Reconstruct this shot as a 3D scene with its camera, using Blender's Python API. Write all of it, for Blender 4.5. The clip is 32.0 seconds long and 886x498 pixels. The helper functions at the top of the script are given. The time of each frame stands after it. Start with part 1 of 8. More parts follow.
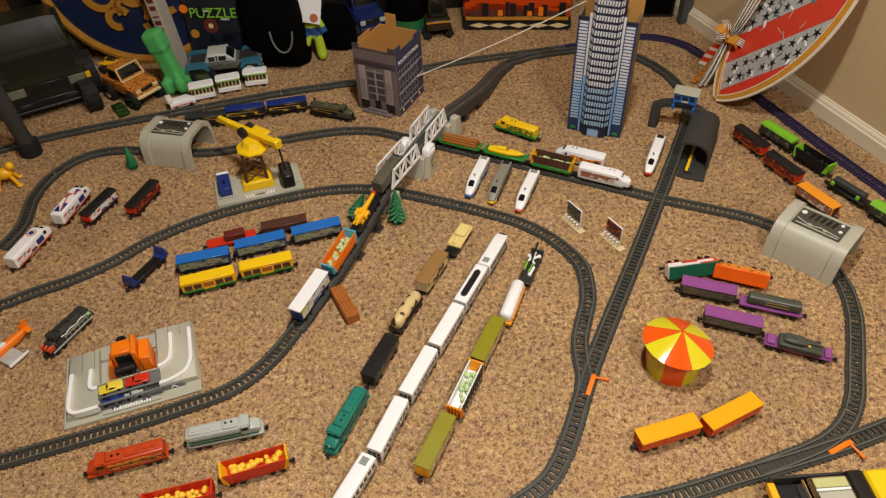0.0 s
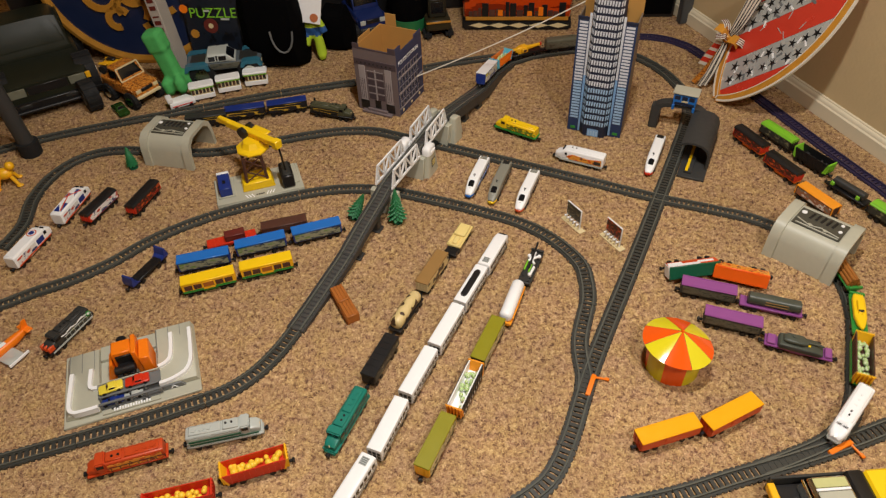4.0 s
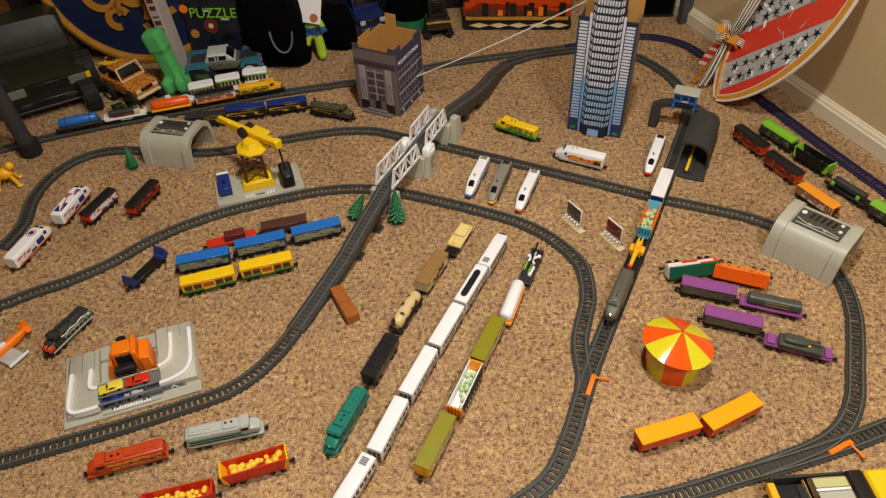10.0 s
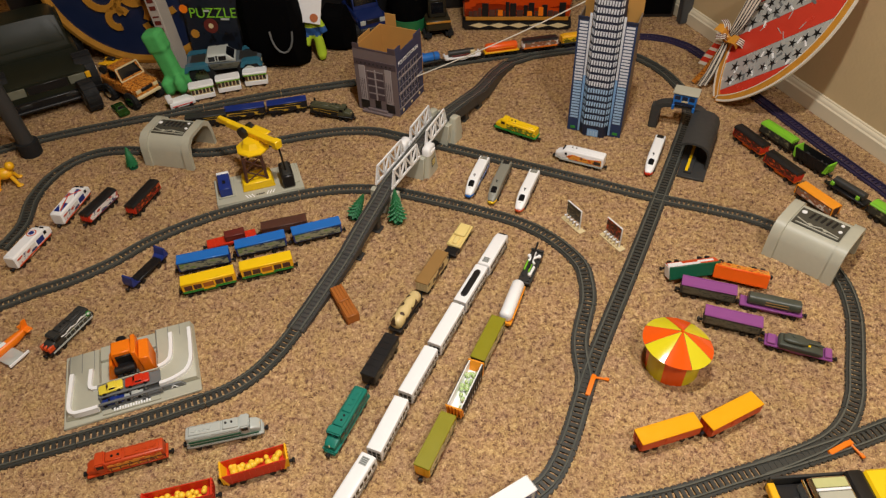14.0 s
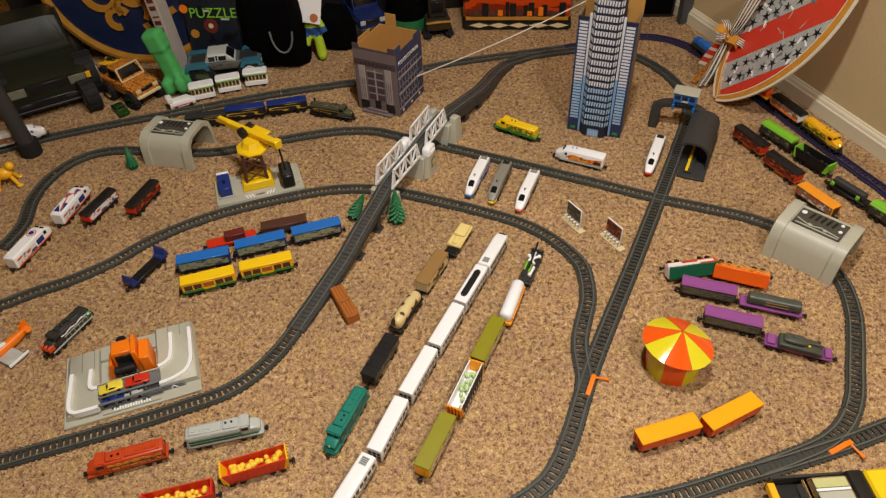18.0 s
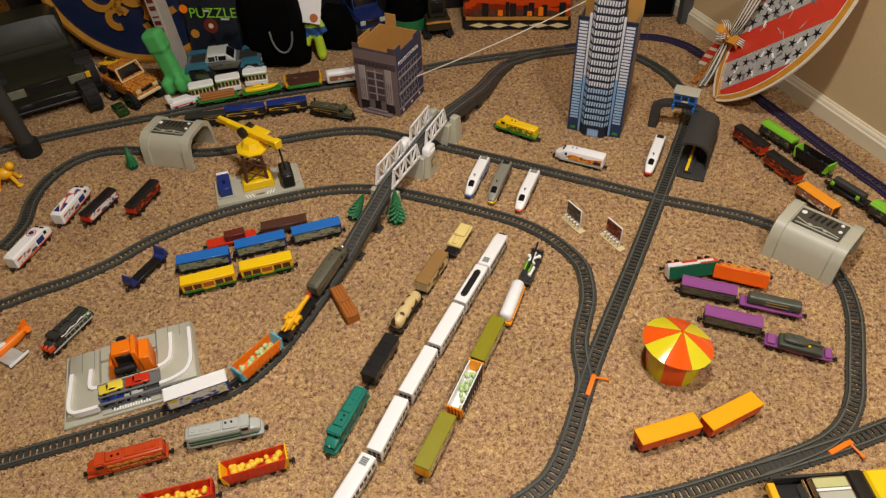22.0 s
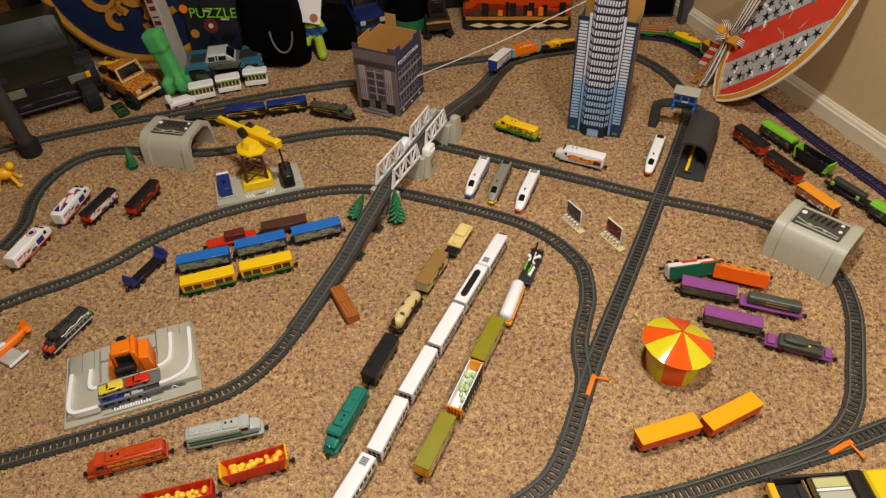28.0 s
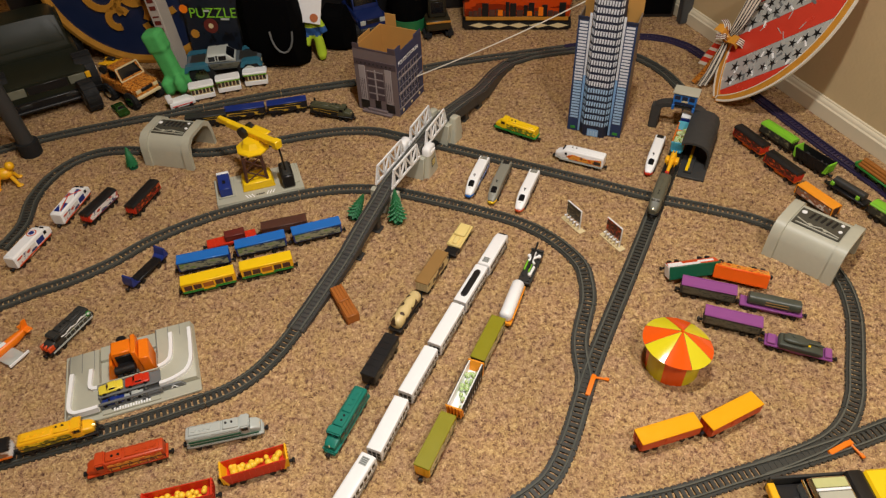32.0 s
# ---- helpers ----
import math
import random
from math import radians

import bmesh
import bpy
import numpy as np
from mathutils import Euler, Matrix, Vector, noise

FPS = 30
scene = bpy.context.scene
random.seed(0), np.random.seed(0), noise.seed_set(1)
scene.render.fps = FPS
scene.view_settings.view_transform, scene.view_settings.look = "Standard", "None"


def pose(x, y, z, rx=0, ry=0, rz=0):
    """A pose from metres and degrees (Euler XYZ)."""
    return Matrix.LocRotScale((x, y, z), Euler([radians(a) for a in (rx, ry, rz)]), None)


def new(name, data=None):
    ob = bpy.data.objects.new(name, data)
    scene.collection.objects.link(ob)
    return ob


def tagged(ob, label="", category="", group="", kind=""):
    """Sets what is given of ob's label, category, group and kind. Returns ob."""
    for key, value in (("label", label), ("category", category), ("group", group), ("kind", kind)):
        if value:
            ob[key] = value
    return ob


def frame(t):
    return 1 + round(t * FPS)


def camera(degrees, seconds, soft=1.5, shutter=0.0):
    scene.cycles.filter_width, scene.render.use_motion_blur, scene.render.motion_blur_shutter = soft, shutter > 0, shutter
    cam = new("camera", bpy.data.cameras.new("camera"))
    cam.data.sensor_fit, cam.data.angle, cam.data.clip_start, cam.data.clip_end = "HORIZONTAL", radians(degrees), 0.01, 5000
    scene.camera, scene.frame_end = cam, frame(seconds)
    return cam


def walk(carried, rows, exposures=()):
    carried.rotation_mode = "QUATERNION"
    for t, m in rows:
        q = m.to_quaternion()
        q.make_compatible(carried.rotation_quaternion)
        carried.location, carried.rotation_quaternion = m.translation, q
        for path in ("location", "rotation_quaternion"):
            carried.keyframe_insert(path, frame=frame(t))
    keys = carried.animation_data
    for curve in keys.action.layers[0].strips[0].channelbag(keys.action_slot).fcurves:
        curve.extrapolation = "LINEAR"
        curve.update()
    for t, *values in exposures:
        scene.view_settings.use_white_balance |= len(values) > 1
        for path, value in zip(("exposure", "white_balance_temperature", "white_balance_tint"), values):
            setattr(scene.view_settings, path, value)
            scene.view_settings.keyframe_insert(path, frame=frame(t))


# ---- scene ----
# ---- camera: it stands still and looks down on the floor ----
cam = camera(64.50, 32.0, soft=1.3, shutter=0.5)
EYE = pose(0, 0, 0.9599, 46.841, 0, 0) @ pose(0, 0, 0, 0, 0, -2.560)
walk(cam, [(0.0, EYE), (32.0, EYE)], exposures=[(0.0, 0.0), (32.0, 0.0)])

# ---- light: two warm ceiling lamps, and a weak even world fill added ----
world = bpy.data.worlds.new("world")
world.use_nodes = True
world.node_tree.nodes["Background"].inputs["Color"].default_value = (1.0, 0.94, 0.86, 1)
world.node_tree.nodes["Background"].inputs["Strength"].default_value = 0.05
scene.world = world


def ceiling_lamp(x, y, z, radius, watts, colour):
    d = bpy.data.lights.new("ceiling_lamp", "AREA")
    d.shape, d.size, d.energy, d.color = "DISK", radius * 2, watts, colour
    ob = new("ceiling_lamp", d)
    ob.matrix_world = pose(x, y, z)
    return ob


ceiling_lamp(0.12, 0.68, 1.75, 0.06, 20.0, (1.0, 0.955, 0.90))
ceiling_lamp(0.60, -0.50, 2.20, 0.07, 27.5, (1.0, 0.955, 0.90))

# ---- routes of the toy track: x, y and height of the rail tops ----
RZ = 0.008
LEFT_IN = [(-0.82, 0.547), (-0.696, 0.586), (-0.650, 0.600), (-0.578, 0.622), (-0.496, 0.649), (-0.429, 0.674),
           (-0.370, 0.698), (-0.328, 0.732), (-0.296, 0.776), (-0.271, 0.824)]
RAMP = [(-0.242, 0.886, 0.012), (-0.216, 0.937, 0.020), (-0.189, 0.988, 0.030), (-0.164, 1.046, 0.041), (-0.134, 1.112, 0.052),
        (-0.107, 1.177, 0.060), (-0.076, 1.238, 0.062), (-0.039, 1.315, 0.062), (0.000, 1.396, 0.062), (0.022, 1.432, 0.060),
        (0.073, 1.510, 0.050), (0.112, 1.572, 0.040), (0.142, 1.640, 0.029), (0.166, 1.694, 0.020), (0.206, 1.755, 0.011)]
MERGE = [(0.270, 1.791), (0.367, 1.811), (0.46, 1.818), (0.53, 1.788)]
GATE_IN = [(0.573, 1.740), (0.602, 1.690), (0.622, 1.630), (0.632, 1.560), (0.619, 1.472)]
STRAIGHT = [(0.568, 1.357), (0.466, 1.153), (0.360, 0.946), (0.285, 0.803), (0.239, 0.712), (0.210, 0.647), (0.186, 0.591),
            (0.155, 0.534), (0.119, 0.497)]
BOTTOM = [(0.020, 0.440), (-0.10, 0.395), (-0.30, 0.350), (-0.50, 0.325), (-0.72, 0.318), (-0.86, 0.37), (-0.905, 0.46), (-0.88, 0.52)]
INNER = [(-0.907, 1.078), (-0.893, 1.156), (-0.906, 1.243), (-0.894, 1.326), (-0.853, 1.389), (-0.781, 1.418), (-0.66, 1.405), (-0.545, 1.393),
         (-0.441, 1.413), (-0.349, 1.439), (-0.241, 1.458), (-0.158, 1.453), (-0.102, 1.429), (0.019, 1.372), (0.159, 1.303),
         (0.324, 1.219), (0.467, 1.146), (0.560, 1.106), (0.643, 1.064), (0.715, 0.990), (0.735, 0.893), (0.723, 0.812), (0.697, 0.746),
         (0.670, 0.688), (0.644, 0.633), (0.610, 0.588), (0.566, 0.556), (0.505, 0.533), (0.450, 0.516)]
SIDING = [(-0.985, 0.853), (-0.912, 0.886), (-0.839, 0.921), (-0.787, 0.951), (-0.722, 0.983), (-0.659, 1.028), (-0.610, 1.078), (-0.548, 1.124), (-0.461, 1.168),
          (-0.344, 1.206), (-0.248, 1.227), (-0.173, 1.227), (-0.098, 1.211), (-0.001, 1.171), (0.082, 1.133), (0.161, 1.090), (0.220, 1.036),
          (0.262, 0.966), (0.267, 0.914), (0.261, 0.865), (0.246, 0.822), (0.231, 0.776), (0.226, 0.737), (0.225, 0.698), (0.218, 0.667)]
BACK = [(-0.994, 1.475), (-0.883, 1.516), (-0.752, 1.555), (-0.644, 1.586), (-0.548, 1.615), (-0.406, 1.653), (-0.258, 1.683),
        (-0.198, 1.695), (-0.015, 1.755), (0.096, 1.782), (0.208, 1.803), (0.371, 1.831)]
FAR = [(0.46, 1.850), (0.54, 1.870), (0.606, 1.876), (0.665, 1.853), (0.715, 1.802), (0.745, 1.728), (0.776, 1.630), (0.807, 1.529),
       (0.846, 1.412), (0.881, 1.305), (0.915, 1.209), (0.940, 1.137)]
RIGHT_OUT = [(0.968, 1.02), (0.975, 0.90), (0.950, 0.78), (0.880, 0.68), (0.78, 0.613)]
FRONT = [(0.664, 0.575), (0.592, 0.552), (0.500, 0.527), (0.409, 0.505), (0.321, 0.482), (0.22, 0.465), (0.12, 0.453)]
LEFT_LOOP = [(-0.10, 0.400), (-0.35, 0.330), (-0.70, 0.290), (-1.02, 0.40), (-1.20, 0.66), (-1.25, 0.95), (-1.22, 1.22), (-1.12, 1.40)]


def smooth_line(points, step=0.005):
    """A Catmull-Rom line through the points, resampled evenly; returns its points and their lengths along it."""
    p = np.array([(q[0], q[1], q[2] if len(q) > 2 else RZ) for q in points], float)
    p = np.vstack([2 * p[0] - p[1], p, 2 * p[-1] - p[-2]])
    u = np.linspace(0, 1, 24, endpoint=False)[:, None]
    out = []
    for a, b, c, d in zip(p, p[1:], p[2:], p[3:]):
        out.append(0.5 * (2 * b + (c - a) * u + (2 * a - 5 * b + 4 * c - d) * u**2 + (3 * b - a - 3 * c + d) * u**3))
    out = np.vstack(out + [p[-2:-1]])
    run = np.concatenate([[0], np.cumsum(np.linalg.norm(np.diff(out, axis=0), axis=1))])
    s = np.linspace(0, run[-1], max(2, int(run[-1] / step)))
    return np.stack([np.interp(s, run, out[:, k]) for k in range(3)], 1), s


ROUTE_ONE = smooth_line(LEFT_IN + RAMP + MERGE + GATE_IN + STRAIGHT + BOTTOM + LEFT_IN + RAMP + MERGE + GATE_IN + STRAIGHT)
ROUTE_TWO = smooth_line(INNER + FRONT[2:] + LEFT_LOOP[1:] + BACK + FAR + RIGHT_OUT)
ROUTE_THREE = smooth_line([(0.0, 0.42)] + LEFT_LOOP + BACK + FAR + RIGHT_OUT + FRONT + BOTTOM[1:] + LEFT_IN + RAMP)

# ---- materials ----
def c(r, g, b):
    """Linear colour from the usual 0 to 255 values."""
    return tuple(((v / 255 + 0.055) / 1.055) ** 2.4 if v > 10 else v / 255 / 12.92 for v in (r, g, b))


def nodes_of(name):
    m = bpy.data.materials.new(name)
    m.use_nodes = True
    nt = m.node_tree
    return m, nt, nt.nodes["Principled BSDF"]


def add(nt, kind, **values):
    n = nt.nodes.new(kind)
    for k, v in values.items():
        n.inputs[k].default_value = v
    return n


def shades(nt, rgb, low, high, fac):
    """Mixes a darker and a lighter shade of rgb by fac."""
    mix = add(nt, "ShaderNodeMix")
    mix.data_type = "RGBA"
    mix.inputs["A"].default_value = (*[v * low for v in rgb], 1)
    mix.inputs["B"].default_value = (*[min(1, v * high) for v in rgb], 1)
    nt.links.new(fac, mix.inputs["Factor"])
    return mix.outputs["Result"]


def plastic(name, rgb, rough=0.38, var=0.12, grain=90, metal=0.0, bump=0.12):
    m, nt, b = nodes_of(name)
    co = add(nt, "ShaderNodeTexCoord")
    big = add(nt, "ShaderNodeTexNoise", Scale=grain, Detail=4.0, Roughness=0.6)
    fine = add(nt, "ShaderNodeTexNoise", Scale=grain * 9, Detail=2.0)
    for n in (big, fine):
        nt.links.new(co.outputs["Object"], n.inputs["Vector"])
    nt.links.new(shades(nt, rgb, 1 - var, 1 + var, big.outputs["Fac"]), b.inputs["Base Color"])
    r = add(nt, "ShaderNodeMapRange")
    r.inputs["To Min"].default_value, r.inputs["To Max"].default_value = rough * 0.75, min(1, rough * 1.3)
    nt.links.new(big.outputs["Fac"], r.inputs["Value"])
    nt.links.new(r.outputs["Result"], b.inputs["Roughness"])
    b.inputs["Metallic"].default_value = metal
    if bump:
        bu = add(nt, "ShaderNodeBump", Strength=bump, Distance=0.0006)
        nt.links.new(fine.outputs["Fac"], bu.inputs["Height"])
        nt.links.new(bu.outputs["Normal"], b.inputs["Normal"])
    return m


def printed(name, colours, scale=60, stretch=(1, 1, 1.6), rough=0.35, detail=3.0):
    """A printed sticker: patches of the given colours."""
    m, nt, b = nodes_of(name)
    co = add(nt, "ShaderNodeTexCoord")
    mp = add(nt, "ShaderNodeMapping", Scale=stretch)
    n = add(nt, "ShaderNodeTexNoise", Scale=scale, Detail=detail, Roughness=0.65)
    ramp = nt.nodes.new("ShaderNodeValToRGB")
    ramp.color_ramp.interpolation = "CONSTANT"
    els = ramp.color_ramp.elements
    for k, col in enumerate(colours):
        at = 0.30 + 0.40 * k / max(1, len(colours) - 1) if k else 0.0
        e = els[k] if k < 2 else els.new(at)
        e.position, e.color = at, (*col, 1)
    nt.links.new(co.outputs["Object"], mp.inputs["Vector"])
    nt.links.new(mp.outputs["Vector"], n.inputs["Vector"])
    nt.links.new(n.outputs["Fac"], ramp.inputs["Fac"])
    nt.links.new(ramp.outputs["Color"], b.inputs["Base Color"])
    b.inputs["Roughness"].default_value = rough
    return m


def carpet_material(name, island):
    """Twisted yarn in tan, ochre and mauve brown that gathers in clumps."""
    m, nt, b = nodes_of(name)
    geo = add(nt, "ShaderNodeNewGeometry")
    wear = add(nt, "ShaderNodeTexNoise", Scale=5.0, Detail=3.0)
    hue = add(nt, "ShaderNodeTexNoise", Scale=34.0, Detail=3.0, Roughness=0.6)
    clump = add(nt, "ShaderNodeTexNoise", Scale=115.0, Detail=2.0, Roughness=0.6)
    for n in (wear, hue, clump):
        nt.links.new(geo.outputs["Position"], n.inputs["Vector"])
    level = add(nt, "ShaderNodeMapRange")
    level.inputs["From Min"].default_value, level.inputs["From Max"].default_value = 0.30, 0.70
    nt.links.new(clump.outputs["Fac"], level.inputs["Value"])
    fac = level.outputs["Result"]
    if island:
        both = add(nt, "ShaderNodeMix")
        both.data_type = "FLOAT"
        both.inputs["Factor"].default_value = 0.52
        nt.links.new(fac, both.inputs["A"])
        nt.links.new(geo.outputs["Random Per Island"], both.inputs["B"])
        fac = both.outputs["Result"]
    ramp = nt.nodes.new("ShaderNodeValToRGB")
    els = ramp.color_ramp.elements
    stops = [(0.0, c(102, 72, 60)), (0.20, c(138, 104, 80)), (0.36, c(174, 137, 100)), (0.60, c(196, 160, 116)), (0.80, c(212, 177, 130)), (1.0, c(236, 204, 158))]
    for k, (at, col) in enumerate(stops):
        e = els[k] if k < 2 else els.new(at)
        e.position, e.color = at, (*col, 1)
    nt.links.new(fac, ramp.inputs["Fac"])
    tint = add(nt, "ShaderNodeMix")
    tint.data_type, tint.blend_type = "RGBA", "MIX"
    tint.inputs["A"].default_value = (0.93, 0.915, 1.0, 1)
    tint.inputs["B"].default_value = (1.02, 1.045, 0.92, 1)
    spread = add(nt, "ShaderNodeMapRange")
    spread.inputs["From Min"].default_value, spread.inputs["From Max"].default_value = 0.35, 0.65
    nt.links.new(hue.outputs["Fac"], spread.inputs["Value"])
    nt.links.new(spread.outputs["Result"], tint.inputs["Factor"])
    tone = add(nt, "ShaderNodeMapRange")
    tone.inputs["From Min"].default_value, tone.inputs["From Max"].default_value = 0.3, 0.7
    tone.inputs["To Min"].default_value, tone.inputs["To Max"].default_value = 0.84, 1.08
    nt.links.new(wear.outputs["Fac"], tone.inputs["Value"])
    last = ramp.outputs["Color"]
    for src in (tint.outputs["Result"], tone.outputs["Result"]):
        mul = add(nt, "ShaderNodeMix")
        mul.data_type, mul.blend_type = "RGBA", "MULTIPLY"
        mul.inputs["Factor"].default_value = 1.0
        nt.links.new(last, mul.inputs["A"])
        nt.links.new(src, mul.inputs["B"])
        last = mul.outputs["Result"]
    nt.links.new(last, b.inputs["Base Color"])
    b.inputs["Roughness"].default_value = 0.95
    b.inputs["Specular IOR Level"].default_value = 0.15
    if not island:
        bu = add(nt, "ShaderNodeBump", Strength=1.0, Distance=0.004)
        nt.links.new(clump.outputs["Fac"], bu.inputs["Height"])
        nt.links.new(bu.outputs["Normal"], b.inputs["Normal"])
    return m


def wall_material(name, rgb):
    m, nt, b = nodes_of(name)
    geo = add(nt, "ShaderNodeNewGeometry")
    big = add(nt, "ShaderNodeTexNoise", Scale=3.0, Detail=3.0)
    fine = add(nt, "ShaderNodeTexNoise", Scale=130.0, Detail=3.0)
    for n in (big, fine):
        nt.links.new(geo.outputs["Position"], n.inputs["Vector"])
    nt.links.new(shades(nt, rgb, 0.93, 1.06, big.outputs["Fac"]), b.inputs["Base Color"])
    b.inputs["Roughness"].default_value = 0.85
    bu = add(nt, "ShaderNodeBump", Strength=0.35, Distance=0.002)
    nt.links.new(fine.outputs["Fac"], bu.inputs["Height"])
    nt.links.new(bu.outputs["Normal"], b.inputs["Normal"])
    return m


CARPET, TUFT = carpet_material("carpet", False), carpet_material("carpet_tuft", True)
WALL = wall_material("beige_wall_paint", c(206, 182, 138))
CEIL = wall_material("ceiling_paint", c(225, 218, 205))
TRIM = plastic("cream_trim_paint", c(224, 212, 184), 0.45, 0.05, 12)
TRACK = plastic("dark_grey_track", c(60, 60, 56), 0.40, 0.15, 40)
RAIL = plastic("grey_track_rail", c(94, 95, 88), 0.22, 0.15, 40)
PURPLE_TRACK = plastic("purple_black_track", c(52, 44, 72), 0.42, 0.15, 40)
RAMPM = plastic("dark_ramp", c(60, 58, 56), 0.5, 0.18, 40)
GREY = plastic("light_grey_plastic", c(184, 182, 164), 0.42, 0.06)
TUNNELTOP = plastic("olive_grey_roof_plastic", c(74, 72, 62), 0.5, 0.15, 60)
DGREY = plastic("mid_grey_plastic", c(112, 114, 114), 0.45, 0.08)
SLATE = plastic("slate_grey_plastic", c(56, 56, 55), 0.55, 0.1)
WHITE = plastic("white_plastic", c(246, 246, 246), 0.35, 0.04)
CREAM = plastic("cream_plastic", c(222, 204, 158), 0.42, 0.07)
STRAW = plastic("straw_yellow_plastic", c(236, 212, 136), 0.42, 0.07)
BLACK = plastic("black_plastic", c(26, 25, 26), 0.4, 0.2)
CHAR = plastic("charcoal_plastic", c(52, 52, 50), 0.42, 0.2)
YELLOW = plastic("yellow_plastic", c(250, 206, 22), 0.36, 0.05)
GOLDEN = plastic("golden_yellow_plastic", c(248, 186, 28), 0.38, 0.05)
ORANGE = plastic("orange_plastic", c(248, 128, 20), 0.36, 0.06)
REDOR = plastic("red_orange_plastic", c(214, 78, 30), 0.38, 0.08)
RED = plastic("red_plastic", c(210, 52, 26), 0.36, 0.08)
BLUE = plastic("blue_plastic", c(36, 112, 196), 0.36, 0.08)
DBLUE = plastic("dark_blue_plastic", c(30, 52, 128), 0.38, 0.1)
SKYBLUE = plastic("light_blue_plastic", c(96, 190, 214), 0.36, 0.06)
GREEN = plastic("green_plastic", c(48, 140, 56), 0.4, 0.08)
LIME = plastic("lime_plastic", c(132, 200, 50), 0.38, 0.08)
TREEGREEN = plastic("tree_green_plastic", c(40, 122, 72), 0.5, 0.12)
DGREEN = plastic("dark_green_plastic", c(24, 92, 66), 0.4, 0.1)
TEAL = plastic("teal_plastic", c(27, 122, 106), 0.38, 0.08)
OLIVE = plastic("olive_plastic", c(142, 136, 22), 0.42, 0.08)
PURPLE = plastic("purple_plastic", c(146, 78, 144), 0.4, 0.07)
BROWN = plastic("brown_plastic", c(84, 52, 42), 0.45, 0.15)
TAN = plastic("tan_plastic", c(152, 116, 66), 0.45, 0.1)
MAROON = plastic("maroon_plastic", c(104, 40, 34), 0.45, 0.15)
WOOD = plastic("log_brown_plastic", c(158, 98, 36), 0.5, 0.2, 160)
CRATE = plastic("crate_brown_plastic", c(170, 100, 40), 0.45, 0.15, 60)
SILVER = plastic("silver_plastic", c(186, 190, 184), 0.3, 0.06)
CHROME = plastic("chrome", c(210, 210, 200), 0.15, 0.04, metal=1.0, bump=0)
AMBER = plastic("amber_orange_plastic", c(246, 158, 38), 0.36, 0.06)
GLASS = plastic("dark_window", c(20, 22, 26), 0.12, 0.1, bump=0)
LIMEBALL = printed("pale_green_load", [c(150, 200, 60), c(226, 226, 206), c(110, 170, 40)], 90)
YELBALL = plastic("yellow_balls", c(250, 206, 60), 0.4, 0.08)
PRINT_BLUE = printed("blue_car_graphics", [c(60, 70, 72), c(150, 152, 128), c(112, 140, 70), c(206, 190, 92)], 60, (0.6, 1, 1.5))
PRINT_WHITE = printed("white_coach_graphics", [c(226, 222, 214), c(120, 112, 98), c(228, 224, 216), c(74, 70, 64)], 110, (1, 1, 3))
PRINT_DARK = printed("dark_car_graphics", [c(40, 42, 38), c(50, 54, 50), c(118, 114, 84), c(190, 184, 140)], 90)
PRINT_RED = printed("red_car_graphics", [c(160, 44, 26), c(60, 24, 20), c(200, 80, 30), c(40, 26, 22)], 80)
PRINT_ORANGE = printed("orange_car_graphics", [c(214, 90, 34), c(240, 160, 60), c(130, 60, 40), c(190, 70, 30)], 60)
PRINT_GOLDLINE = printed("gold_line_graphics", [c(24, 26, 34), c(24, 26, 34), c(196, 160, 50), c(26, 28, 32), c(22, 26, 40), c(30, 34, 46), c(30, 34, 46)], 60, (0.25, 1, 2.0), detail=0.5)
PRINT_GREY = printed("grey_green_graphics", [c(60, 62, 56), c(96, 94, 80), c(78, 70, 58), c(120, 126, 70)], 70, (0.6, 1, 1.6))
PRINT_FLAG = printed("blue_red_stripe_graphics", [c(48, 60, 104), c(228, 224, 220), c(190, 70, 44), c(230, 226, 220)], 40, (1, 1, 2))
PRINT_LOCO = printed("brown_white_graphics", [c(210, 204, 196), c(150, 96, 66), c(120, 110, 96), c(224, 220, 214)], 50)
PRINT_YL = printed("yellow_loco_graphics", [c(240, 200, 20), c(120, 110, 30), c(244, 206, 30), c(60, 60, 30)], 60)
PRINT_OLIVE = printed("olive_car_graphics", [c(110, 108, 40), c(210, 200, 160), c(90, 86, 40), c(150, 146, 60)], 70)
PRINT_CAMO = printed("camouflage_graphics", [c(70, 50, 34), c(214, 190, 132), c(220, 196, 140), c(206, 178, 120)], 60, (1, 1, 1), detail=0.5)
PRINT_BOX = printed("white_blue_graphics", [c(40, 70, 130), c(214, 216, 216), c(200, 196, 60), c(60, 100, 150)], 45)
GLOW = bpy.data.materials.new("headlight_glow")
GLOW.use_nodes = True
GLOW.node_tree.nodes["Principled BSDF"].inputs["Emission Color"].default_value = (1, 0.8, 0.35, 1)
GLOW.node_tree.nodes["Principled BSDF"].inputs["Emission Strength"].default_value = 4.0


# ---- mesh helpers ----
def mesh_from(bm, name, mat):
    bmesh.ops.recalc_face_normals(bm, faces=bm.faces)
    me = bpy.data.meshes.new(name)
    bm.to_mesh(me)
    bm.free()
    me.materials.append(mat)
    me.polygons.foreach_set("use_smooth", [True] * len(me.polygons))
    me.set_sharp_from_angle(angle=radians(38))
    return me


def part(name, bm, mat, parent, label=""):
    ob = new(name, bm if isinstance(bm, bpy.types.Mesh) else mesh_from(bm, name, mat))
    ob.parent = parent
    return tagged(ob, label)


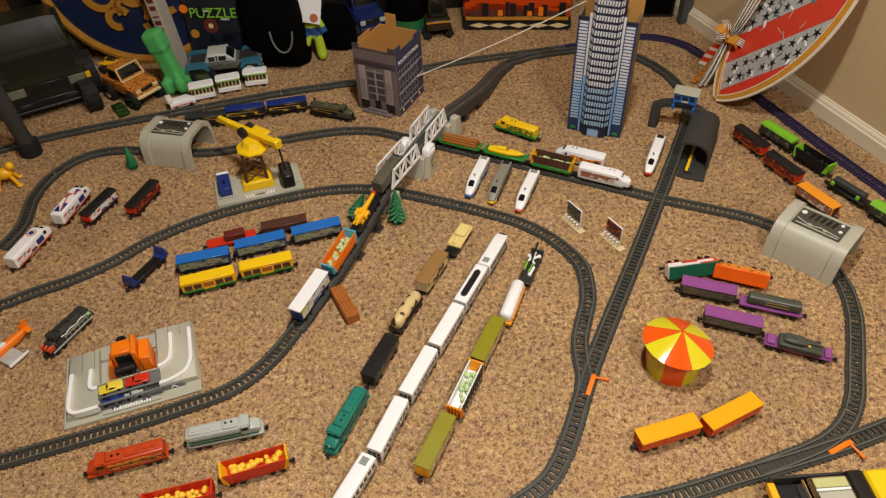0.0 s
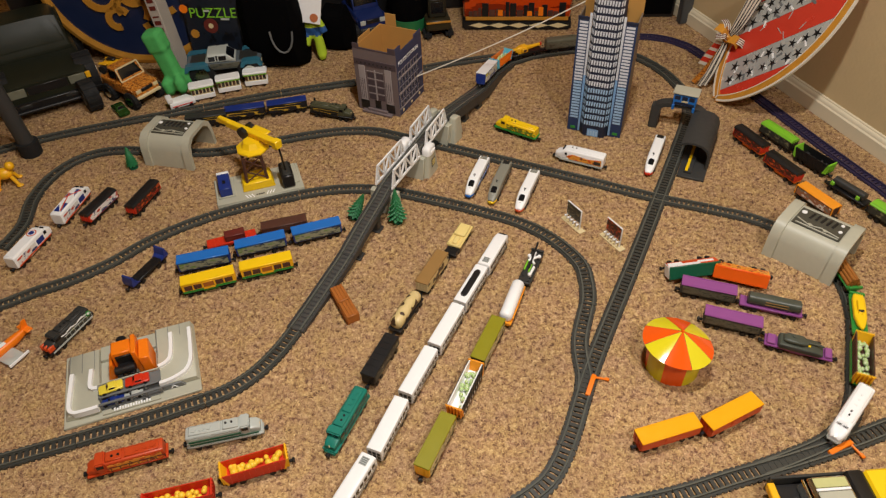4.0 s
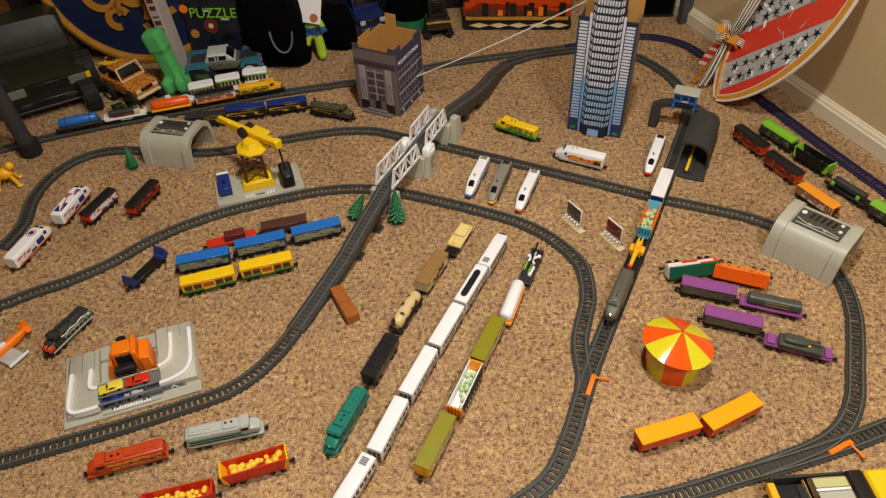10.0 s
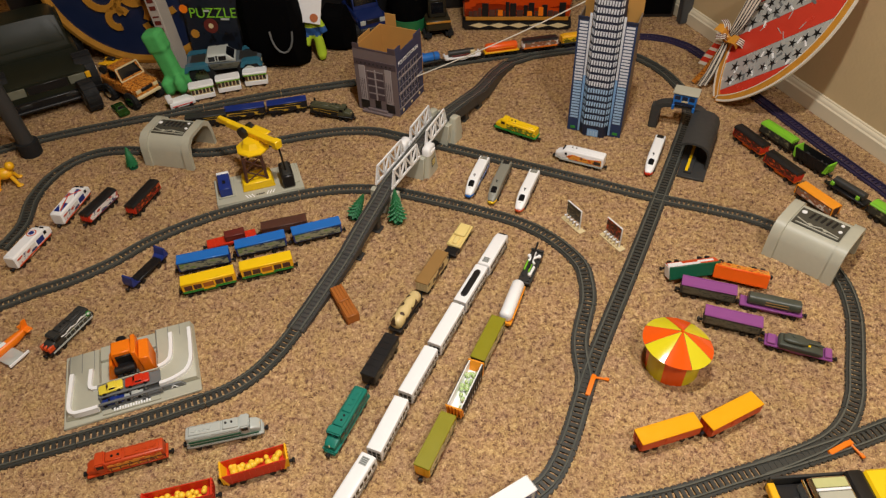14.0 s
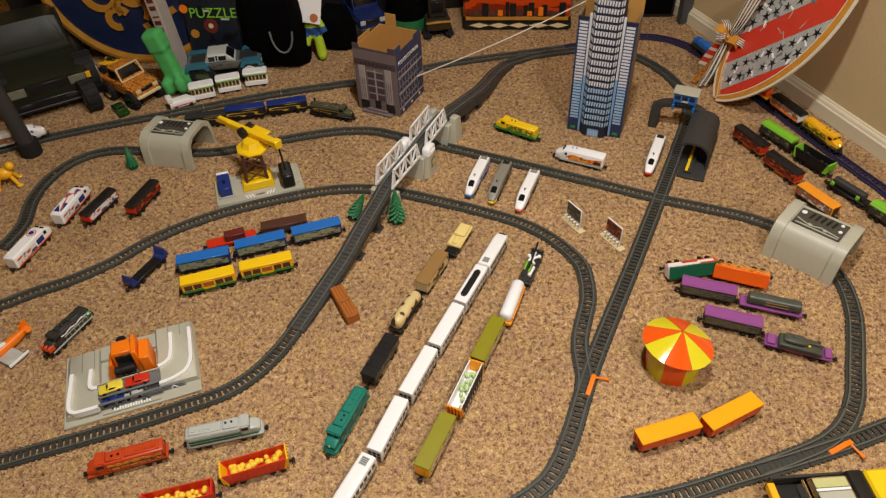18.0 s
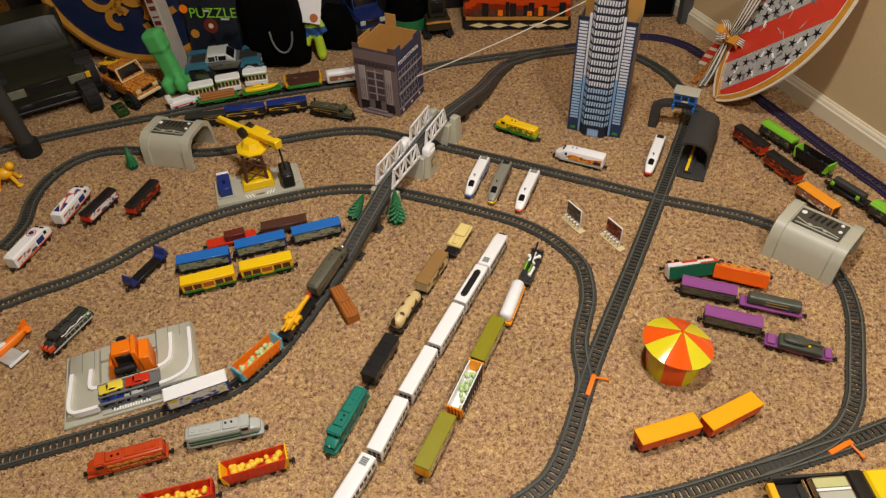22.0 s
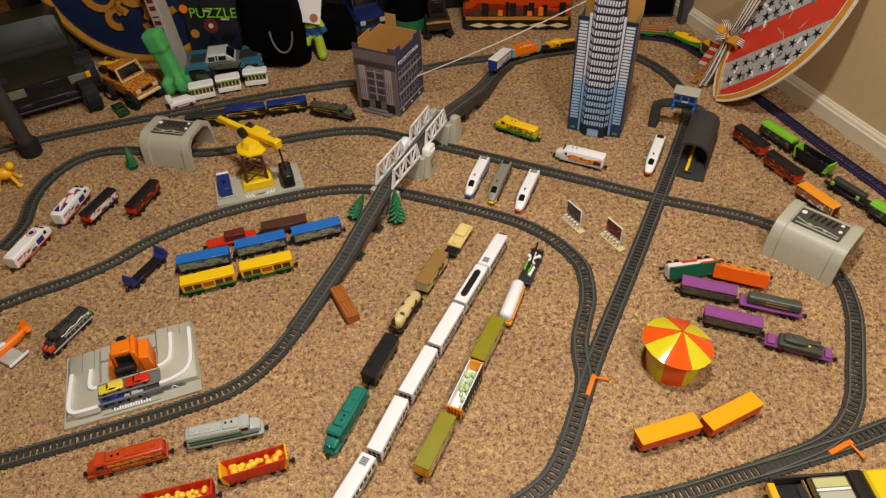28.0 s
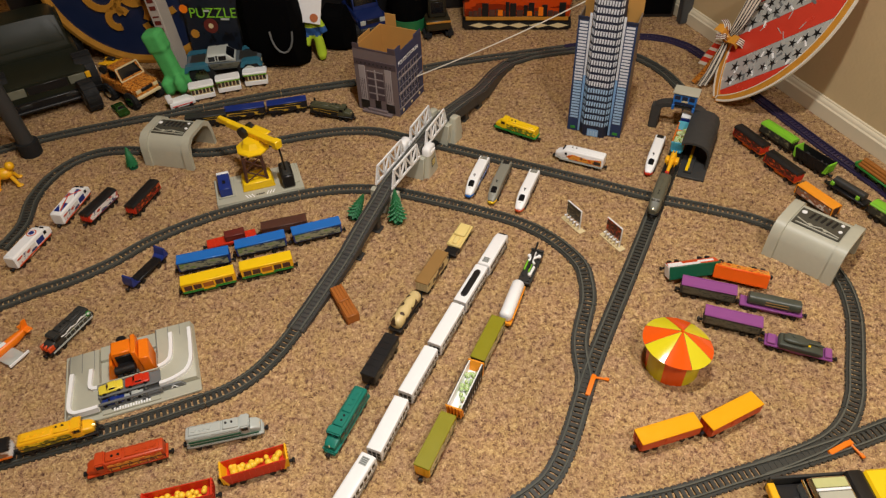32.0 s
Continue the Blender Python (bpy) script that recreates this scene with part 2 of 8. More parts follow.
def thing(name, label, category, m=None, group="", kind=""):
    ob = new(name)
    ob.empty_display_size = 0.02
    if m is not None:
        ob.matrix_basis = m
    return tagged(ob, label, category, group, kind)


def solid(name, bm, mat, label="", category="", m=None, group="", kind=""):
    ob = new(name, mesh_from(bm, name, mat))
    if m is not None:
        ob.matrix_basis = m
    return tagged(ob, label, category, group, kind)


def box(x0, x1, y0, y1, z0, z1, bevel=0.0, bm=None, m=None, seg=1):
    """A box, its edges bevelled; into bm if given, moved by m."""
    b = bmesh.new()
    v = [b.verts.new((x, y, z)) for x in (x0, x1) for y in (y0, y1) for z in (z0, z1)]
    for f in ((0, 1, 3, 2), (4, 6, 7, 5), (0, 4, 5, 1), (2, 3, 7, 6), (0, 2, 6, 4), (1, 5, 7, 3)):
        b.faces.new([v[k] for k in f])
    if bevel:
        bmesh.ops.bevel(b, geom=b.edges[:], offset=bevel, segments=seg, affect="EDGES")
    return join(b, bm, m)


def join(b, bm=None, m=None):
    if m is not None:
        b.transform(m)
    if bm is None:
        return b
    me = bpy.data.meshes.new("tmp")
    b.to_mesh(me)
    b.free()
    bm.from_mesh(me)
    bpy.data.meshes.remove(me)
    return bm


def rod(p, q, r, bm=None, n=10, r2=None):
    """A round bar from p to q, capped, tapering to r2."""
    p, q = Vector(p), Vector(q)
    b = bmesh.new()
    bmesh.ops.create_cone(b, cap_ends=True, segments=n, radius1=r, radius2=r if r2 is None else r2, depth=(q - p).length)
    turn = (q - p).to_track_quat("Z", "Y").to_matrix().to_4x4()
    return join(b, bm, Matrix.Translation((p + q) / 2) @ turn)


def ball(x, y, z, r, bm=None, sx=1, sy=1, sz=1, u=8, v=6):
    b = bmesh.new()
    bmesh.ops.create_uvsphere(b, u_segments=u, v_segments=v, radius=r)
    return join(b, bm, Matrix.Translation((x, y, z)) @ Matrix.Diagonal((sx, sy, sz, 1)))


def loft(sections, n=20, bm=None, m=None):
    """A hull through cross-sections (x, half width, bottom, top, squareness) along x."""
    b = bmesh.new()
    rings = []
    for x, hw, z0, z1, p in sections:
        ring = []
        for k in range(n):
            a = 2 * math.pi * (k + 0.5) / n
            ca, sa = math.cos(a), math.sin(a)
            ring.append(b.verts.new((x, hw * math.copysign(abs(ca) ** (2 / p), ca), (z0 + z1) / 2 + (z1 - z0) / 2 * math.copysign(abs(sa) ** (2 / p), sa))))
        rings.append(ring)
    for r, s in zip(rings, rings[1:]):
        for k in range(n):
            b.faces.new((r[k], r[(k + 1) % n], s[(k + 1) % n], s[k]))
    b.faces.new(rings[0])
    b.faces.new(rings[-1])
    return join(b, bm, m)


def prism(outline, y0, y1, bm=None, m=None, bevel=0.0):
    """An outline in x and z, drawn out from y0 to y1."""
    b = bmesh.new()
    a = [b.verts.new((x, y0, z)) for x, z in outline]
    d = [b.verts.new((x, y1, z)) for x, z in outline]
    b.faces.new(a)
    b.faces.new(d[::-1])
    for k in range(len(a)):
        b.faces.new((a[k], a[(k + 1) % len(a)], d[(k + 1) % len(a)], d[k]))
    if bevel:
        bmesh.ops.bevel(b, geom=b.edges[:], offset=bevel, segments=1, affect="EDGES")
    return join(b, bm, m)



def loft_up(rows, base, n=28):
    """A round upright form from rows of height and radius."""
    b = bmesh.new()
    rings = [[b.verts.new((base[0] + r * math.cos(2 * math.pi * k / n), base[1] + r * math.sin(2 * math.pi * k / n), base[2] + z)) for k in range(n)] for z, r in rows]
    for r, s in zip(rings, rings[1:]):
        for k in range(n):
            b.faces.new((r[k], r[(k + 1) % n], s[(k + 1) % n], s[k]))
    b.faces.new(rings[0])
    b.faces.new(rings[-1])
    return b


# ---- the room ----
def room():
    """Floor, walls and ceiling; the wall with the baseboard runs slantwise past the track."""
    b = bmesh.new()
    bmesh.ops.create_grid(b, x_segments=1, y_segments=1, size=3.2)
    b.transform(Matrix.Translation((-0.6, 0.3, -0.0015)))
    solid("floor", b, CARPET, "brown speckled frieze carpet floor", "floor", kind="structure")
    # wall line: through (0.766, 1.907) and (0.981, 1.262)
    turn = pose(0.8989, 1.5030, 0, 0, 0, -71.6)
    board = bmesh.new()
    side = [(0.0139, 0), (0.0, 0), (0.0, 0.0315), (0.0018, 0.0335), (0.0034, 0.0345), (0.0040, 0.0390), (0.0066, 0.0425), (0.0090, 0.0436), (0.0096, 0.0462), (0.0139, 0.0472)]
    ends = [[board.verts.new((x, y, z)) for y, z in side] for x in (-1.395, 4.19)]
    for k in range(len(side)):
        j = (k + 1) % len(side)
        board.faces.new((ends[0][k], ends[0][j], ends[1][j], ends[1][k]))
    for ring in ends:
        board.faces.new(ring)
    solid("wall_east", box(-1.4, 4.2, 0.014, 0.12, 0, 2.45), WALL, "plain beige painted wall", "wall", turn, kind="structure")
    solid("baseboard", board, TRIM, "cream painted wooden baseboard along the wall", "baseboard", turn, kind="structure")
    solid("wall_north", box(-3.6, 1.0, 2.62, 2.74, 0, 2.45), WALL, "plain beige painted back wall", "wall", kind="structure")
    solid("wall_west", box(-3.72, -3.6, -2.7, 2.74, 0, 2.45), WALL, "plain beige painted wall", "wall", kind="structure")
    solid("wall_south", box(-3.6, 2.6, -2.8, -2.7, 0, 2.45), WALL, "plain beige painted wall", "wall", kind="structure")
    solid("ceiling", box(-3.72, 2.6, -2.8, 2.74, 2.45, 2.55), CEIL, "plain white ceiling", "ceiling", kind="structure")


room()


def carpet_pile():
    """Short bent strands of yarn over the carpet under the toys."""
    rng = np.random.default_rng(3)
    n = 400000
    y = 0.40 + 1.75 * rng.random(n) ** 1.25
    x = (rng.random(n) * 2 - 1) * (0.50 + 0.52 * y) + 0.02
    keep = x < 0.766 + (1.907 - y) * 0.333 - 0.008
    x, y = x[keep], y[keep]
    n = len(x)
    a = rng.random(n) * 2 * np.pi
    ln = 0.0044 + 0.0050 * rng.random(n)
    w = 0.0007 + 0.0007 * rng.random(n)
    h = 0.0010 + 0.0021 * rng.random(n)
    dx, dy = np.cos(a), np.sin(a)
    rows = []
    for f, z, k in ((-0.5, 0.0, 0.8), (0.0, 1.0, 1.0), (0.5, 0.15, 0.7)):
        for s in (-1, 1):
            rows.append(np.stack([x + dx * ln * f - dy * w * s * k, y + dy * ln * f + dx * w * s * k, h * z - 0.0012], 1))
    co = np.stack(rows, 1).reshape(-1, 3)
    base = (np.arange(n) * 6)[:, None]
    quads = np.concatenate([base + np.array([[0, 1, 3, 2]]), base + np.array([[2, 3, 5, 4]])], 1).reshape(-1)
    me = bpy.data.meshes.new("carpet_pile")
    me.vertices.add(n * 6)
    me.vertices.foreach_set("co", co.reshape(-1))
    me.loops.add(n * 8)
    me.loops.foreach_set("vertex_index", quads)
    me.polygons.add(n * 2)
    me.polygons.foreach_set("loop_start", np.arange(n * 2) * 4)
    me.update(calc_edges=True)
    me.validate()
    me.materials.append(TUFT)
    me.polygons.foreach_set("use_smooth", [True] * (n * 2))
    tagged(new("carpet_pile", me), "short twisted brown and beige carpet pile", "carpet", kind="stuff")


carpet_pile()


# ---- track ----
def frame_at(line, s):
    """Place, along and across of a line at the length s."""
    p, run = line
    q = np.array([np.interp(s, run, p[:, k]) for k in range(3)])
    a = np.array([np.interp(max(s - 0.006, 0), run, p[:, k]) for k in range(3)])
    b = np.array([np.interp(min(s + 0.006, run[-1]), run, p[:, k]) for k in range(3)])
    t = (b - a) / np.linalg.norm(b - a)
    n = np.array([-t[1], t[0], 0.0])
    return q, t, n / np.linalg.norm(n)


def ribbon(line, s0, s1, off, width, low, high, step=0.012, floor_low=False):
    """A bar of rectangular section that follows the line, at off to its side, from low to high against the rail tops."""
    b = bmesh.new()
    last = None
    count = max(2, int((s1 - s0) / step) + 1)
    first = None
    for s in np.linspace(s0, s1, count):
        q, t, n = frame_at(line, s)
        ring = []
        for o, z in ((off - width / 2, low), (off + width / 2, low), (off + width / 2, high), (off - width / 2, high)):
            v = q + n * o
            zz = v[2] + z
            if floor_low and z == low:
                zz = max(0.0, zz)
            ring.append(b.verts.new((v[0], v[1], zz)))
        if last:
            for k in range(4):
                b.faces.new((last[k], last[(k + 1) % 4], ring[(k + 1) % 4], ring[k]))
        else:
            first = ring
        last = ring
    b.faces.new(first)
    b.faces.new(last)
    return b


def tie_mesh(mat):
    return mesh_from(box(-0.0030, 0.0030, -0.0160, 0.0160, -0.0080, -0.0036), "sleeper", mat)


def ties(sec, line, s0, s1, mesh, pitch=0.0098):
    count = max(1, round((s1 - s0) / pitch))
    for k in range(count):
        q, t, n = frame_at(line, s0 + (s1 - s0) * (k + 0.5) / count)
        o = part("sleeper", mesh, None, sec)
        o.matrix_basis = pose(q[0], q[1], q[2], 0, -math.degrees(math.asin(t[2])), math.degrees(math.atan2(t[1], t[0])))


def lay_track(points, label, mat=None, rail=None, length=0.20, dz=0.0):
    """Plastic track sections end to end along the points."""
    line = smooth_line(points)
    line[0][:, 2] += dz
    tie = TIES[(mat or TRACK).name]
    total = line[1][-1]
    count = max(1, round(total / length))
    for k in range(count):
        s0, s1 = total * k / count + 0.0006, total * (k + 1) / count - 0.0006
        sec = thing("track_section", label, "toy track", group="toy track sections")
        for off in (-0.0095, 0.0095):
            part("rail", ribbon(line, s0, s1, off, 0.0025, -0.0036, 0.0), rail or RAIL, sec, "grey raised rail")
        for off in (-0.0107, 0.0107):
            part("edge_strip", ribbon(line, s0, s1, off, 0.0074, -0.0079, -0.0034), mat or TRACK, sec)
        ties(sec, line, s0, s1, tie)
    return line


TIES = {m.name: tie_mesh(m) for m in (TRACK, PURPLE_TRACK)}
TIES["dark_ramp"] = tie_mesh(plastic("ramp_rung", c(72, 70, 67), 0.45, 0.15, 40))
SECTION = "dark grey plastic toy track section on the carpet"
lay_track(BOTTOM[:] + LEFT_IN, SECTION)
lay_track(MERGE + GATE_IN + STRAIGHT + BOTTOM[:1], SECTION)
lay_track(INNER, SECTION, dz=-0.0006)
lay_track(SIDING, SECTION, dz=-0.0009)
lay_track(LEFT_LOOP + BACK, SECTION, dz=-0.0005)
lay_track(BACK[-1:] + FAR + RIGHT_OUT[:2], "dark purple plastic toy track section on the carpet", PURPLE_TRACK, PURPLE_TRACK)
lay_track(RIGHT_OUT[1:] + FRONT + BOTTOM[1:2], SECTION)
lay_track(RAMP[-1:] + MERGE[:1], SECTION, dz=-0.0003)


def ramp_and_bridge():
    """The ramp up to the bridge, the two truss spans on their piers, and the ramp down behind."""
    line = smooth_line(LEFT_IN[-1:] + RAMP)
    total = line[1][-1]
    z = line[0][:, 2]
    up0, up1 = line[1][np.argmax(z > 0.0600)] - 0.022, line[1][len(z) - 1 - np.argmax(z[::-1] > 0.0605)]
    for s0, s1, label, count in ((0.001, up0, "dark grey plastic ramp track rising to the bridge", 2), (up1, total - 0.001, "dark grey plastic ramp track descending from the bridge", 3)):
        for k in range(count):
            a, b = s0 + (s1 - s0) * k / count + 0.0005, s0 + (s1 - s0) * (k + 1) / count - 0.0005
            sec = thing("ramp_section", label, "toy track", group="ramp sections")
            part("deck", ribbon(line, a, b, 0, 0.0330, -0.0078, -0.0046), RAMPM, sec)
            for off in (-0.0095, 0.0095):
                part("rail", ribbon(line, a, b, off, 0.0034, -0.0047, 0.0), RAIL, sec, "grey raised rail")
            for off in (-0.0160, 0.0160):
                part("side_skirt", ribbon(line, a, b, off, 0.0030, -0.0280 if s0 == up1 else -0.0150, -0.0022, floor_low=True), RAMPM, sec)
            ties(sec, line, a, b, TIES["dark_ramp"])
            for f in (0.15, 0.62):
                q, t, n = frame_at(line, a + (b - a) * f)
                if q[2] < 0.022:
                    continue
                h = q[2] - 0.0075
                b2 = prism([(-0.0085, 0), (0.0085, 0), (0.0055, h), (-0.0055, h)], -0.0150, 0.0150, bevel=0.0008)
                box(-0.0115, 0.0115, -0.0150 if s0 == up1 else -0.0190, 0.0150 if s0 == up1 else 0.0190, 0, 0.0040, 0.001, b2)
                o = part("support", b2, CHAR, sec, "dark grey ramp support")
                o.matrix_basis = pose(q[0], q[1], 0, 0, 0, math.degrees(math.atan2(t[1], t[0])))
    # bridge spans between the piers
    span = (up1 - up0) / 2
    for k in range(2):
        a, b = up0 + span * k + 0.0008, up0 + span * (k + 1) - 0.0008
        q, t, n = frame_at(line, (0.4360, 0.5870)[k])
        br = thing("truss_bridge", "white plastic truss bridge span with a dark deck", "toy bridge", group="bridge spans")
        part("deck", ribbon(line, a, b, 0, 0.0350, -0.0100, -0.0046), RAMPM, br)
        for off in (-0.0095, 0.0095):
            part("rail", ribbon(line, a, b, off, 0.0034, -0.0047, 0.0), RAIL, br, "grey raised rail")
        ties(br, line, a, b, TIES["dark_ramp"])
        m = pose(q[0], q[1], q[2], 0, 0, math.degrees(math.atan2(t[1], t[0])))
        half, high, low = ((0.0640, 0.0610)[k]), 0.0370, -0.0060
        for y in (-0.0192, 0.0192):
            w, d = 0.0044, 0.0017
            tr = part("truss", box(-half, half, y - d, y + d, low, low + 0.0056, 0.0004), WHITE, br, "white plastic truss side")
            tr.matrix_basis = m
            part("top_chord", box(-half + 0.013, half - 0.013, y - d, y + d, high - 0.0048, high, 0.0004), WHITE, tr)
            xs = [(-half + 0.002, -half + 0.014), (half - 0.002, half - 0.014)]
            for k2 in range(4):
                x0 = -half + 0.014 + (2 * half - 0.028) * k2 / 4
                x1 = x0 + (2 * half - 0.028) / 4
                xs.append((x0, x1) if k2 % 2 else (x1, x0))
            for k2 in range(5):
                x0 = -half + 0.014 + (2 * half - 0.028) * k2 / 4
                xs.append((x0, x0))
            for x0, x1 in xs:
                b3 = prism([(x0 - w / 2, low + 0.002), (x0 + w / 2, low + 0.002), (x1 + w / 2, high - 0.002), (x1 - w / 2, high - 0.002)], y - d * 0.8, y + d * 0.8, None)
                part("truss_bar", b3, WHITE, tr)
    for k, s in enumerate((up0 - 0.004, up0 + span, up1 - 0.006)):
        q, t, n = frame_at(line, s)
        h = q[2] - 0.0102
        pier = thing("bridge_pier", "light grey plastic bridge pier", "bridge pier", pose(q[0], q[1], 0, 0, 0, math.degrees(math.atan2(t[1], t[0]))), group="bridge piers")
        part("pier_wall", prism([(-0.036, 0), (0.036, 0), (0.027, h), (-0.027, h)] if k else [(-0.016, 0), (0.016, 0), (0.012, h), (-0.012, h)], -0.0300 if k else -0.0190, 0.0300 if k else 0.0190, bevel=0.001), GREY, pier)
        for s2 in (-1, 1):
            wide = (0.45, 1.0, 0.75)[k]
            col = loft([(0, 0.0115, -0.0270 * wide, 0.0270 * wide, 5), (h + 0.002, 0.0095, -0.0175 * wide, 0.0175 * wide, 5)] + ([(h + 0.012, 0.0085, -0.0105, 0.0105, 4), (h + 0.014, 0.0060, -0.0070, 0.0070, 3)] if k == 2 else []), 18)
            col.transform(pose(0, s2 * (0.0295 if k else 0.0215), 0) @ Matrix(((0, 0, 1, 0), (0, 1, 0, 0), (1, 0, 0, 0), (0, 0, 0, 1))))
            part("column", col, GREY, pier)
            if k == 1:
                cap = loft([(h + 0.0022, 0.0102, -0.0178, 0.0178, 5), (h + 0.0140, 0.0100, -0.0172, 0.0172, 5), (h + 0.0185, 0.0092, -0.0150, 0.0150, 4), (h + 0.0220, 0.0062, -0.0105, 0.0105, 3), (h + 0.0230, 0.0025, -0.0050, 0.0050, 2)], 18)
                cap.transform(pose(0, s2 * 0.0295, 0) @ Matrix(((0, 0, 1, 0), (0, 1, 0, 0), (1, 0, 0, 0), (0, 0, 0, 1))))
                cap = part("cap", cap, WHITE, pier, "white rounded cap")
                part("cap_rib", box(-0.0110, 0.0110, s2 * 0.0397 - 0.0016, s2 * 0.0397 + 0.0016, h + 0.0020, h + 0.0120, 0.0014, seg=2), WHITE, cap)
                em = part("emblem", box(-0.0085, 0.0085, s2 * 0.0397 - 0.0007, s2 * 0.0397 + 0.0007, h * 0.40, h * 0.80, 0.0004), BLACK, pier, "dark emblem with pale bars")
                for z in (0.48, 0.58, 0.68):
                    part("emblem_bar", box(-0.0060, 0.0060, s2 * 0.0404 - 0.0006, s2 * 0.0404 + 0.0006, h * z, h * (z + 0.05)), STRAW, em)


ramp_and_bridge()


# ---- toy rail cars; x runs along the car, wheels stand on z = 0 ----
def shared(bm, name, mat):
    return mesh_from(bm, name, mat)


WHEEL = shared(rod((0, -0.0016, 0), (0, 0.0016, 0), 0.0046, n=12), "wheel", BLACK)
BOGIE = shared(box(-0.013, 0.013, -0.0082, 0.0082, 0.0035, 0.0095, 0.001), "bogie", BLACK)
COUPLER = shared(box(0.0, 0.006, -0.0020, 0.0020, 0.0068, 0.0096, 0, box(0.005, 0.009, -0.0036, 0.0036, 0.0052, 0.0112, 0.001)), "coupler", BLACK)


def underframe(car, L, mat, width=0.021, top=0.0135):
    b = box(-L / 2, L / 2, -width / 2, width / 2, 0.0095, top, 0.0007)
    box(-0.014, 0.014, -width * 0.42, width * 0.42, 0.0045, 0.0096, 0.001, b)
    part("chassis", b, mat, car)
    for x in (-0.31 * L, 0.31 * L):
        part("bogie", BOGIE, None, car).location = (x, 0, 0)
        for dx in (-0.0075, 0.0075):
            for y in (-0.0095, 0.0095):
                part("wheel", WHEEL, None, car).location = (x + dx, y, 0.0046)
    for s in (1, -1):
        o = part("coupler", COUPLER, None, car)
        o.matrix_basis = pose(s * L / 2, 0, 0, 0, 0, 0 if s > 0 else 180)


def side_panels(car, L, mat, z0, z1, y, label="printed side graphics", x0=None, x1=None):
    x0, x1 = -L / 2 + 0.003 if x0 is None else x0, L / 2 - 0.003 if x1 is None else x1
    for s in (-1, 1):
        part("side_print", box(x0, x1, min(s * y, s * (y + 0.0005)), max(s * y, s * (y + 0.0005)), z0, z1), mat, car, label)


def boxcar(label, m, body, roof, under=None, graphics=None, L=0.098, group="", top=0.037, arch=False, ribs=True, band=None, w=0.0125):
    car = thing("toy_boxcar", label, "toy train car", m, group)
    underframe(car, L, under or BLACK)
    part("body", box(-L / 2, L / 2, -w, w, 0.0130, top - 0.003, 0.0008), body, car)
    if arch:
        r = loft([(-L / 2 - 0.0006, w + 0.0004, top - 0.009, top, 2.6), (L / 2 + 0.0006, w + 0.0004, top - 0.009, top, 2.6)], 18)
    else:
        r = box(-L / 2 - 0.0008, L / 2 + 0.0008, -w - 0.0007, w + 0.0007, top - 0.0034, top - 0.0006, 0.0008)
    r = part("roof", r, roof, car)
    if ribs and not arch:
        for k in range(7):
            x = -L / 2 + 0.007 + (L - 0.014) * k / 6
            part("roof_rib", box(x - 0.0006, x + 0.0006, -w + 0.001, w - 0.001, top - 0.0007, top), roof, r)
    if not ribs:
        for s in (-1, 1):
            part("roof_seam", box(-L / 2 + 0.001, L / 2 - 0.001, s * (w - 0.0022) - 0.0005, s * (w - 0.0022) + 0.0005, top - 0.0007, top - 0.0001), roof, r)
    if graphics:
        side_panels(car, L, graphics, 0.0150, top - 0.0055, w)
    else:
        for s in (-1, 1):
            d = box(-0.011, 0.011, min(s * w, s * (w + 0.0008)), max(s * w, s * (w + 0.0008)), 0.0140, top - 0.0050, 0.0003)
            part("sliding_door", d, body, car)
    if band:
        for s in (-1, 1):
            part("stripe", box(-L / 2 + 0.0005, L / 2 - 0.0005, min(s * w, s * (w + 0.0007)), max(s * w, s * (w + 0.0007)), 0.0130, 0.0175), band, car)
    for s in (-1, 1):
        x = s * (L / 2 + 0.0003)
        for y in (-0.006, 0.0, 0.006):
            part("end_rib", box(x - 0.0006, x + 0.0006, y - 0.0007, y + 0.0007, 0.0145, top - 0.006), body, car)
    return car


def coach(label, m, body, group="", L=0.098, top=0.037, graphics=None, skylight=False, w=0.0125):
    car = thing("toy_coach", label, "toy train car", m, group)
    underframe(car, L, SILVER)
    part("body", loft([(-L / 2, w, 0.0105, top - 0.0025, 14), (L / 2, w, 0.0105, top - 0.0025, 14)], 24), body, car)
    part("roof", loft([(-L / 2 - 0.0004, w - 0.0002, top - 0.008, top, 5), (L / 2 + 0.0004, w - 0.0002, top - 0.008, top, 5)], 24), body, car)
    side_panels(car, L, graphics or PRINT_WHITE, 0.0135, 0.0215, w)
    for s in (-1, 1):
        for k in range(9):
            x = -L / 2 + 0.010 + (L - 0.020) * k / 8
            part("window", box(x - 0.0033, x + 0.0033, min(s * w, s * (w + 0.0006)), max(s * w, s * (w + 0.0006)), 0.0235, 0.0290), GLASS, car)
    for s in (-1, 1):
        x = s * (L / 2 + 0.0002)
        for y in (-0.0075, 0.0, 0.0075):
            for z in (0.0175, 0.0265):
                part("end_window", box(x - 0.0005, x + 0.0005, y - 0.0027, y + 0.0027, z - 0.0033, z + 0.0033), CHAR, car)
    if skylight:
        part("skylight", loft([(-0.036, 0.0035, top - 0.001, top + 0.001, 2), (-0.031, 0.0062, top - 0.0016, top + 0.0016, 3), (0.031, 0.0062, top - 0.0016, top + 0.0016, 3), (0.036, 0.0035, top - 0.001, top + 0.001, 2)]), BLACK, car, "long black roof panel")
    return car


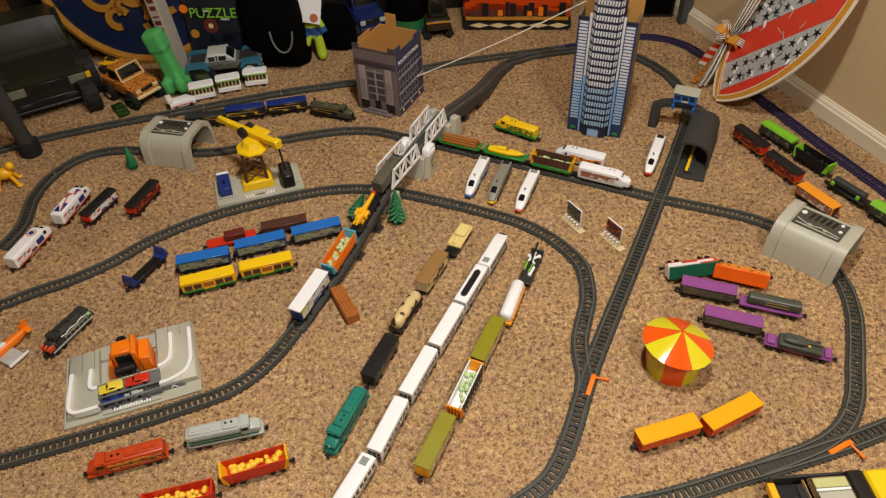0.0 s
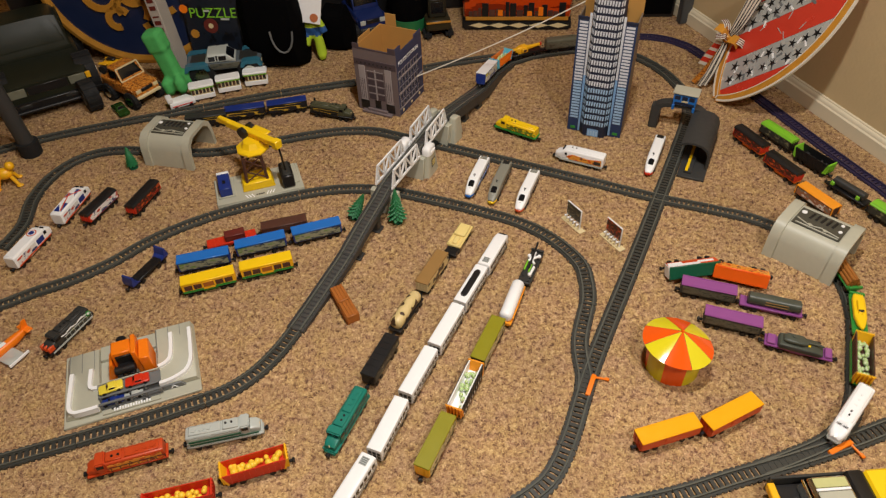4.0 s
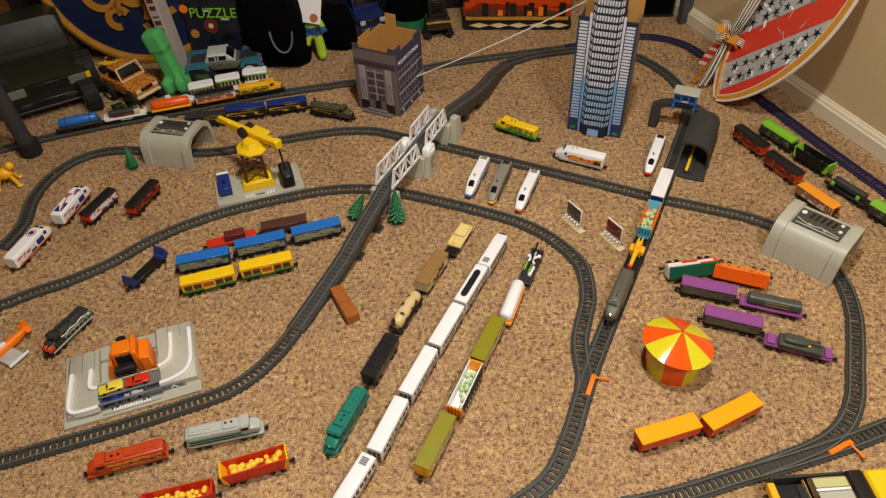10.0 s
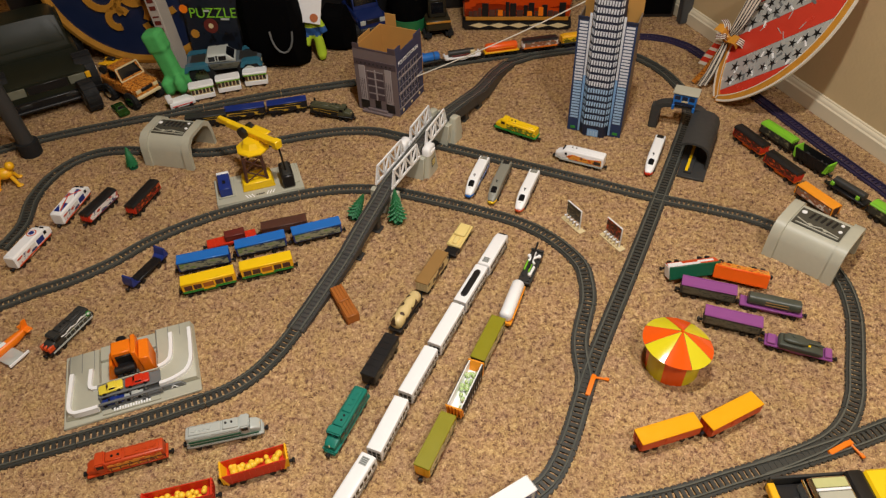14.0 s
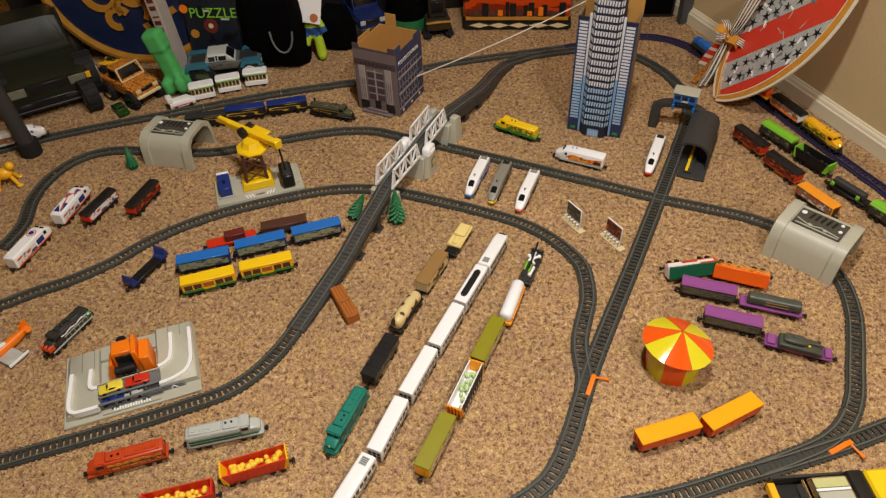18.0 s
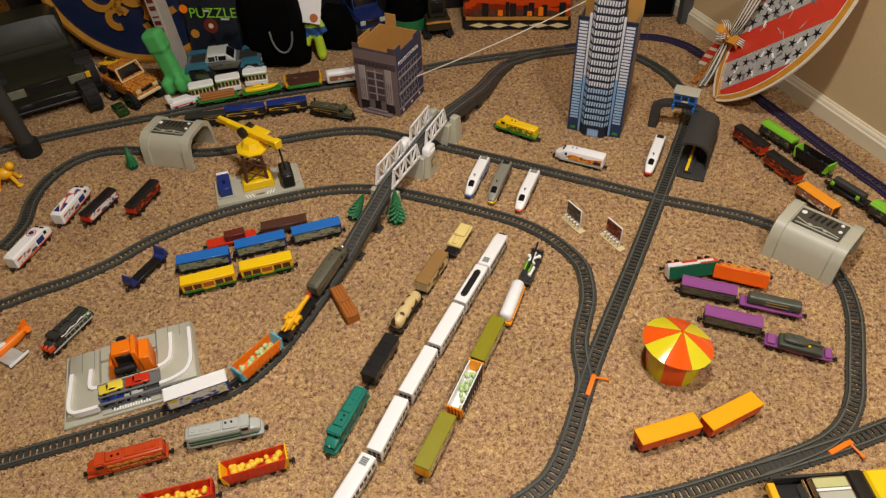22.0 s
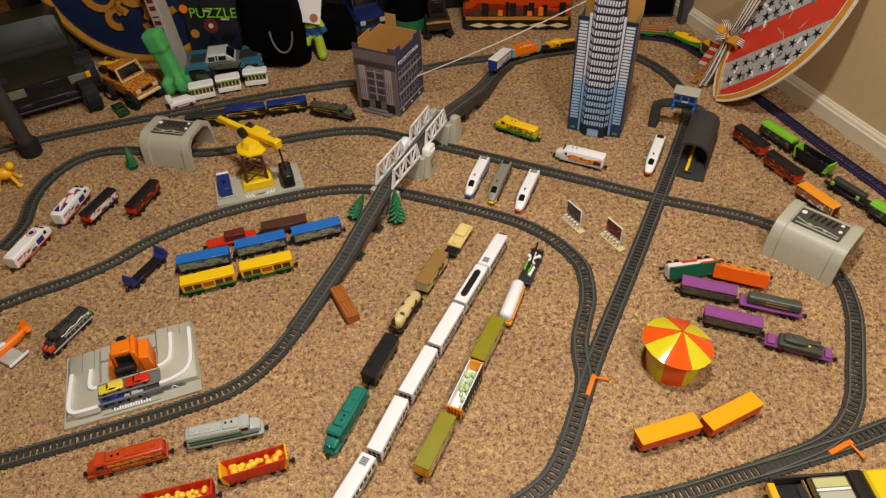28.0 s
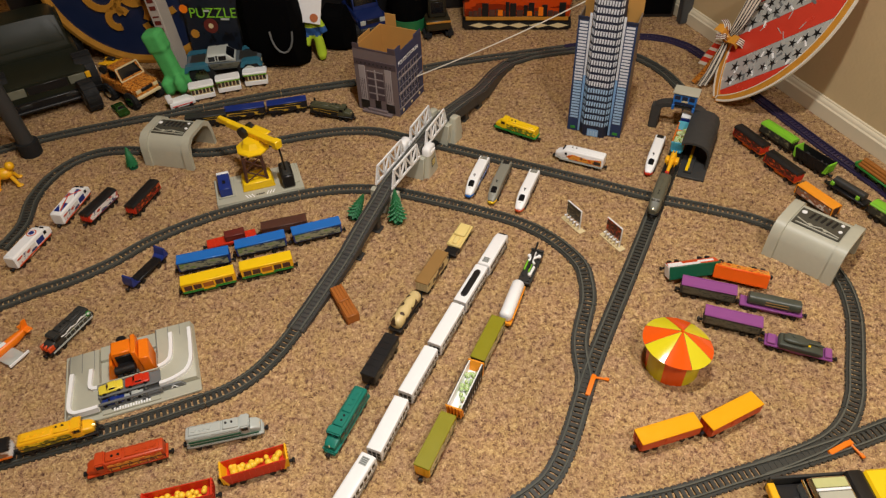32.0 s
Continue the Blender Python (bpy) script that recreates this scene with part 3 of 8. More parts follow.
def cab_car(label, m, body, L=0.110, top=0.037, w=0.0125):
    """A white driving coach: rounded nose at +x with a slit windscreen, windows along the sides, a roof grille at the back."""
    car = thing("toy_cab_car", label, "toy train car", m, "white toy cab cars")
    underframe(car, L - 0.010, SILVER)
    h = L / 2
    part("body", loft([(-h, w, 0.0105, top - 0.0015, 9), (-h + 0.001, w, 0.0105, top, 8), (h - 0.026, w, 0.0105, top, 7), (h - 0.014, w - 0.0008, 0.0105, top - 0.0022, 5), (h - 0.006, w - 0.0026, 0.0105, top - 0.0070, 4), (h, w - 0.0062, 0.0115, top - 0.0130, 3)], 28), body, car)
    part("windscreen", loft([(h - 0.0150, 0.0070, top - 0.0040, top - 0.0012, 4), (h - 0.0085, 0.0078, top - 0.0072, top - 0.0044, 4)], 16), GLASS, car)
    gr = part("roof_grille", box(-h + 0.006, -h + 0.020, -0.0062, 0.0062, top - 0.0006, top + 0.0004, 0.0003), SILVER, car, "grey roof grille")
    for k in range(4):
        part("grille_bar", box(-h + 0.0075 + 0.0032 * k, -h + 0.0090 + 0.0032 * k, -0.0054, 0.0054, top + 0.0003, top + 0.0010), DGREY, gr)
    side_panels(car, L, PRINT_WHITE, 0.0135, 0.0215, w, x1=h - 0.020)
    for s in (-1, 1):
        for k in range(8):
            x = -h + 0.010 + (L - 0.038) * k / 7
            part("window", box(x - 0.0036, x + 0.0036, min(s * w, s * (w + 0.0006)), max(s * w, s * (w + 0.0006)), 0.0235, 0.0305), GLASS, car)
        part("grey_line", box(-h + 0.002, h - 0.020, min(s * w, s * (w + 0.0005)), max(s * w, s * (w + 0.0005)), 0.0112, 0.0128), DGREY, car)
    for y in (-0.0075, 0.0, 0.0075):
        for z in (0.0175, 0.0265):
            part("end_window", box(-h - 0.0006, -h + 0.0002, y - 0.0027, y + 0.0027, z - 0.0033, z + 0.0033), CHAR, car)
    part("headlight", box(h - 0.0010, h + 0.0006, -0.0040, 0.0040, 0.0150, 0.0175, 0.0004), CREAM, car)
    return car


def diesel(label, m, body, roof=None, under=None, graphics=None, L=0.112, group="", top=0.038, w=0.0125, belt=None, glow=False, lower=None):
    """A streamlined toy diesel with a sloping nose at +x, a windscreen and roof vents."""
    car = thing("toy_locomotive", label, "toy locomotive", m, group)
    underframe(car, L - 0.004, under or BLACK)
    h = L / 2
    part("body", loft([(-h, w - 0.0012, 0.0115, top - 0.0035, 7), (-h + 0.002, w, 0.0105, top - 0.002, 7), (h - 0.029, w, 0.0105, top - 0.002, 6), (h - 0.022, w, 0.0105, top - 0.0025, 5),
                       (h - 0.014, w - 0.0004, 0.0105, top - 0.010, 4), (h - 0.005, w - 0.0022, 0.0105, top - 0.0125, 3.2), (h, w - 0.006, 0.0115, top - 0.017, 2.6)], 28), body, car)
    part("roof", loft([(-h + 0.003, w - 0.003, top - 0.006, top, 4), (h - 0.030, w - 0.003, top - 0.006, top, 4), (h - 0.025, w - 0.005, top - 0.008, top - 0.002, 3)], 20), roof or body, car)
    for x in (-0.030, -0.018, -0.006, 0.010, 0.019):
        part("roof_vent", rod((x, 0, top - 0.0006), (x, 0, top + 0.0012), 0.0022 if x < 0 else 0.0016, n=10), roof or body if x < 0 else BLACK, car)
    side_panels(car, L, graphics or PRINT_DARK, 0.0145, top - 0.0100, w, x0=-h + 0.006, x1=h - 0.030)
    if belt:
        for s in (-1, 1):
            part("stripe", box(-h + 0.003, h - 0.024, min(s * w, s * (w + 0.0009)), max(s * w, s * (w + 0.0009)), 0.0150, 0.0180), belt, car)
    if lower:
        for s in (-1, 1):
            part("skirt", box(-h + 0.001, h - 0.012, min(s * (w - 0.001), s * (w + 0.0008)), max(s * (w - 0.001), s * (w + 0.0008)), 0.0085, 0.0140, 0.0004), lower, car)
    for s in (-1, 1):
        scr = box(-0.0004, 0.0004, 0.0008, 0.0082, -0.0028, 0.0028, 0.0002)
        scr.transform(pose(h - 0.0187, 0, top - 0.0050, 0, 52, 0) @ Matrix.Diagonal((1, s, 1, 1)))
        part("windscreen", scr, GLASS, car)
        part("cab_window", box(h - 0.0285, h - 0.0235, min(s * w, s * (w + 0.0006)), max(s * w, s * (w + 0.0006)), 0.0245, 0.0300), GLASS, car)
    lamp = ball(h - 0.0030, 0, top - 0.0150, 0.0016, u=10, v=8)
    part("headlight", lamp, GLOW if glow else CREAM, car, "lit yellow headlight" if glow else "")
    part("front_rail", box(h - 0.006, h + 0.0008, -0.0085, 0.0085, 0.0100, 0.0130, 0.0008), under or BLACK, car)
    return car


def hood_diesel(label, m, body, under=None, graphics=None, L=0.112, group="", top=0.038, belt=None, glow=False, lower=None, dark=None):
    """A road-switcher toy diesel: walkway, long hood with hatches and fans, cab, short sloping nose at +x."""
    car = thing("toy_locomotive", label, "toy locomotive", m, group)
    underframe(car, L - 0.004, under or BLACK)
    h, w = L / 2, 0.0128
    part("walkway", box(-h, h - 0.001, -w, w, 0.0115, 0.0145, 0.0006), lower or under or body, car)
    hood = part("long_hood", loft([(-h + 0.003, w - 0.0022, 0.0143, top - 0.0045, 8), (-h + 0.005, w - 0.0014, 0.0143, top - 0.0035, 8), (h - 0.032, w - 0.0014, 0.0143, top - 0.0035, 8)], 26), body, car)
    part("hood_roof", box(-h + 0.008, h - 0.060, -0.0078, 0.0078, top - 0.0042, top - 0.0014, 0.0010), body, hood)
    part("hood_roof", box(h - 0.057, h - 0.033, -0.0085, 0.0085, top - 0.0042, top - 0.0006, 0.0010), body, hood)
    for k in range(3):
        x = -h + 0.016 + 0.011 * k
        part("fan", rod((x, 0, top - 0.0016), (x, 0, top - 0.0002), 0.0040, n=16), body, hood)
    for x in (h - 0.052, h - 0.043):
        part("exhaust", rod((x, 0.0015, top - 0.001), (x, 0.0015, top + 0.0010), 0.0018, n=10), dark or BLACK, hood)
    cab = part("cab", box(h - 0.0318, h - 0.0172, -w + 0.0004, w - 0.0004, 0.0143, top - 0.0004, 0.0018, seg=2), body, car)
    nose = part("nose", loft([(h - 0.0174, w - 0.0020, 0.0143, top - 0.0100, 7), (h - 0.0080, w - 0.0026, 0.0143, top - 0.0112, 6), (h - 0.0030, w - 0.0040, 0.0143, top - 0.0150, 5)], 22), body, car)
    for s in (-1, 1):
        part("windscreen", box(h - 0.0175, h - 0.0168, min(s * 0.0018, s * 0.0102), max(s * 0.0018, s * 0.0102), top - 0.0082, top - 0.0030, 0.0002), GLASS, cab)
        part("cab_window", box(h - 0.0295, h - 0.0195, min(s * (w - 0.0006), s * (w + 0.0002)), max(s * (w - 0.0006), s * (w + 0.0002)), top - 0.0105, top - 0.0045), GLASS, cab)
        part("side_print", box(-h + 0.007, h - 0.034, min(s * (w - 0.0016), s * (w - 0.0006)), max(s * (w - 0.0016), s * (w - 0.0006)), 0.0165, top - 0.0085), graphics or PRINT_DARK, hood, "printed side graphics")
        for k in range(6):
            x = -h + 0.012 + 0.0125 * k
            part("door_panel", box(x - 0.0044, x + 0.0044, min(s * (w - 0.0014), s * (w - 0.0009)), max(s * (w - 0.0014), s * (w - 0.0009)), top - 0.0082, top - 0.0056), body, hood)
        rail = part("handrail", box(-h + 0.002, h - 0.034, s * (w - 0.0003) - 0.0004, s * (w - 0.0003) + 0.0004, 0.0228, 0.0236), belt or under or BLACK, car)
        for k in range(7):
            x = -h + 0.003 + (L - 0.040) * k / 6
            part("stanchion", box(x - 0.0004, x + 0.0004, s * (w - 0.0003) - 0.0003, s * (w - 0.0003) + 0.0003, 0.0145, 0.0229), belt or under or BLACK, rail)
        if belt:
            part("stripe", box(-h + 0.003, h - 0.004, min(s * w, s * (w + 0.0007)), max(s * w, s * (w + 0.0007)), 0.0118, 0.0150), belt, car)
    part("headlight", ball(h - 0.0045, 0, top - 0.0165, 0.0024, u=10, v=8), GLOW if glow else CREAM, car, "lit yellow headlight" if glow else "")
    part("pilot", box(h - 0.0045, h + 0.0006, -0.0095, 0.0095, 0.0050, 0.0118, 0.0010), under or BLACK, car)
    return car


def bullet(label, m, body, tip, group="", L=0.122):
    """A bullet train head car: long rounded nose with a coloured bumper, a dark windscreen, side windows and a roof hatch."""
    car = thing("toy_bullet_train", label, "toy locomotive", m, group)
    underframe(car, L - 0.026, SILVER, 0.020)
    h, t, w = L / 2, 0.033, 0.0118
    part("body", loft([(-h, w - 0.0006, 0.0085, t - 0.002, 8), (-h + 0.002, w, 0.0080, t, 8), (h - 0.052, w, 0.0080, t, 6), (h - 0.036, w - 0.0002, 0.0080, t - 0.0015, 5),
                       (h - 0.022, w - 0.0009, 0.0080, t - 0.0065, 4), (h - 0.011, w - 0.0024, 0.0080, t - 0.0120, 3.2), (h - 0.0035, w - 0.0044, 0.0105, t - 0.0155, 2.8), (h - 0.0012, w - 0.0062, 0.0120, t - 0.0175, 2.5)], 28), body, car)
    part("bumper", loft([(h - 0.014, w - 0.0014, 0.0062, 0.0125, 3), (h - 0.006, w - 0.0030, 0.0062, 0.0132, 3), (h - 0.001, w - 0.0052, 0.0066, 0.0130, 2.6), (h + 0.0008, w - 0.0078, 0.0075, 0.0120, 2.4)], 22), tip, car, "coloured nose bumper")
    scr = part("windscreen", loft([(h - 0.0315, 0.0050, t - 0.0060, t - 0.0020, 4), (h - 0.0270, 0.0064, t - 0.0078, t - 0.0036, 4), (h - 0.0175, 0.0058, t - 0.0120, t - 0.0076, 4)], 16), GLASS, car)
    for x in (h - 0.050, h - 0.045):
        part("roof_vent", box(x - 0.0015, x + 0.0015, -0.0030 + (0.002 if x > h - 0.048 else 0), 0.0012, t - 0.001, t + 0.0008, 0.0003), CHAR, car)
    hatch = part("rear_hatch", box(-h + 0.002, -h + 0.014, -0.0078, 0.0078, t - 0.0008, t + 0.0004, 0.0003), CHAR if tip in (YELLOW, RED) else GREY, car)
    for k in range(3):
        part("hatch_bar", box(-h + 0.0035 + 0.0038 * k, -h + 0.0050 + 0.0038 * k, -0.0068, 0.0068, t + 0.0003, t + 0.0011), DGREY if tip not in (YELLOW, RED) else BLACK, hatch)
    part("nose_lamp", rod((h - 0.0145, 0, t - 0.0125), (h - 0.0145, 0, t - 0.0098), 0.0012, n=8), SILVER, car)
    for s in (-1, 1):
        for k in range(8):
            x = -h + 0.010 + 0.0085 * k
            part("window", box(x - 0.0027, x + 0.0027, min(s * (w - 0.0006), s * (w + 0.0004)), max(s * (w - 0.0006), s * (w + 0.0004)), 0.0195, 0.0245), GLASS, car)
        part("stripe", box(-h + 0.004, h - 0.034, min(s * (w - 0.0006), s * (w + 0.0003)), max(s * (w - 0.0006), s * (w + 0.0003)), 0.0125, 0.0165), tip if tip is BLUE else CHAR, car)
    return car


BALLS = {}


def ball_of(mat):
    """One round load piece of each material, shared by all cars."""
    if mat.name not in BALLS:
        BALLS[mat.name] = mesh_from(ball(0, 0, 0, 1.0, u=9, v=6), "load_ball", mat)
    return BALLS[mat.name]


def gondola(label, m, side, ends, load, under=None, inner=None, group="", L=0.096, top=0.036, w=0.0135, big=0.0042, count=46, seed=1, lining=None):
    """An open hopper with flared ends and a heap of round load."""
    rng = random.Random(seed)
    car = thing("toy_hopper_car", label, "toy train car", m, group)
    underframe(car, L, under or BLACK)
    h = L / 2
    b = box(-h + 0.006, h - 0.006, -w, w, 0.0130, 0.0180)
    part("floor", b, inner or side, car)
    for s in (-1, 1):
        wall = prism([(-h + 0.005, 0.013), (h - 0.005, 0.013), (h - 0.002, top), (-h + 0.002, top)], min(s * w, s * (w - 0.0016)), max(s * w, s * (w - 0.0016)))
        part("side_wall", wall, side, car)
        if lining:
            part("inner_lining", prism([(-h + 0.006, 0.018), (h - 0.006, 0.018), (h - 0.002, top + 0.0012), (-h + 0.002, top + 0.0012)], min(s * (w - 0.0017), s * (w - 0.0034)), max(s * (w - 0.0017), s * (w - 0.0034))), lining, car)
        for k in range(9):
            x = -h + 0.012 + (L - 0.024) * k / 8
            part("rib", box(x - 0.0009, x + 0.0009, min(s * w, s * (w + 0.0009)), max(s * w, s * (w + 0.0009)), 0.0135, top - 0.002), side, car)
        e = bmesh.new()
        prism([(s * (h - 0.008), 0.0125), (s * (h - 0.001), top + 0.001), (s * (h + 0.0012), top + 0.001), (s * (h - 0.0045), 0.0125)], -w - 0.0006, w + 0.0006, e)
        wall = part("end_wall", e, ends, car)
        for y in (-0.011, -0.0055, 0.0, 0.0055, 0.011):
            part("rib", prism([(s * (h - 0.0055), 0.0130), (s * (h + 0.0008), top), (s * (h + 0.0024), top), (s * (h + 0.0006), 0.0130)], y - 0.0011, y + 0.0011), ends, wall)
    for k in range(count):
        x = rng.uniform(-h + 0.011, h - 0.011)
        y = rng.uniform(-w + 0.005, w - 0.005)
        r = big * rng.uniform(0.7, 1.15)
        o = part("load_ball", ball_of(load), None, car)
        o.location, o.scale = (x, y, 0.0215 + 0.006 * rng.random() * (1 - abs(y) / w)), (r, r, r)
    return car


def flat_car(label, m, deck, under=None, group="", L=0.098, lips=True, w=0.0125):
    car = thing("toy_flat_car", label, "toy train car", m, group)
    underframe(car, L, under or BLACK)
    b = box(-L / 2, L / 2, -w, w, 0.0115, 0.0150, 0.0006)
    dk = part("deck", b, deck, car)
    for k in range(12):
        x = -L / 2 + 0.004 + (L - 0.008) * k / 11
        part("plank", box(x - 0.0030, x + 0.0030, -w + 0.0012, w - 0.0012, 0.0149, 0.0156), deck, dk)
    if lips:
        for s in (-1, 1):
            part("end_lip", box(s * L / 2 - 0.0025, s * L / 2 + 0.0025, -w, w, 0.0150, 0.0205, 0.0008), deck, car)
    return car


def tank_car(label, m, shell, cradle, group="", L=0.098, cap=None, under=None, straps=True):
    car = thing("toy_tank_car", label, "toy train car", m, group)
    underframe(car, L, under or BLACK)
    part("cradle", box(-L / 2, L / 2, -0.0125, 0.0125, 0.0120, 0.0165, 0.0008), cradle, car)
    h = L / 2 - 0.003
    part("tank", loft([(-h, 0.0055, 0.0185, 0.0305, 2), (-h + 0.002, 0.0098, 0.0150, 0.0345, 2.1), (-h + 0.006, 0.0118, 0.0135, 0.0365, 2.2), (h - 0.006, 0.0118, 0.0135, 0.0365, 2.2), (h - 0.002, 0.0098, 0.0150, 0.0345, 2.1), (h, 0.0055, 0.0185, 0.0305, 2)], 26), shell, car)
    if straps:
        part("hatch", rod((0, 0, 0.0355), (0, 0, 0.0385), 0.0042, n=14), cap or shell, car)
    for x in (-0.028, 0.028) if straps else ():
        part("strap", loft([(x - 0.0012, 0.0122, 0.0130, 0.0369, 2.2), (x + 0.0012, 0.0122, 0.0130, 0.0369, 2.2)], 26), cradle, car)
    return car


def at(x, y, deg, z=0.0):
    return pose(x, y, z, 0, 0, deg)


# ---- the three running trains ----
def helicopter_load(car):
    """A yellow toy helicopter with a long tail towards the locomotive, side pods and skids."""
    cab = part("helicopter_cabin", loft([(-0.034, 0.0045, 0.0185, 0.0270, 3), (-0.028, 0.0068, 0.0165, 0.0330, 3.5), (-0.004, 0.0068, 0.0165, 0.0340, 3.5), (0.004, 0.0048, 0.0190, 0.0325, 3)], 18), GOLDEN, car)
    part("helicopter_tail", loft([(0.002, 0.0046, 0.0195, 0.0315, 3), (0.032, 0.0036, 0.0225, 0.0310, 3), (0.042, 0.0034, 0.0225, 0.0315, 3)], 14), GOLDEN, car)
    for s in (-1, 1):
        part("side_pod", box(-0.020, -0.002, min(s * 0.0066, s * 0.0142), max(s * 0.0066, s * 0.0142), 0.0195, 0.0300, 0.0015), GOLDEN, cab)
        part("rear_prong", box(-0.043, -0.026, min(s * 0.0016, s * 0.0050), max(s * 0.0016, s * 0.0050), 0.0250, 0.0290, 0.0008), GOLDEN, cab)
        part("skid", box(-0.030, 0.000, s * 0.008 - 0.001, s * 0.008 + 0.001, 0.0157, 0.0196), GOLDEN, car)
    part("rotor_head", box(-0.018, -0.004, -0.0040, 0.0040, 0.0338, 0.0372, 0.0012), GOLDEN, cab)
    part("brown_window", box(-0.015, -0.007, -0.0148, -0.0140, 0.0215, 0.0275), BROWN, cab)
    part("tail_tip", box(0.041, 0.047, -0.0042, 0.0042, 0.0235, 0.0325, 0.0012), RED, car, "red tail tip")


def boat_load(car):
    part("hull", loft([(-0.041, 0.0080, 0.0165, 0.0240, 4), (-0.030, 0.0105, 0.0155, 0.0250, 4), (0.012, 0.0105, 0.0155, 0.0255, 3.5), (0.032, 0.0065, 0.0175, 0.0260, 3), (0.043, 0.0015, 0.0215, 0.0262, 2.5)], 20), YELLOW, car)
    part("boat_cabin", loft([(-0.020, 0.0055, 0.0240, 0.0305, 4), (-0.002, 0.0055, 0.0240, 0.0310, 4), (0.008, 0.0040, 0.0240, 0.0275, 3)], 16), YELLOW, car)
    part("boat_window", box(-0.0015, 0.0060, -0.0042, 0.0042, 0.0278, 0.0296, 0.0006), BLACK, car)


def log_load(car, mat=WOOD):
    k = 0
    for z, ys in ((0.0190, (-0.0090, -0.0030, 0.0030, 0.0090)), (0.0245, (-0.0060, 0.0, 0.0060)), (0.0295, (-0.003, 0.003))):
        for y in ys:
            k += 1
            part("log", rod((-0.043 + 0.001 * (k % 3), y, z), (0.043 - 0.0012 * (k % 2), y, z), 0.0034, n=9), mat, car)


def make_trains():
    hid = pose(0, 0, 0)
    weathered = plastic("weathered_olive_grey", c(92, 90, 74), 0.45, 0.3, 45)
    loco = diesel("dark grey-green toy diesel locomotive with a lit headlight", hid, weathered, weathered, BLACK, PRINT_GREY, L=0.112, top=0.040, glow=True)
    heli = flat_car("black toy flat car carrying a yellow helicopter", hid, BLACK, lips=False)
    helicopter_load(heli)
    hop = gondola("orange toy hopper with light blue ends and pale load", hid, ORANGE, SKYBLUE, LIMEBALL, SKYBLUE, count=36, seed=3, L=0.089)
    wbox = boxcar("white-roofed toy boxcar with blue printed sides", hid, DBLUE, WHITE, DBLUE, PRINT_BOX, ribs=False, top=0.040)
    one = [(loco, 0.0), (heli, 0.116), (hop, 0.224), (wbox, 0.334)]
    loco = diesel("white toy diesel locomotive with brown printed sides and lit headlight", hid, WHITE, WHITE, SILVER, PRINT_LOCO, lower=SILVER, glow=True)
    hop = gondola("green toy hopper with yellow ends and a brown wall", hid, BROWN, GOLDEN, LIMEBALL, GREEN, count=36, seed=5, top=0.038, L=0.092)
    for s in (-1, 1):
        part("lower_side", box(-0.044, 0.044, min(s * 0.0130, s * 0.0150), max(s * 0.0130, s * 0.0150), 0.0105, 0.0185, 0.0006), GREEN, hop, "green lower side")
    boat = flat_car("green toy flat car carrying a yellow boat", hid, GREEN, GREEN)
    boat_load(boat)
    logs = flat_car("green toy flat car stacked with brown logs", hid, GREEN, GREEN)
    log_load(logs)
    two = [(loco, 0.0), (hop, 0.118), (boat, 0.228), (logs, 0.340)]
    loco = hood_diesel("golden yellow toy diesel locomotive with a lit headlight", hid, GOLDEN, BLACK, PRINT_YL, glow=True)
    blk = boxcar("black-roofed toy boxcar with white and orange sides", hid, WHITE, BLACK, BLACK, PRINT_LOCO, band=ORANGE, ribs=False, top=0.036, arch=True)
    tnk = tank_car("orange toy tank car on a yellow-orange frame", hid, plastic("bright_orange_tank", c(246, 96, 22), 0.34, 0.06), GOLDEN, straps=False)
    part("tank_rib", box(-0.036, 0.036, -0.0128, -0.0108, 0.0240, 0.0265, 0.0006), ORANGE, tnk)
    pipe = flat_car("white toy flat car carrying a dark red pipe", hid, WHITE, WHITE)
    part("pipe", loft([(-0.038, 0.0085, 0.0155, 0.0320, 2.4), (0.034, 0.0085, 0.0155, 0.0320, 2.4)], 18), CHAR, pipe)
    part("pipe_band", box(-0.030, 0.022, -0.0095, 0.0095, 0.0160, 0.0215, 0.001), MAROON, pipe)
    part("cradle_end", box(0.022, 0.036, -0.0100, 0.0100, 0.0155, 0.0300, 0.002), CREAM, pipe)
    blu = tank_car("blue toy tank car with a dark frame", hid, BLUE, CHAR)
    three = [(loco, 0.0), (blk, 0.115), (tnk, 0.226), (pipe, 0.338), (blu, 0.448)]
    return one, two, three


TRAIN_ONE, TRAIN_TWO, TRAIN_THREE = make_trains()


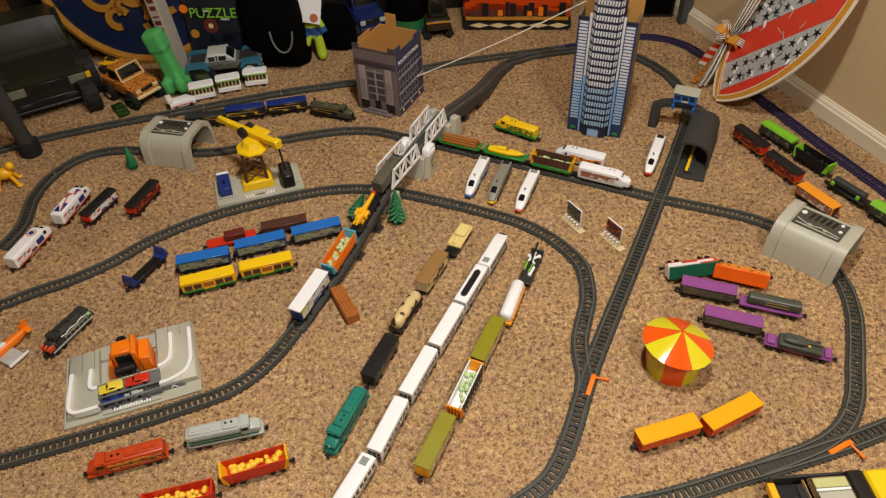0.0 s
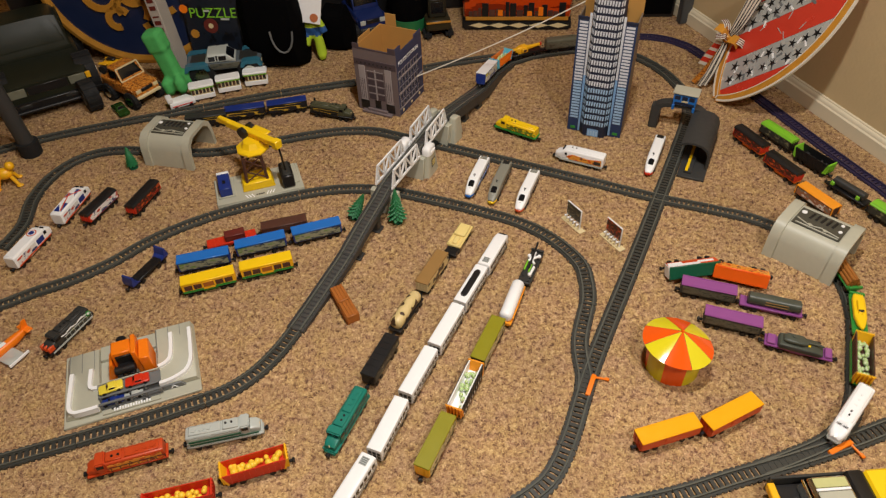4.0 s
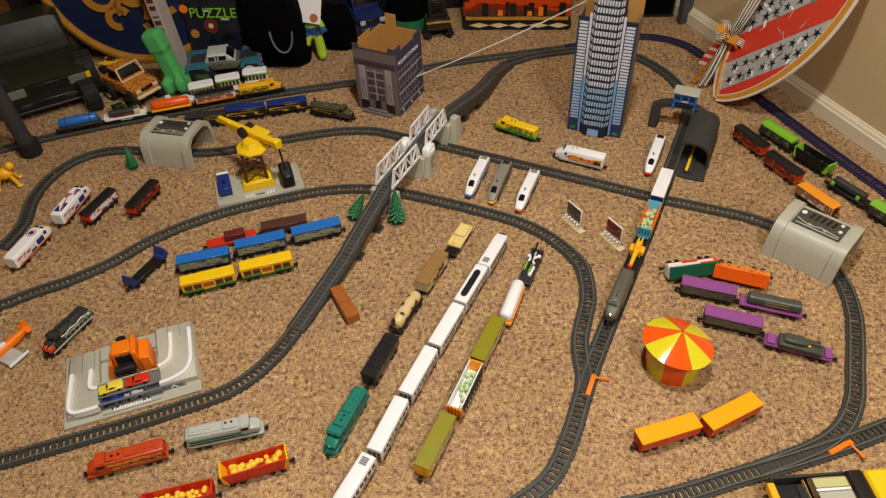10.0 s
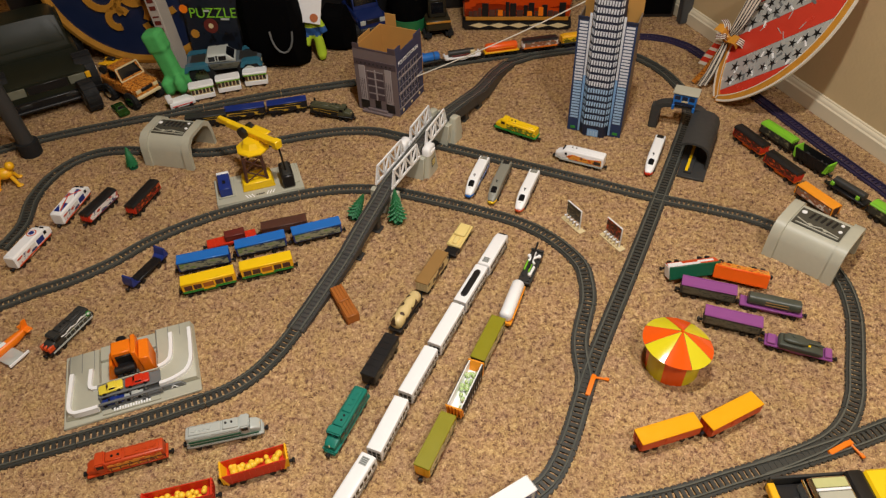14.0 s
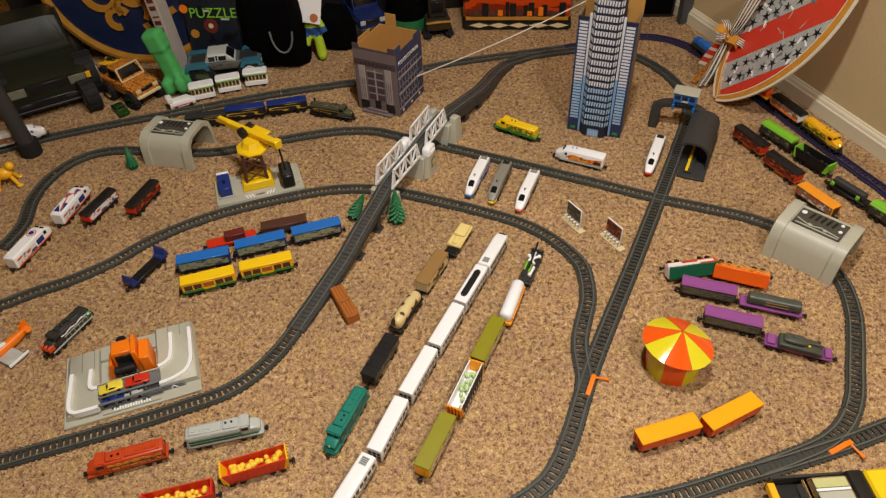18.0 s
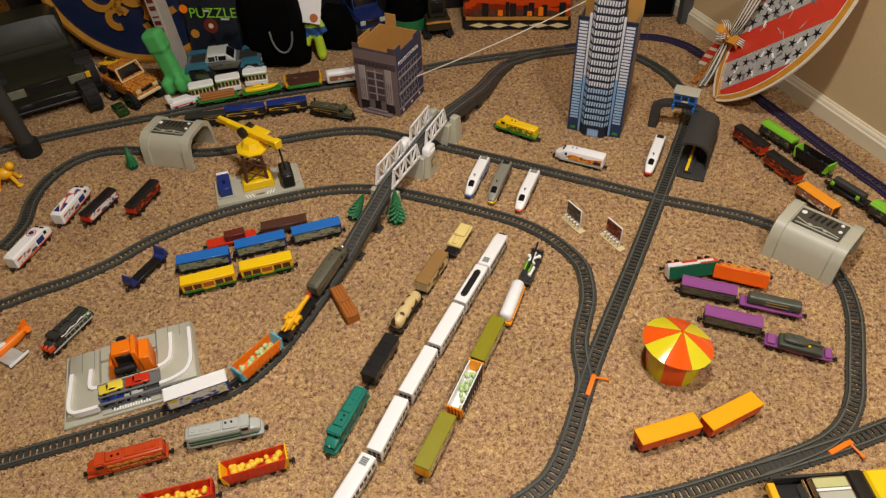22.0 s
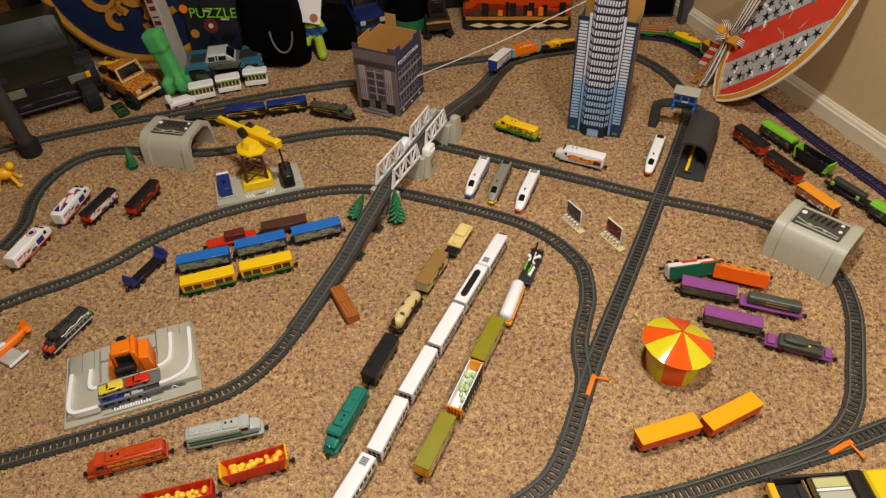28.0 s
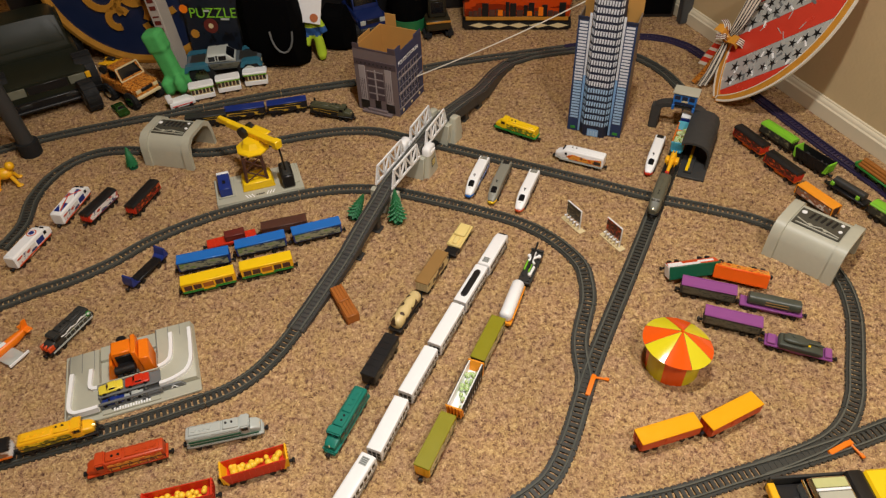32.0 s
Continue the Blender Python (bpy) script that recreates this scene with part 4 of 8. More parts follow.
def flag_loco(label, m, roundel):
    """A boxy white toy locomotive with bright printed roof and sides."""
    L, w, top = 0.110, 0.0130, 0.038
    car = thing("toy_locomotive", label, "toy locomotive", m, "white printed toy locomotives")
    underframe(car, L - 0.004, WHITE)
    h = L / 2
    body = part("body", loft([(-h, w - 0.0012, 0.0110, top - 0.003, 9), (-h + 0.002, w, 0.0100, top - 0.001, 9), (h - 0.020, w, 0.0100, top - 0.001, 8), (h - 0.010, w - 0.0004, 0.0100, top - 0.006, 7), (h, w - 0.002, 0.0110, top - 0.012, 6)], 28), WHITE, car)
    part("roof", box(-h + 0.004, h - 0.022, -w + 0.0022, w - 0.0022, top - 0.0018, top, 0.0008), WHITE, car)
    z0, z1 = top + 0.0001, top + 0.0005
    if roundel:
        for r, mat, lift in ((0.0098, REDOR, 0.0), (0.0078, WHITE, 0.0003), (0.0058, DBLUE, 0.0006)):
            part("printed_roundel", rod((h - 0.036, 0, z0 + lift), (h - 0.036, 0, z1 + lift), r, n=24), mat, car, "roundel print")
    else:
        for pts in ([(-0.046, -0.0095), (-0.018, -0.0095), (-0.018, 0.002)], [(-0.046, -0.0060), (-0.046, 0.0075), (-0.024, 0.0070)], [(-0.002, 0.009), (0.014, 0.009), (0.014, 0.0005)], [(0.006, -0.0095), (0.030, -0.0095), (0.030, -0.002), (0.022, -0.002)]):
            b = bmesh.new()
            f = b.faces.new([b.verts.new((x, y, z0)) for x, y in pts])
            low = bmesh.ops.extrude_face_region(b, geom=[f])["geom"]
            bmesh.ops.translate(b, verts=[v for v in low if isinstance(v, bmesh.types.BMVert)], vec=(0, 0, z1 - z0))
            bmesh.ops.recalc_face_normals(b, faces=b.faces[:])
            part("blue_print", b, DBLUE, car)
        for x, y, ln, a in ((-0.014, 0.0, 0.062, 13), (0.014, -0.003, 0.036, -38)):
            b = box(-ln / 2, ln / 2, -0.0013, 0.0013, z1, z1 + 0.0003)
            b.transform(pose(x, y, 0, 0, 0, a))
            part("red_print", b, REDOR, car)
    for s in (-1, 1):
        y0, y1 = sorted((s * (w - 0.0002), s * (w + 0.0006)))
        part("side_print", box(-h + 0.006, h - 0.050, y0, y1, 0.0150, top - 0.009), PRINT_FLAG, car, "flag-coloured side print")
        part("red_stripe", box(-h + 0.004, h - 0.006, y0, y1, 0.0115, 0.0138), REDOR, car)
        part("blue_print", box(h - 0.046, h - 0.026, y0, y1, 0.0160, top - 0.010), DBLUE, car)
        part("cab_window", box(h - 0.022, h - 0.015, y0, y1, 0.0240, 0.0310), GLASS, car)
        b = box(-0.0004, 0.0004, min(s * 0.0012, s * 0.0098), max(s * 0.0012, s * 0.0098), -0.0026, 0.0026, 0.0002)
        b.transform(pose(h - 0.0143, 0, top - 0.0034, 0, 62, 0))
        part("windscreen", b, GLASS, car)
    part("headlight", ball(h - 0.0010, 0, top - 0.0160, 0.0020, u=10, v=8), CREAM, car)
    part("buffer_beam", box(h - 0.003, h + 0.0012, -0.0105, 0.0105, 0.0080, 0.0112, 0.0008), CHAR, car)
    return car


# ---- parked cars ----
def parked_cars():
    flag_loco("white toy locomotive with a red and blue roundel", at(-0.836, 1.066, 75.3), True)
    flag_loco("white toy locomotive with red, white and blue flag print", at(-0.796, 1.196, 79.5), False)
    boxcar("black-roofed toy car with red and white sides", at(-0.733, 1.186, 69.4), RED, BLACK, BLACK, PRINT_FLAG, L=0.092, arch=True, top=0.035)
    boxcar("black-roofed toy car with red sides", at(-0.645, 1.208, 71.9), RED, BLACK, BLACK, PRINT_RED, L=0.094, arch=True, top=0.035)
    well = flat_car("black toy well car with raised dark blue ends", at(-0.580, 0.990, 64.0), BLACK, L=0.096, lips=False, w=0.0105)
    for s in (-1, 1):
        e = prism([(s * 0.030, 0.0135), (s * 0.049, 0.0135), (s * 0.049, 0.0180), (s * 0.046, 0.0330), (s * 0.0425, 0.0330), (s * 0.039, 0.0190)], -0.0125, 0.0125)
        part("raised_end", e, DBLUE, well, "dark blue raised end")
    gl = hood_diesel("dark grey toy diesel with white stripe and red nose", at(-0.677, 0.835, -114.9), CHAR, BLACK, PRINT_DARK, L=0.100, belt=SILVER)
    for y in (-0.0085, 0.0, 0.0085):
        part("red_nose_stripe", box(0.037, 0.050, y - 0.0022, y + 0.0022, 0.0150, 0.0262, 0.001), REDOR, gl)
    for k in range(5):
        x = -0.036 + 0.0125 * k
        b = box(-0.0068, 0.0068, 0.0119, 0.0127, -0.0010, 0.0010)
        b.transform(pose(x, 0, 0.0285 + (0.0008 if k % 2 else -0.0008), 0, 9 if k % 2 else -9, 0))
        part("white_flash", b, WHITE, gl, "white zigzag line")
    part("green_roundel", rod((-0.042, 0.0118, 0.0260), (-0.042, 0.0130, 0.0260), 0.0052, n=16), GREEN, gl)
    part("green_centre", rod((-0.042, 0.0130, 0.0260), (-0.042, 0.0134, 0.0260), 0.0028, n=12), WHITE, gl)
    # left group beside the siding
    rf = flat_car("red toy flat car with a brown crate", at(-0.428, 1.068, 18.0), RED, RED, lips=False)
    part("crate", box(-0.012, 0.028, -0.0105, 0.0105, 0.0150, 0.0290, 0.001), MAROON, rf, "brown crate load")
    boxcar("dark brown covered toy hopper car", at(-0.324, 1.098, 14.0), BROWN, BROWN, BLACK, None, top=0.029, L=0.092)
    for x, y, a in ((-0.467, 1.000, 13.5), (-0.362, 1.039, 16.2), (-0.254, 1.072, 16.9)):
        boxcar("blue-roofed toy boxcar with printed grey sides", at(x, y, a), DBLUE, BLUE, BLACK, PRINT_BLUE, group="blue toy boxcars", ribs=False)
    for x, y, a in ((-0.446, 0.943, 15.9), (-0.341, 0.976, 15.4)):
        yc = boxcar("yellow-roofed toy boxcar with green frame and brown windows", at(x, y, a), GOLDEN, YELLOW, GREEN, None, group="yellow and green toy boxcars", ribs=False, band=GREEN)
        for s in (-1, 1):
            y0, y1 = sorted((s * 0.0124, s * 0.0134))
            for x0, x1, mat in ((-0.044, -0.030, BROWN), (-0.027, -0.013, BROWN), (-0.0095, 0.0095, CRATE), (0.013, 0.027, BROWN), (0.030, 0.044, BROWN)):
                part("side_window", box(x0, x1, y0, y1, 0.0195, 0.0300), mat, yc)
    # bottom left
    rust = plastic("worn_red_orange_plastic", c(196, 70, 26), 0.4, 0.14, 60)
    hood_diesel("worn red-orange toy diesel locomotive", at(-0.491, 0.572, -164.7), rust, BLACK, PRINT_ORANGE, lower=rust, L=0.118)
    sg = hood_diesel("silver toy diesel locomotive with green stripes", at(-0.351, 0.611, 11.1), SILVER, SILVER, SILVER, belt=SILVER, L=0.116, top=0.040)
    for s in (-1, 1):
        for z0, z1, x1 in ((0.0175, 0.0205, 0.052), (0.0235, 0.0275, 0.026)):
            part("green_stripe", box(-0.052, x1, min(s * 0.0118, s * 0.0132), max(s * 0.0118, s * 0.0132), z0, z1, 0.0003), DGREEN, sg, "green painted stripe")
    gondola("red toy hopper with yellow ends and yellow balls", at(-0.293, 0.549, 15.9), RED, GOLDEN, YELBALL, BLACK, count=34, big=0.0052, seed=11)
    gondola("red toy hopper with yellow and white balls", at(-0.394, 0.501, 12.5), RED, RED, YELBALL, BLACK, count=34, big=0.0052, seed=12)
    cr = thing("brown_crates", "two brown slatted plastic crates joined end to end", "crate", at(-0.185, 0.877, -63.8))
    for x in (-0.0215, 0.0215):
        part("crate_body", box(x - 0.0208, x + 0.0208, -0.0120, 0.0120, 0.0, 0.0200, 0.0012), CRATE, cr)
        for k in range(4):
            y = -0.009 + 0.006 * k
            part("slat", box(x - 0.0195, x + 0.0195, y - 0.0023, y + 0.0023, 0.0196, 0.0212, 0.0005), CRATE, cr)
        for k in range(3):
            for s in (-1, 1):
                part("slat", box(x - 0.0195, x + 0.0195, min(s * 0.0118, s * 0.0128), max(s * 0.0118, s * 0.0128), 0.0015 + 0.006 * k, 0.0060 + 0.006 * k, 0.0004), CRATE, cr)
    # middle row one
    hood_diesel("teal toy diesel locomotive", at(-0.163, 0.624, -114.1), TEAL, TEAL, PRINT_DARK, L=0.114)
    boxcar("black ribbed toy boxcar with printed sides", at(-0.113, 0.738, 65.2), BLACK, BLACK, BLACK, PRINT_DARK, L=0.092, top=0.035)
    tk = tank_car("tan toy tank car with brown blotches", at(-0.071, 0.844, 62.3), PRINT_CAMO, BLACK, L=0.090, straps=False)
    boxcar("brown-roofed cream toy boxcar", at(-0.022, 0.939, 63.1), CREAM, TAN, BLACK, PRINT_CAMO, L=0.092, ribs=False)
    bf = flat_car("black toy flat car with a cream deck load", at(0.031, 1.032, 64.0), BLACK, L=0.088, lips=False)
    load = part("deck_load", box(-0.024, 0.044, -0.0150, 0.0150, 0.0155, 0.0215, 0.0015), STRAW, bf, "cream plastic deck load")
    part("load_block", box(0.004, 0.040, -0.0120, 0.0120, 0.0213, 0.0265, 0.002), STRAW, load)
    part("load_block", box(-0.020, 0.002, -0.0050, 0.0050, 0.0213, 0.0250, 0.0015), STRAW, load)
    for y in (-0.0105, 0.0105):
        part("tie_down", box(-0.022, 0.002, y - 0.0022, y + 0.0022, 0.0213, 0.0235, 0.0006), STRAW, load)
    # middle row two: the white passenger train
    cab_car("white toy cab car at the head of the passenger train", at(-0.150, 0.500, -118.0), WHITE, L=0.116)
    for x, y, a in ((-0.096, 0.603, 66.0), (-0.049, 0.702, 64.0), (0.000, 0.797, 63.1)):
        coach("white toy passenger coach", at(x, y, a), WHITE, "white toy passenger coaches")
    coach("white toy passenger coach with a long black roof panel", at(0.048, 0.891, 62.5), WHITE, skylight=True)
    cab_car("white toy cab car with a black slit windscreen", at(0.099, 0.986, 63.0), WHITE, L=0.108)
    # middle row three
    for x, y, a in ((-0.024, 0.571, 63.9), (0.070, 0.763, 64.0)):
        boxcar("olive-roofed toy boxcar with orange ends", at(x, y, a), GOLDEN if y < 0.6 else CHAR, OLIVE, AMBER, PRINT_OLIVE, group="olive toy boxcars", ribs=False)
    gondola("white-lined black toy hopper with orange ends and pale green load", at(0.026, 0.668, 65.1), BLACK, AMBER, LIMEBALL, BLACK, inner=WHITE, count=24, seed=15, top=0.037, lining=WHITE)
    wt = tank_car("white toy tank car on an orange frame", at(0.120, 0.855, 68.1), WHITE, AMBER, cap=WHITE, under=AMBER, straps=False)
    part("orange_side", box(-0.040, 0.040, -0.0140, -0.0118, 0.0165, 0.0230, 0.0008), AMBER, wt, "orange side strip")
    ml = flat_car("black toy flat car with a white and lime gun carriage", at(0.165, 0.946, 66.0), CHAR, L=0.092)
    part("carriage", box(-0.030, 0.030, -0.0085, 0.0085, 0.0155, 0.0195, 0.0015), CHAR, ml)
    for x0, y0, x1, y1, z in ((0.024, -0.0095, 0.008, 0.0075, 0.0255), (0.020, 0.0090, 0.004, -0.0060, 0.0240), (-0.004, -0.0075, -0.030, -0.0060, 0.0225), (0.030, 0.000, 0.012, 0.001, 0.0275)):
        part("white_strut", rod((x0, y0, z), (x1, y1, z - 0.002), 0.0026, n=8), WHITE, ml, "white gun carriage strut")
    for x, y in ((0.024, -0.0095), (0.020, 0.0090), (0.008, 0.0), (-0.028, -0.006)):
        part("white_joint", ball(x, y, 0.0245, 0.0040, u=10, v=8), WHITE, ml)
    for x0, x1, y in ((-0.020, 0.002, -0.0015), (-0.016, 0.012, 0.0080)):
        part("lime_bar", box(x0, x1, y - 0.0016, y + 0.0016, 0.0195, 0.0235, 0.0006), LIME, ml)
    part("hub", rod((-0.036, 0, 0.0156), (-0.036, 0, 0.0190), 0.0075, n=16), CHAR, ml)
    part("barrel", rod((-0.012, 0, 0.0250), (0.052, 0.002, 0.0330), 0.0020, n=10), BLACK, ml)
    # bullet trains
    bullet("white toy bullet train with a blue nose tip", at(0.081, 1.231, -111.8), WHITE, BLUE, "toy bullet trains")
    bullet("grey toy bullet train with a yellow nose tip", at(0.128, 1.208, -111.7), plastic("warm_grey_plastic", c(136, 134, 122), 0.36, 0.06), YELLOW, "toy bullet trains", 0.126)
    bullet("white toy bullet train with a red nose tip", at(0.184, 1.174, -113.6), WHITE, REDOR, "toy bullet trains")
    bullet("white toy bullet train with a red nose beside straight track", at(0.484, 1.281, -115.9), WHITE, RED, "toy bullet trains", 0.128)
    hood_diesel("yellow toy diesel locomotive with green skirt", at(0.189, 1.413, 144.9), YELLOW, GREEN, PRINT_YL, belt=GREEN, lower=GREEN)
    sw = diesel("white toy diesel locomotive with orange printed sides", at(0.318, 1.287, 152.2), WHITE, WHITE, SILVER, WHITE, lower=SILVER, top=0.039)
    for s in (-1, 1):
        y0, y1 = sorted((s * 0.0129, s * 0.0137))
        part("orange_print", prism([(-0.052, 0.0150), (0.020, 0.0150), (0.028, 0.0215), (0.014, 0.0290), (-0.020, 0.0250), (-0.052, 0.0300)], y0, y1), PRINT_ORANGE, sw, "orange swoosh print")
        part("dark_print", box(-0.050, -0.036, min(s * 0.0136, s * 0.0140), max(s * 0.0136, s * 0.0140), 0.0165, 0.0250), CHAR, sw)
    # right rows beside the purple track
    for x, y, a in ((0.714, 1.319, -67.8), (0.748, 1.213, -66.6)):
        boxcar("black-roofed toy car with red ends and printed sides", at(x, y, a), RED, BLACK, ORANGE, PRINT_RED, group="red and black toy cars", arch=True, L=0.090)
    oc = boxcar("orange-roofed toy car with dark printed sides", at(0.774, 1.100, -64.8), BROWN, AMBER, BLACK, PRINT_LOCO, ribs=False, L=0.090, top=0.0345)
    for s in (-1, 1):
        for y in (-0.0115, 0.0115):
            part("end_post", box(s * 0.0452 - 0.0010, s * 0.0452 + 0.0010, y - 0.0014, y + 0.0014, 0.0120, 0.0330), AMBER, oc)
    boxcar("lime-roofed black toy boxcar", at(0.782, 1.331, -64.8), BLACK, LIME, BLACK, PRINT_DARK, ribs=False, L=0.090, arch=True)
    gondola("black open toy car with lime ends", at(0.822, 1.234, -62.5), BLACK, LIME, BLACK, BLACK, count=16, seed=21, L=0.086)
    dk = flat_car("black toy flat car with a dark cylinder and lime clamps", at(0.853, 1.127, -61.8), BLACK, L=0.092, lips=False)
    part("dark_cylinder", loft([(-0.036, 0.0088, 0.0155, 0.0330, 2.3), (0.036, 0.0088, 0.0155, 0.0330, 2.3)], 18), CHAR, dk)
    for x in (-0.034, 0.026):
        part("clamp", box(x - 0.004, x + 0.004, -0.0115, 0.0115, 0.0150, 0.0240, 0.001), LIME, dk, "lime clamp")
    boxcar("lime-roofed black toy boxcar", at(0.894, 1.030, -61.8), BLACK, LIME, BLACK, PRINT_DARK, ribs=False, L=0.092, arch=True)
    # right group
    gw = boxcar("dark green toy car with white and orange side tipped over", pose(0.461, 0.940, 0.0131, 70, 0, 6.7), REDOR, DGREEN, BLACK, None, L=0.096, ribs=False, top=0.036)
    for x0, x1, z0, z1 in ((-0.048, 0.012, 0.0250, 0.0318), (0.010, 0.040, 0.0200, 0.0265), (-0.047, -0.020, 0.0180, 0.0252)):
        part("white_print", box(x0, x1, 0.0124, 0.0136, z0, z1), WHITE, gw, "white printed flash")
    part("white_end", box(-0.0492, -0.0478, -0.0120, 0.0120, 0.0135, 0.0325, 0.0004), WHITE, gw, "white end plate")
    og = boxcar("orange toy car lying tipped on its side", pose(0.556, 0.918, 0.0131, 70, 0, -22.5), AMBER, plastic("deep_orange_plastic", c(240, 98, 20), 0.36, 0.06), BLACK, PRINT_ORANGE, L=0.094, ribs=False)
    for x, y, a in ((0.476, 0.862, -20.3), (0.495, 0.787, -22.0)):
        boxcar("purple-roofed toy car with dark printed sides", at(x, y, a), CHAR, PURPLE, BLACK, PRINT_GREY, group="purple toy cars", ribs=False, L=0.094, top=0.0355)
    gun = plastic("weathered_gunmetal", c(74, 78, 68), 0.36, 0.25, 50)
    pt = flat_car("purple toy flat car carrying a long grey tube", at(0.577, 0.823, -21.3), PURPLE, PURPLE, L=0.104, lips=False)
    tube = part("tube", loft([(-0.041, 0.0085, 0.0160, 0.0330, 2.6), (-0.039, 0.0104, 0.0152, 0.0355, 2.6), (0.045, 0.0104, 0.0152, 0.0355, 2.6), (0.047, 0.0085, 0.0160, 0.0330, 2.6)], 24), gun, pt, "dark grey half-round tube load")
    for y0, y1, z in ((-0.0112, -0.0102, 0.0235), (-0.0108, -0.0098, 0.0290)):
        part("tan_line", box(-0.012, 0.026, y0, y1, z, z + 0.0012), TAN, tube, "tan printed line")
    for x in (-0.030, 0.000, 0.030):
        part("tube_seam", loft([(x - 0.0005, 0.0107, 0.0150, 0.0358, 2.6), (x + 0.0005, 0.0107, 0.0150, 0.0358, 2.6)], 24), gun, tube)
    pl = flat_car("purple toy flat car carrying a dark grey toy tank", at(0.588, 0.729, -23.9), PURPLE, PURPLE, L=0.106, lips=False)
    for s, x0, x1 in ((-1, 0.036, 0.050), (1, 0.040, 0.051)):
        part("end_block", box(min(s * x0, s * x1), max(s * x0, s * x1), -0.0105, 0.0105, 0.0152, 0.0205, 0.0012), PURPLE, pl)
    hull = part("tank_hull", loft([(-0.033, 0.0105, 0.0175, 0.0230, 5), (-0.030, 0.0138, 0.0157, 0.0262, 6), (0.026, 0.0138, 0.0157, 0.0262, 6), (0.037, 0.0120, 0.0165, 0.0205, 5)], 22), gun, pl, "dark grey tank hull")
    part("turret", loft([(-0.026, 0.0060, 0.0262, 0.0320, 4), (-0.020, 0.0098, 0.0262, 0.0345, 4), (0.004, 0.0098, 0.0262, 0.0345, 4), (0.012, 0.0055, 0.0262, 0.0315, 3)], 18), gun, hull)
    part("gun_barrel", rod((0.008, 0, 0.0298), (0.036, 0, 0.0298), 0.0017, n=8), gun, hull)
    part("hatch", rod((-0.010, 0.003, 0.0345), (-0.010, 0.003, 0.0358), 0.0038, n=12), gun, hull)
    for s in (-1, 1):
        part("track_skirt", box(-0.031, 0.033, min(s * 0.0136, s * 0.0150), max(s * 0.0136, s * 0.0150), 0.0165, 0.0240, 0.0008), CHAR, hull)
    part("yellow_mark", box(0.0125, 0.0165, -0.0055, -0.0015, 0.0262, 0.0268), YELLOW, hull)
    deep = plastic("deep_golden_plastic", c(252, 174, 8), 0.36, 0.06)
    for x, y, a in ((0.326, 0.574, 15.2), (0.431, 0.600, 24.6)):
        boxcar("golden-roofed red-orange toy boxcar", at(x, y, a), REDOR, deep, REDOR, None, group="golden and red toy boxcars", ribs=False, w=0.0135, L=0.099, top=0.0345)
    # behind the crane: blue train
    hood_diesel("dark green toy diesel locomotive with a yellow stripe", at(-0.262, 1.527, -20.1), plastic("dark_olive_plastic", c(82, 82, 60), 0.4, 0.1), BLACK, PRINT_GOLDLINE, lower=BLACK)
    for x, y, a in ((-0.572, 1.511, 9.8), (-0.481, 1.538, 9.9), (-0.378, 1.558, 11.6)):
        boxcar("dark blue toy car with gold-lined black sides" if x > -0.56 else "black-roofed toy car with gold-lined black sides", at(x, y, a), BLACK, DBLUE if x > -0.56 else CHAR, BLACK, PRINT_GOLDLINE, group="dark blue toy cars", ribs=False)


parked_cars()


# ---- buildings and accessories of the toy town ----
CARD = plastic("tan_cardboard", c(192, 142, 72), 0.8, 0.1, 30)
CARDGREY = plastic("grey_brown_cardboard", c(120, 106, 92), 0.8, 0.1, 30)
NAVY = plastic("navy_printed_card", c(34, 56, 96), 0.5, 0.12, 25)
NAVYDK = plastic("dark_navy_printed_card", c(24, 34, 58), 0.5, 0.12, 25)
PALEBLUE = plastic("pale_blue_printed_card", c(128, 168, 212), 0.5, 0.08, 25)
WINDOW = plastic("white_printed_window", c(214, 218, 226), 0.5, 0.06, 60)
WINBLUE = plastic("blue_white_printed_window", c(160, 192, 222), 0.5, 0.06, 60)
STONE = plastic("grey_purple_printed_stone", c(116, 102, 102), 0.6, 0.15, 40)
STONEDK = plastic("dark_printed_stone", c(78, 66, 72), 0.6, 0.15, 40)
STONELT = plastic("pale_printed_stone", c(164, 154, 154), 0.6, 0.12, 40)
POLICEBLUE = plastic("slate_blue_printed_card", c(58, 62, 92), 0.55, 0.12, 30)


def text_mesh(words, size, mat, name):
    cu = bpy.data.curves.new(name, "FONT")
    cu.body, cu.size, cu.extrude = words, size, 0.0003
    cu.align_x, cu.align_y = "CENTER", "CENTER"
    ob = bpy.data.objects.new(name, cu)
    scene.collection.objects.link(ob)
    me = bpy.data.meshes.new_from_object(ob.evaluated_get(bpy.context.evaluated_depsgraph_get()))
    bpy.data.objects.remove(ob)
    me.name = name
    me.materials.clear()
    me.materials.append(mat)
    return me


